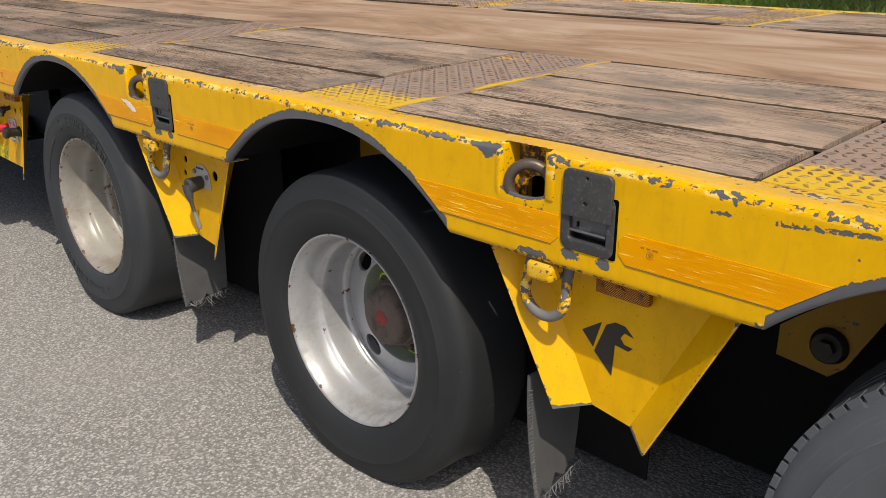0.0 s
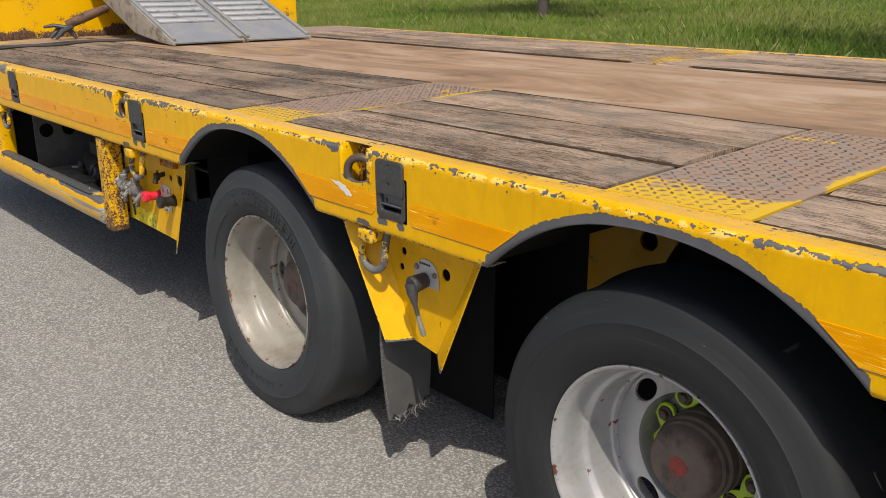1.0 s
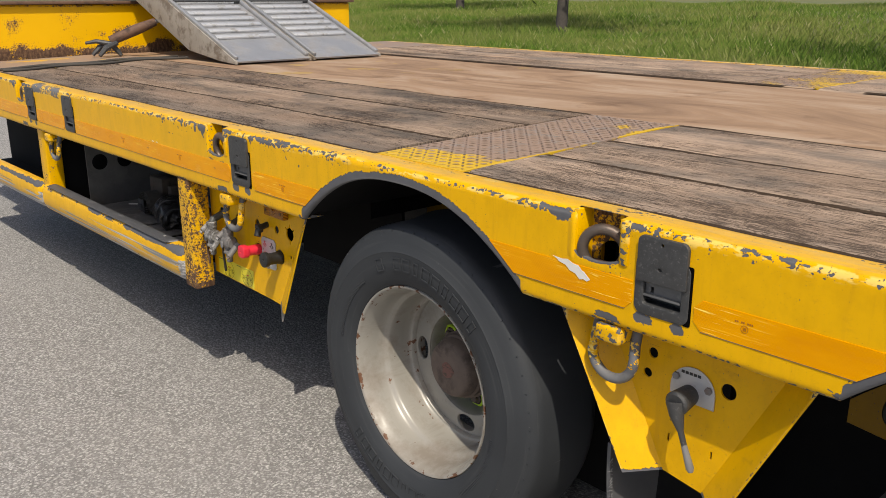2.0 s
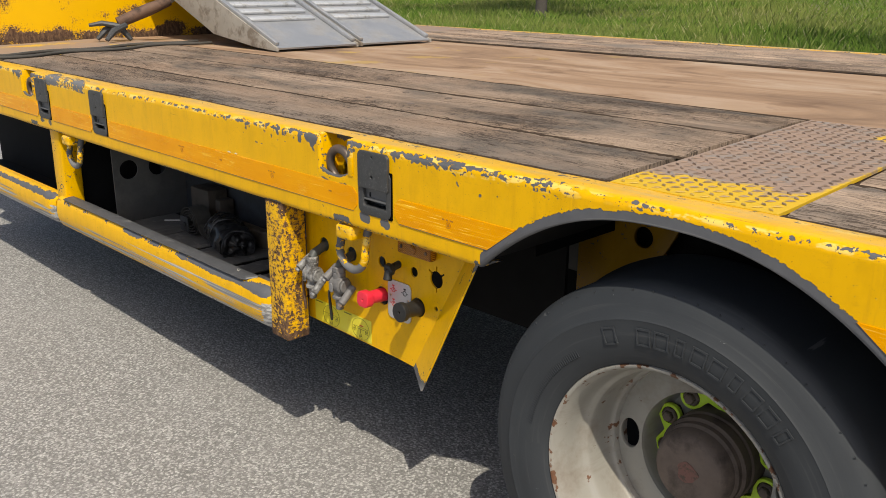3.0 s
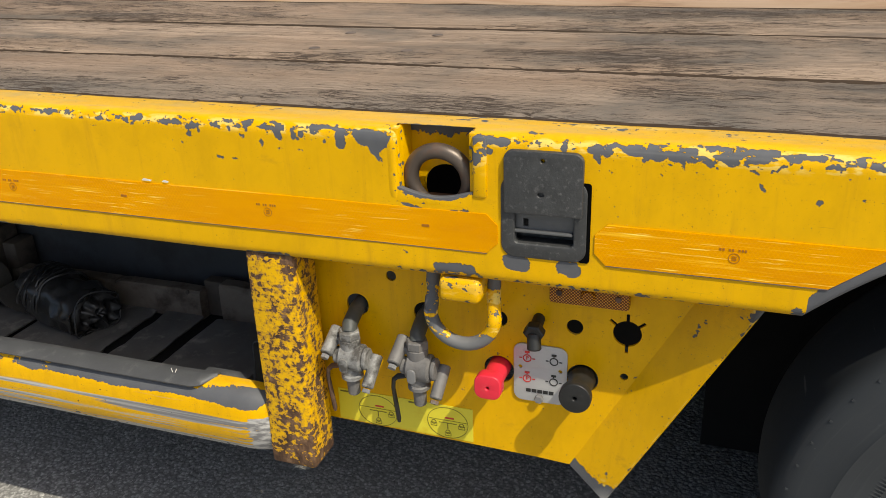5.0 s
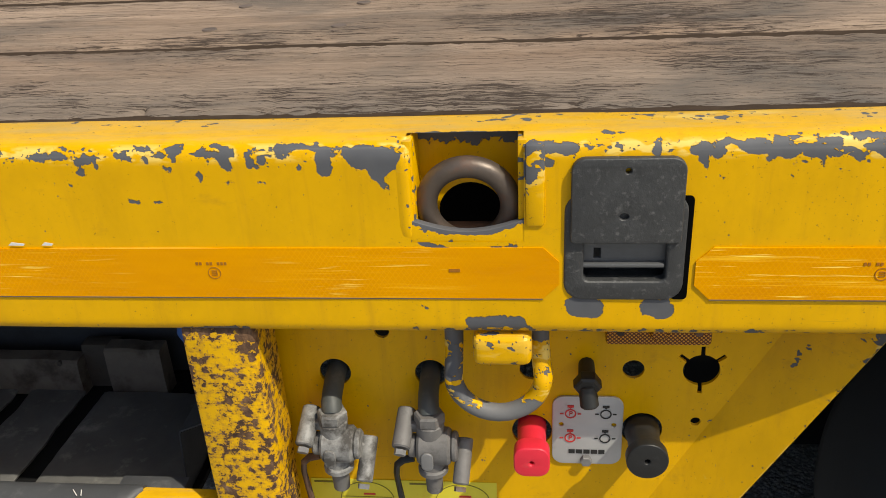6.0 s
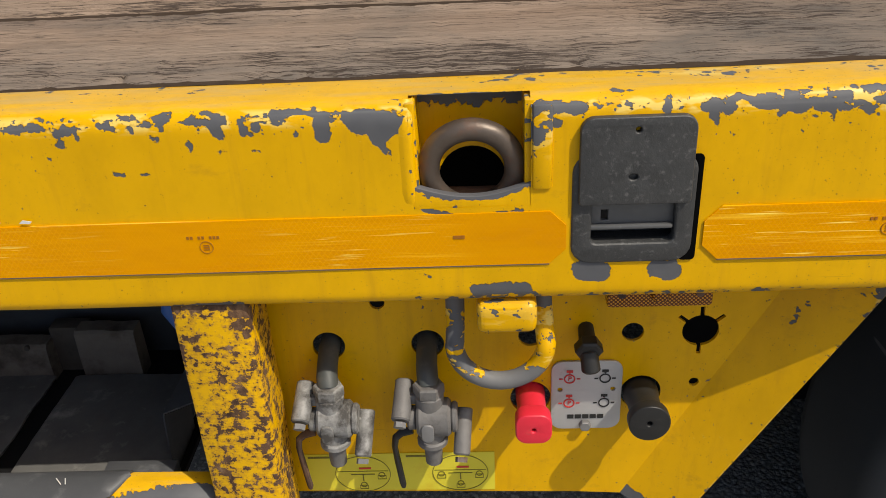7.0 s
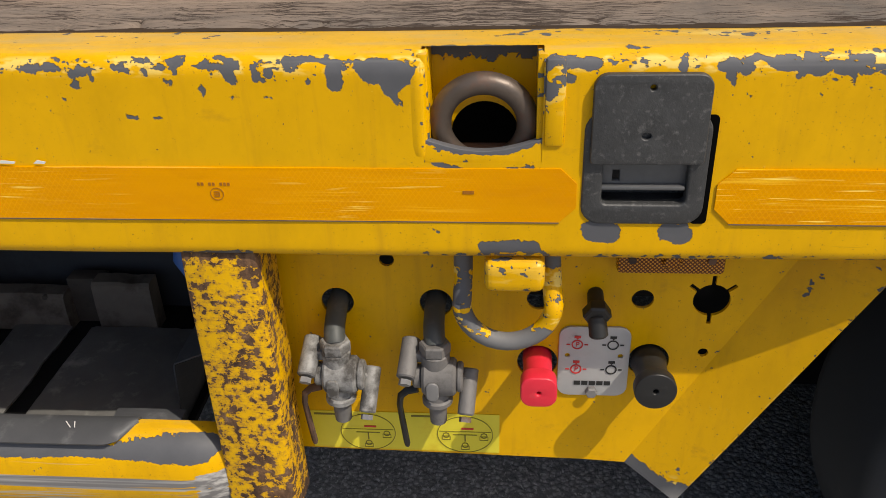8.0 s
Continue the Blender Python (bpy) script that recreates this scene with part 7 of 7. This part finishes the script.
# ---- loading ramps lying against the gooseneck ----
def loading_ramp(y0, y1, label):
    toe, head, slope = -1.79, -3.35, 0.393
    ob = thing("loading_ramp", toe, (y0 + y1) / 2, 0.926, label, "ramp", "loading ramps")

    def top(x):
        return 0.940 + (toe - x) * slope

    me = plate([[(toe, 0.927), (toe, 0.940), (head, top(head)), (head, top(head) - 0.15), (toe - 0.50, 0.975), (toe - 0.16, 0.935)]], 0.012, 0.001)
    for y in (y0 + 0.006, y1 - 0.006):
        m2 = me.copy()
        m2.transform(upright(y))
        part("side_cheek", finish(m2, CHEEK, 24), CHEEK, ob)
    bm = bmesh.new()
    box(bm, 0, math.hypot(toe - head, top(head) - 0.94), y0 + 0.012, y1 - 0.012, -0.008, 0.0, 0.0, Matrix.Translation((toe, 0, 0.939)) @ Matrix.Rotation(math.atan(slope), 4, "Y") @ Matrix.Rotation(radians(180), 4, "Z") @ Matrix.Translation((0, -(y0 + y1), 0)))
    part("tread_plate", bm, ALLOY, ob)
    m = Matrix.Translation((toe, 0, 0.940)) @ Matrix.Rotation(math.atan(slope), 4, "Y")
    n = 0
    u = 0.26
    while u < 1.60:
        bm = bmesh.new()
        box(bm, -u - 0.036, -u, y0 + 0.035, y1 - 0.06, -0.001, 0.012, 0.004, m)
        part("tread_rib", bm, ALLOY_PALE, ob)
        u += 0.078
    for y in (y0 + 0.016, y1 - 0.016):
        bm = bmesh.new()
        box(bm, -1.66, -0.02, y - 0.010, y + 0.010, 0.0, 0.016, 0.003, m)
        part("edge_bar", bm, ALLOY, ob)
    bm = bmesh.new()
    box(bm, -0.76, -0.73, y0 + 0.02, y1 - 0.02, 0.002, 0.018, 0.002, m)
    part("hinge_strip", bm, STEEL_DARK, ob)


loading_ramp(0.985, 1.43, "grey aluminium ribbed loading ramp resting on the deck")
loading_ramp(1.445, 1.89, "grey aluminium ribbed loading ramp resting on the deck")


def load_binder():
    ob = thing("load_binder", -2.75, 0.72, 0.925, "greasy lever load binder hooked to a deck ring by the ramp", "load binder")
    bm = bmesh.new()
    tube(bm, [(-2.78, 0.76, 1.01), (-2.74, 0.90, 1.07), (-2.71, 1.00, 1.11)], [0.026, 0.030, 0.022], 12)
    part("barrel", bm, RUST, ob)
    bm = bmesh.new()
    tube(bm, [(-2.71, 1.00, 1.11), (-2.69, 1.05, 1.14), (-2.68, 1.10, 1.17)], [0.014, 0.012, 0.012], 10)
    part("end_rod", bm, ALLOY, ob)
    bm = bmesh.new()
    for dx in (-0.03, 0.03):
        tube(bm, [(-2.77 + dx, 0.78, 1.00), (-2.77 + dx * 1.5, 0.71, 0.975), (-2.77 + dx * 1.7, 0.67, 0.935)], [0.014, 0.017, 0.010], 8)
    tube(bm, [(-2.76, 0.76, 0.99), (-2.75, 0.79, 0.95), (-2.74, 0.80, 0.932)], [0.016, 0.014, 0.010], 8)
    tube(bm, [(-2.76, 0.76, 0.995), (-2.80, 0.69, 1.01), (-2.83, 0.64, 1.00)], [0.014, 0.012, 0.008], 8)
    part("claw", bm, STEEL_DARK, ob)


load_binder()


def lashing_rope():
    ob = thing("lashing_rope", -2.36, 0.5, 0.925, "dark lashing rope lying across the deck boards", "rope")
    bm = bmesh.new()
    for k, x in enumerate((-2.37, -2.47)):
        pts = [(x + 0.03 * math.sin(i * 0.5 + k), 0.075 + 0.93 * i / 30, deck_z(0.075 + 0.93 * i / 30) + 0.007) for i in range(31)]
        tube(bm, pts, 0.007, 6)
    part("rope", bm, ROPE_DARK, ob, smooth=80)


lashing_rope()


# ---- verge: grass and trees ----
def grass():
    rng = np.random.default_rng(4)
    n = 400000
    d = 9.5 + 50 * rng.random(n) ** 1.9
    x = -4 + (rng.random(n) - 0.5) * (26 + 1.9 * d) - 0.45 * (d - 9)
    h = (0.12 + 0.17 * rng.random(n)) * (1 + 0.25 * np.sin(x * 0.9 + d * 0.5))
    a = rng.random(n) * 6.283
    w = 0.0015 + 0.00022 * d * rng.random(n)
    lean = 0.18 * rng.random(n)
    b = rng.random(n) * 6.283
    z0 = np.array([bank(float(p), float(q)) for p, q in zip(x, d)]) - 0.07
    v = np.empty((n, 4, 3))
    for k, (s, t, f) in enumerate(((-1, 0, 0), (1, 0, 0), (0.55, 0.6, 0.35), (0, 1, 1))):
        v[:, k, 0] = x + s * w * np.cos(a) + f * lean * np.cos(b)
        v[:, k, 1] = d + s * w * np.sin(a) + f * lean * np.sin(b)
        v[:, k, 2] = z0 + t * h
    me = bpy.data.meshes.new("grass")
    f = np.arange(n * 4).reshape(n, 4)
    me.from_pydata(v.reshape(-1, 3).tolist(), [], f.tolist())
    me.materials.append(GRASS)
    return tagged(new("grass", me), "tall sunlit meadow grass with pale seed heads", "grass", "", "stuff")


grass()


def tree(x, y, r, height, seed):
    rng = random.Random(seed)
    z = bank(x, y) - 0.1
    ob = thing("tree", x, y, z, "dark-barked roadside tree standing in tall grass", "tree", "roadside trees")
    bm = bmesh.new()
    tube(bm, [(x, y, z), (x + 0.02, y, z + 0.25), (x + 0.05, y + 0.05, z + height * 0.3), (x - 0.1, y, z + height * 0.6), (x, y, z + height * 0.9)], [r * 1.5, r * 1.1, r * 0.9, r * 0.55, r * 0.15], 14)
    for i in range(9):
        a, s = rng.random() * 6.28, z + height * rng.uniform(0.32, 0.75)
        l = height * rng.uniform(0.18, 0.32)
        tube(bm, [(x, y, s), (x + 0.5 * l * math.cos(a), y + 0.5 * l * math.sin(a), s + 0.3 * l), (x + l * math.cos(a), y + l * math.sin(a), s + 0.45 * l)], [r * 0.4, r * 0.25, r * 0.06], 7)
    part("trunk", bm, BARK, ob, smooth=80)
    verts, faces = [], []
    clumps = [(x + rng.gauss(0, height * 0.17), y + rng.gauss(0, height * 0.17), z + height * rng.uniform(0.27, 0.95), height * rng.uniform(0.06, 0.12)) for _ in range(85)]
    for cx, cy, cz, cr in clumps:
        for _ in range(110):
            p = Vector((rng.gauss(0, 1), rng.gauss(0, 1), rng.gauss(0, 0.8))) * cr * 0.6
            q = Vector((rng.gauss(0, 1), rng.gauss(0, 1), rng.gauss(0, 1))).normalized()
            u = q.orthogonal().normalized() * 0.11
            w = q.cross(u).normalized() * 0.05
            c = Vector((cx, cy, cz)) + p
            s = len(verts)
            verts += [tuple(c - u), tuple(c + w), tuple(c + u), tuple(c - w)]
            faces.append((s, s + 1, s + 2, s + 3))
    me = bpy.data.meshes.new("crown")
    me.from_pydata(verts, [], faces)
    finish(me, LEAF, 24)
    tagged(part("crown", me, LEAF, ob), kind="stuff")


tree(-13.3, 16.9, 0.14, 8.5, 1)
# unseen tree, added where its crown shades the grass on the right
tree(0.8, 13.0, 0.16, 9.0, 2)
tree(-27.0, 26.0, 0.17, 9.0, 4)
tree(-8.0, 34.0, 0.18, 9.5, 3)
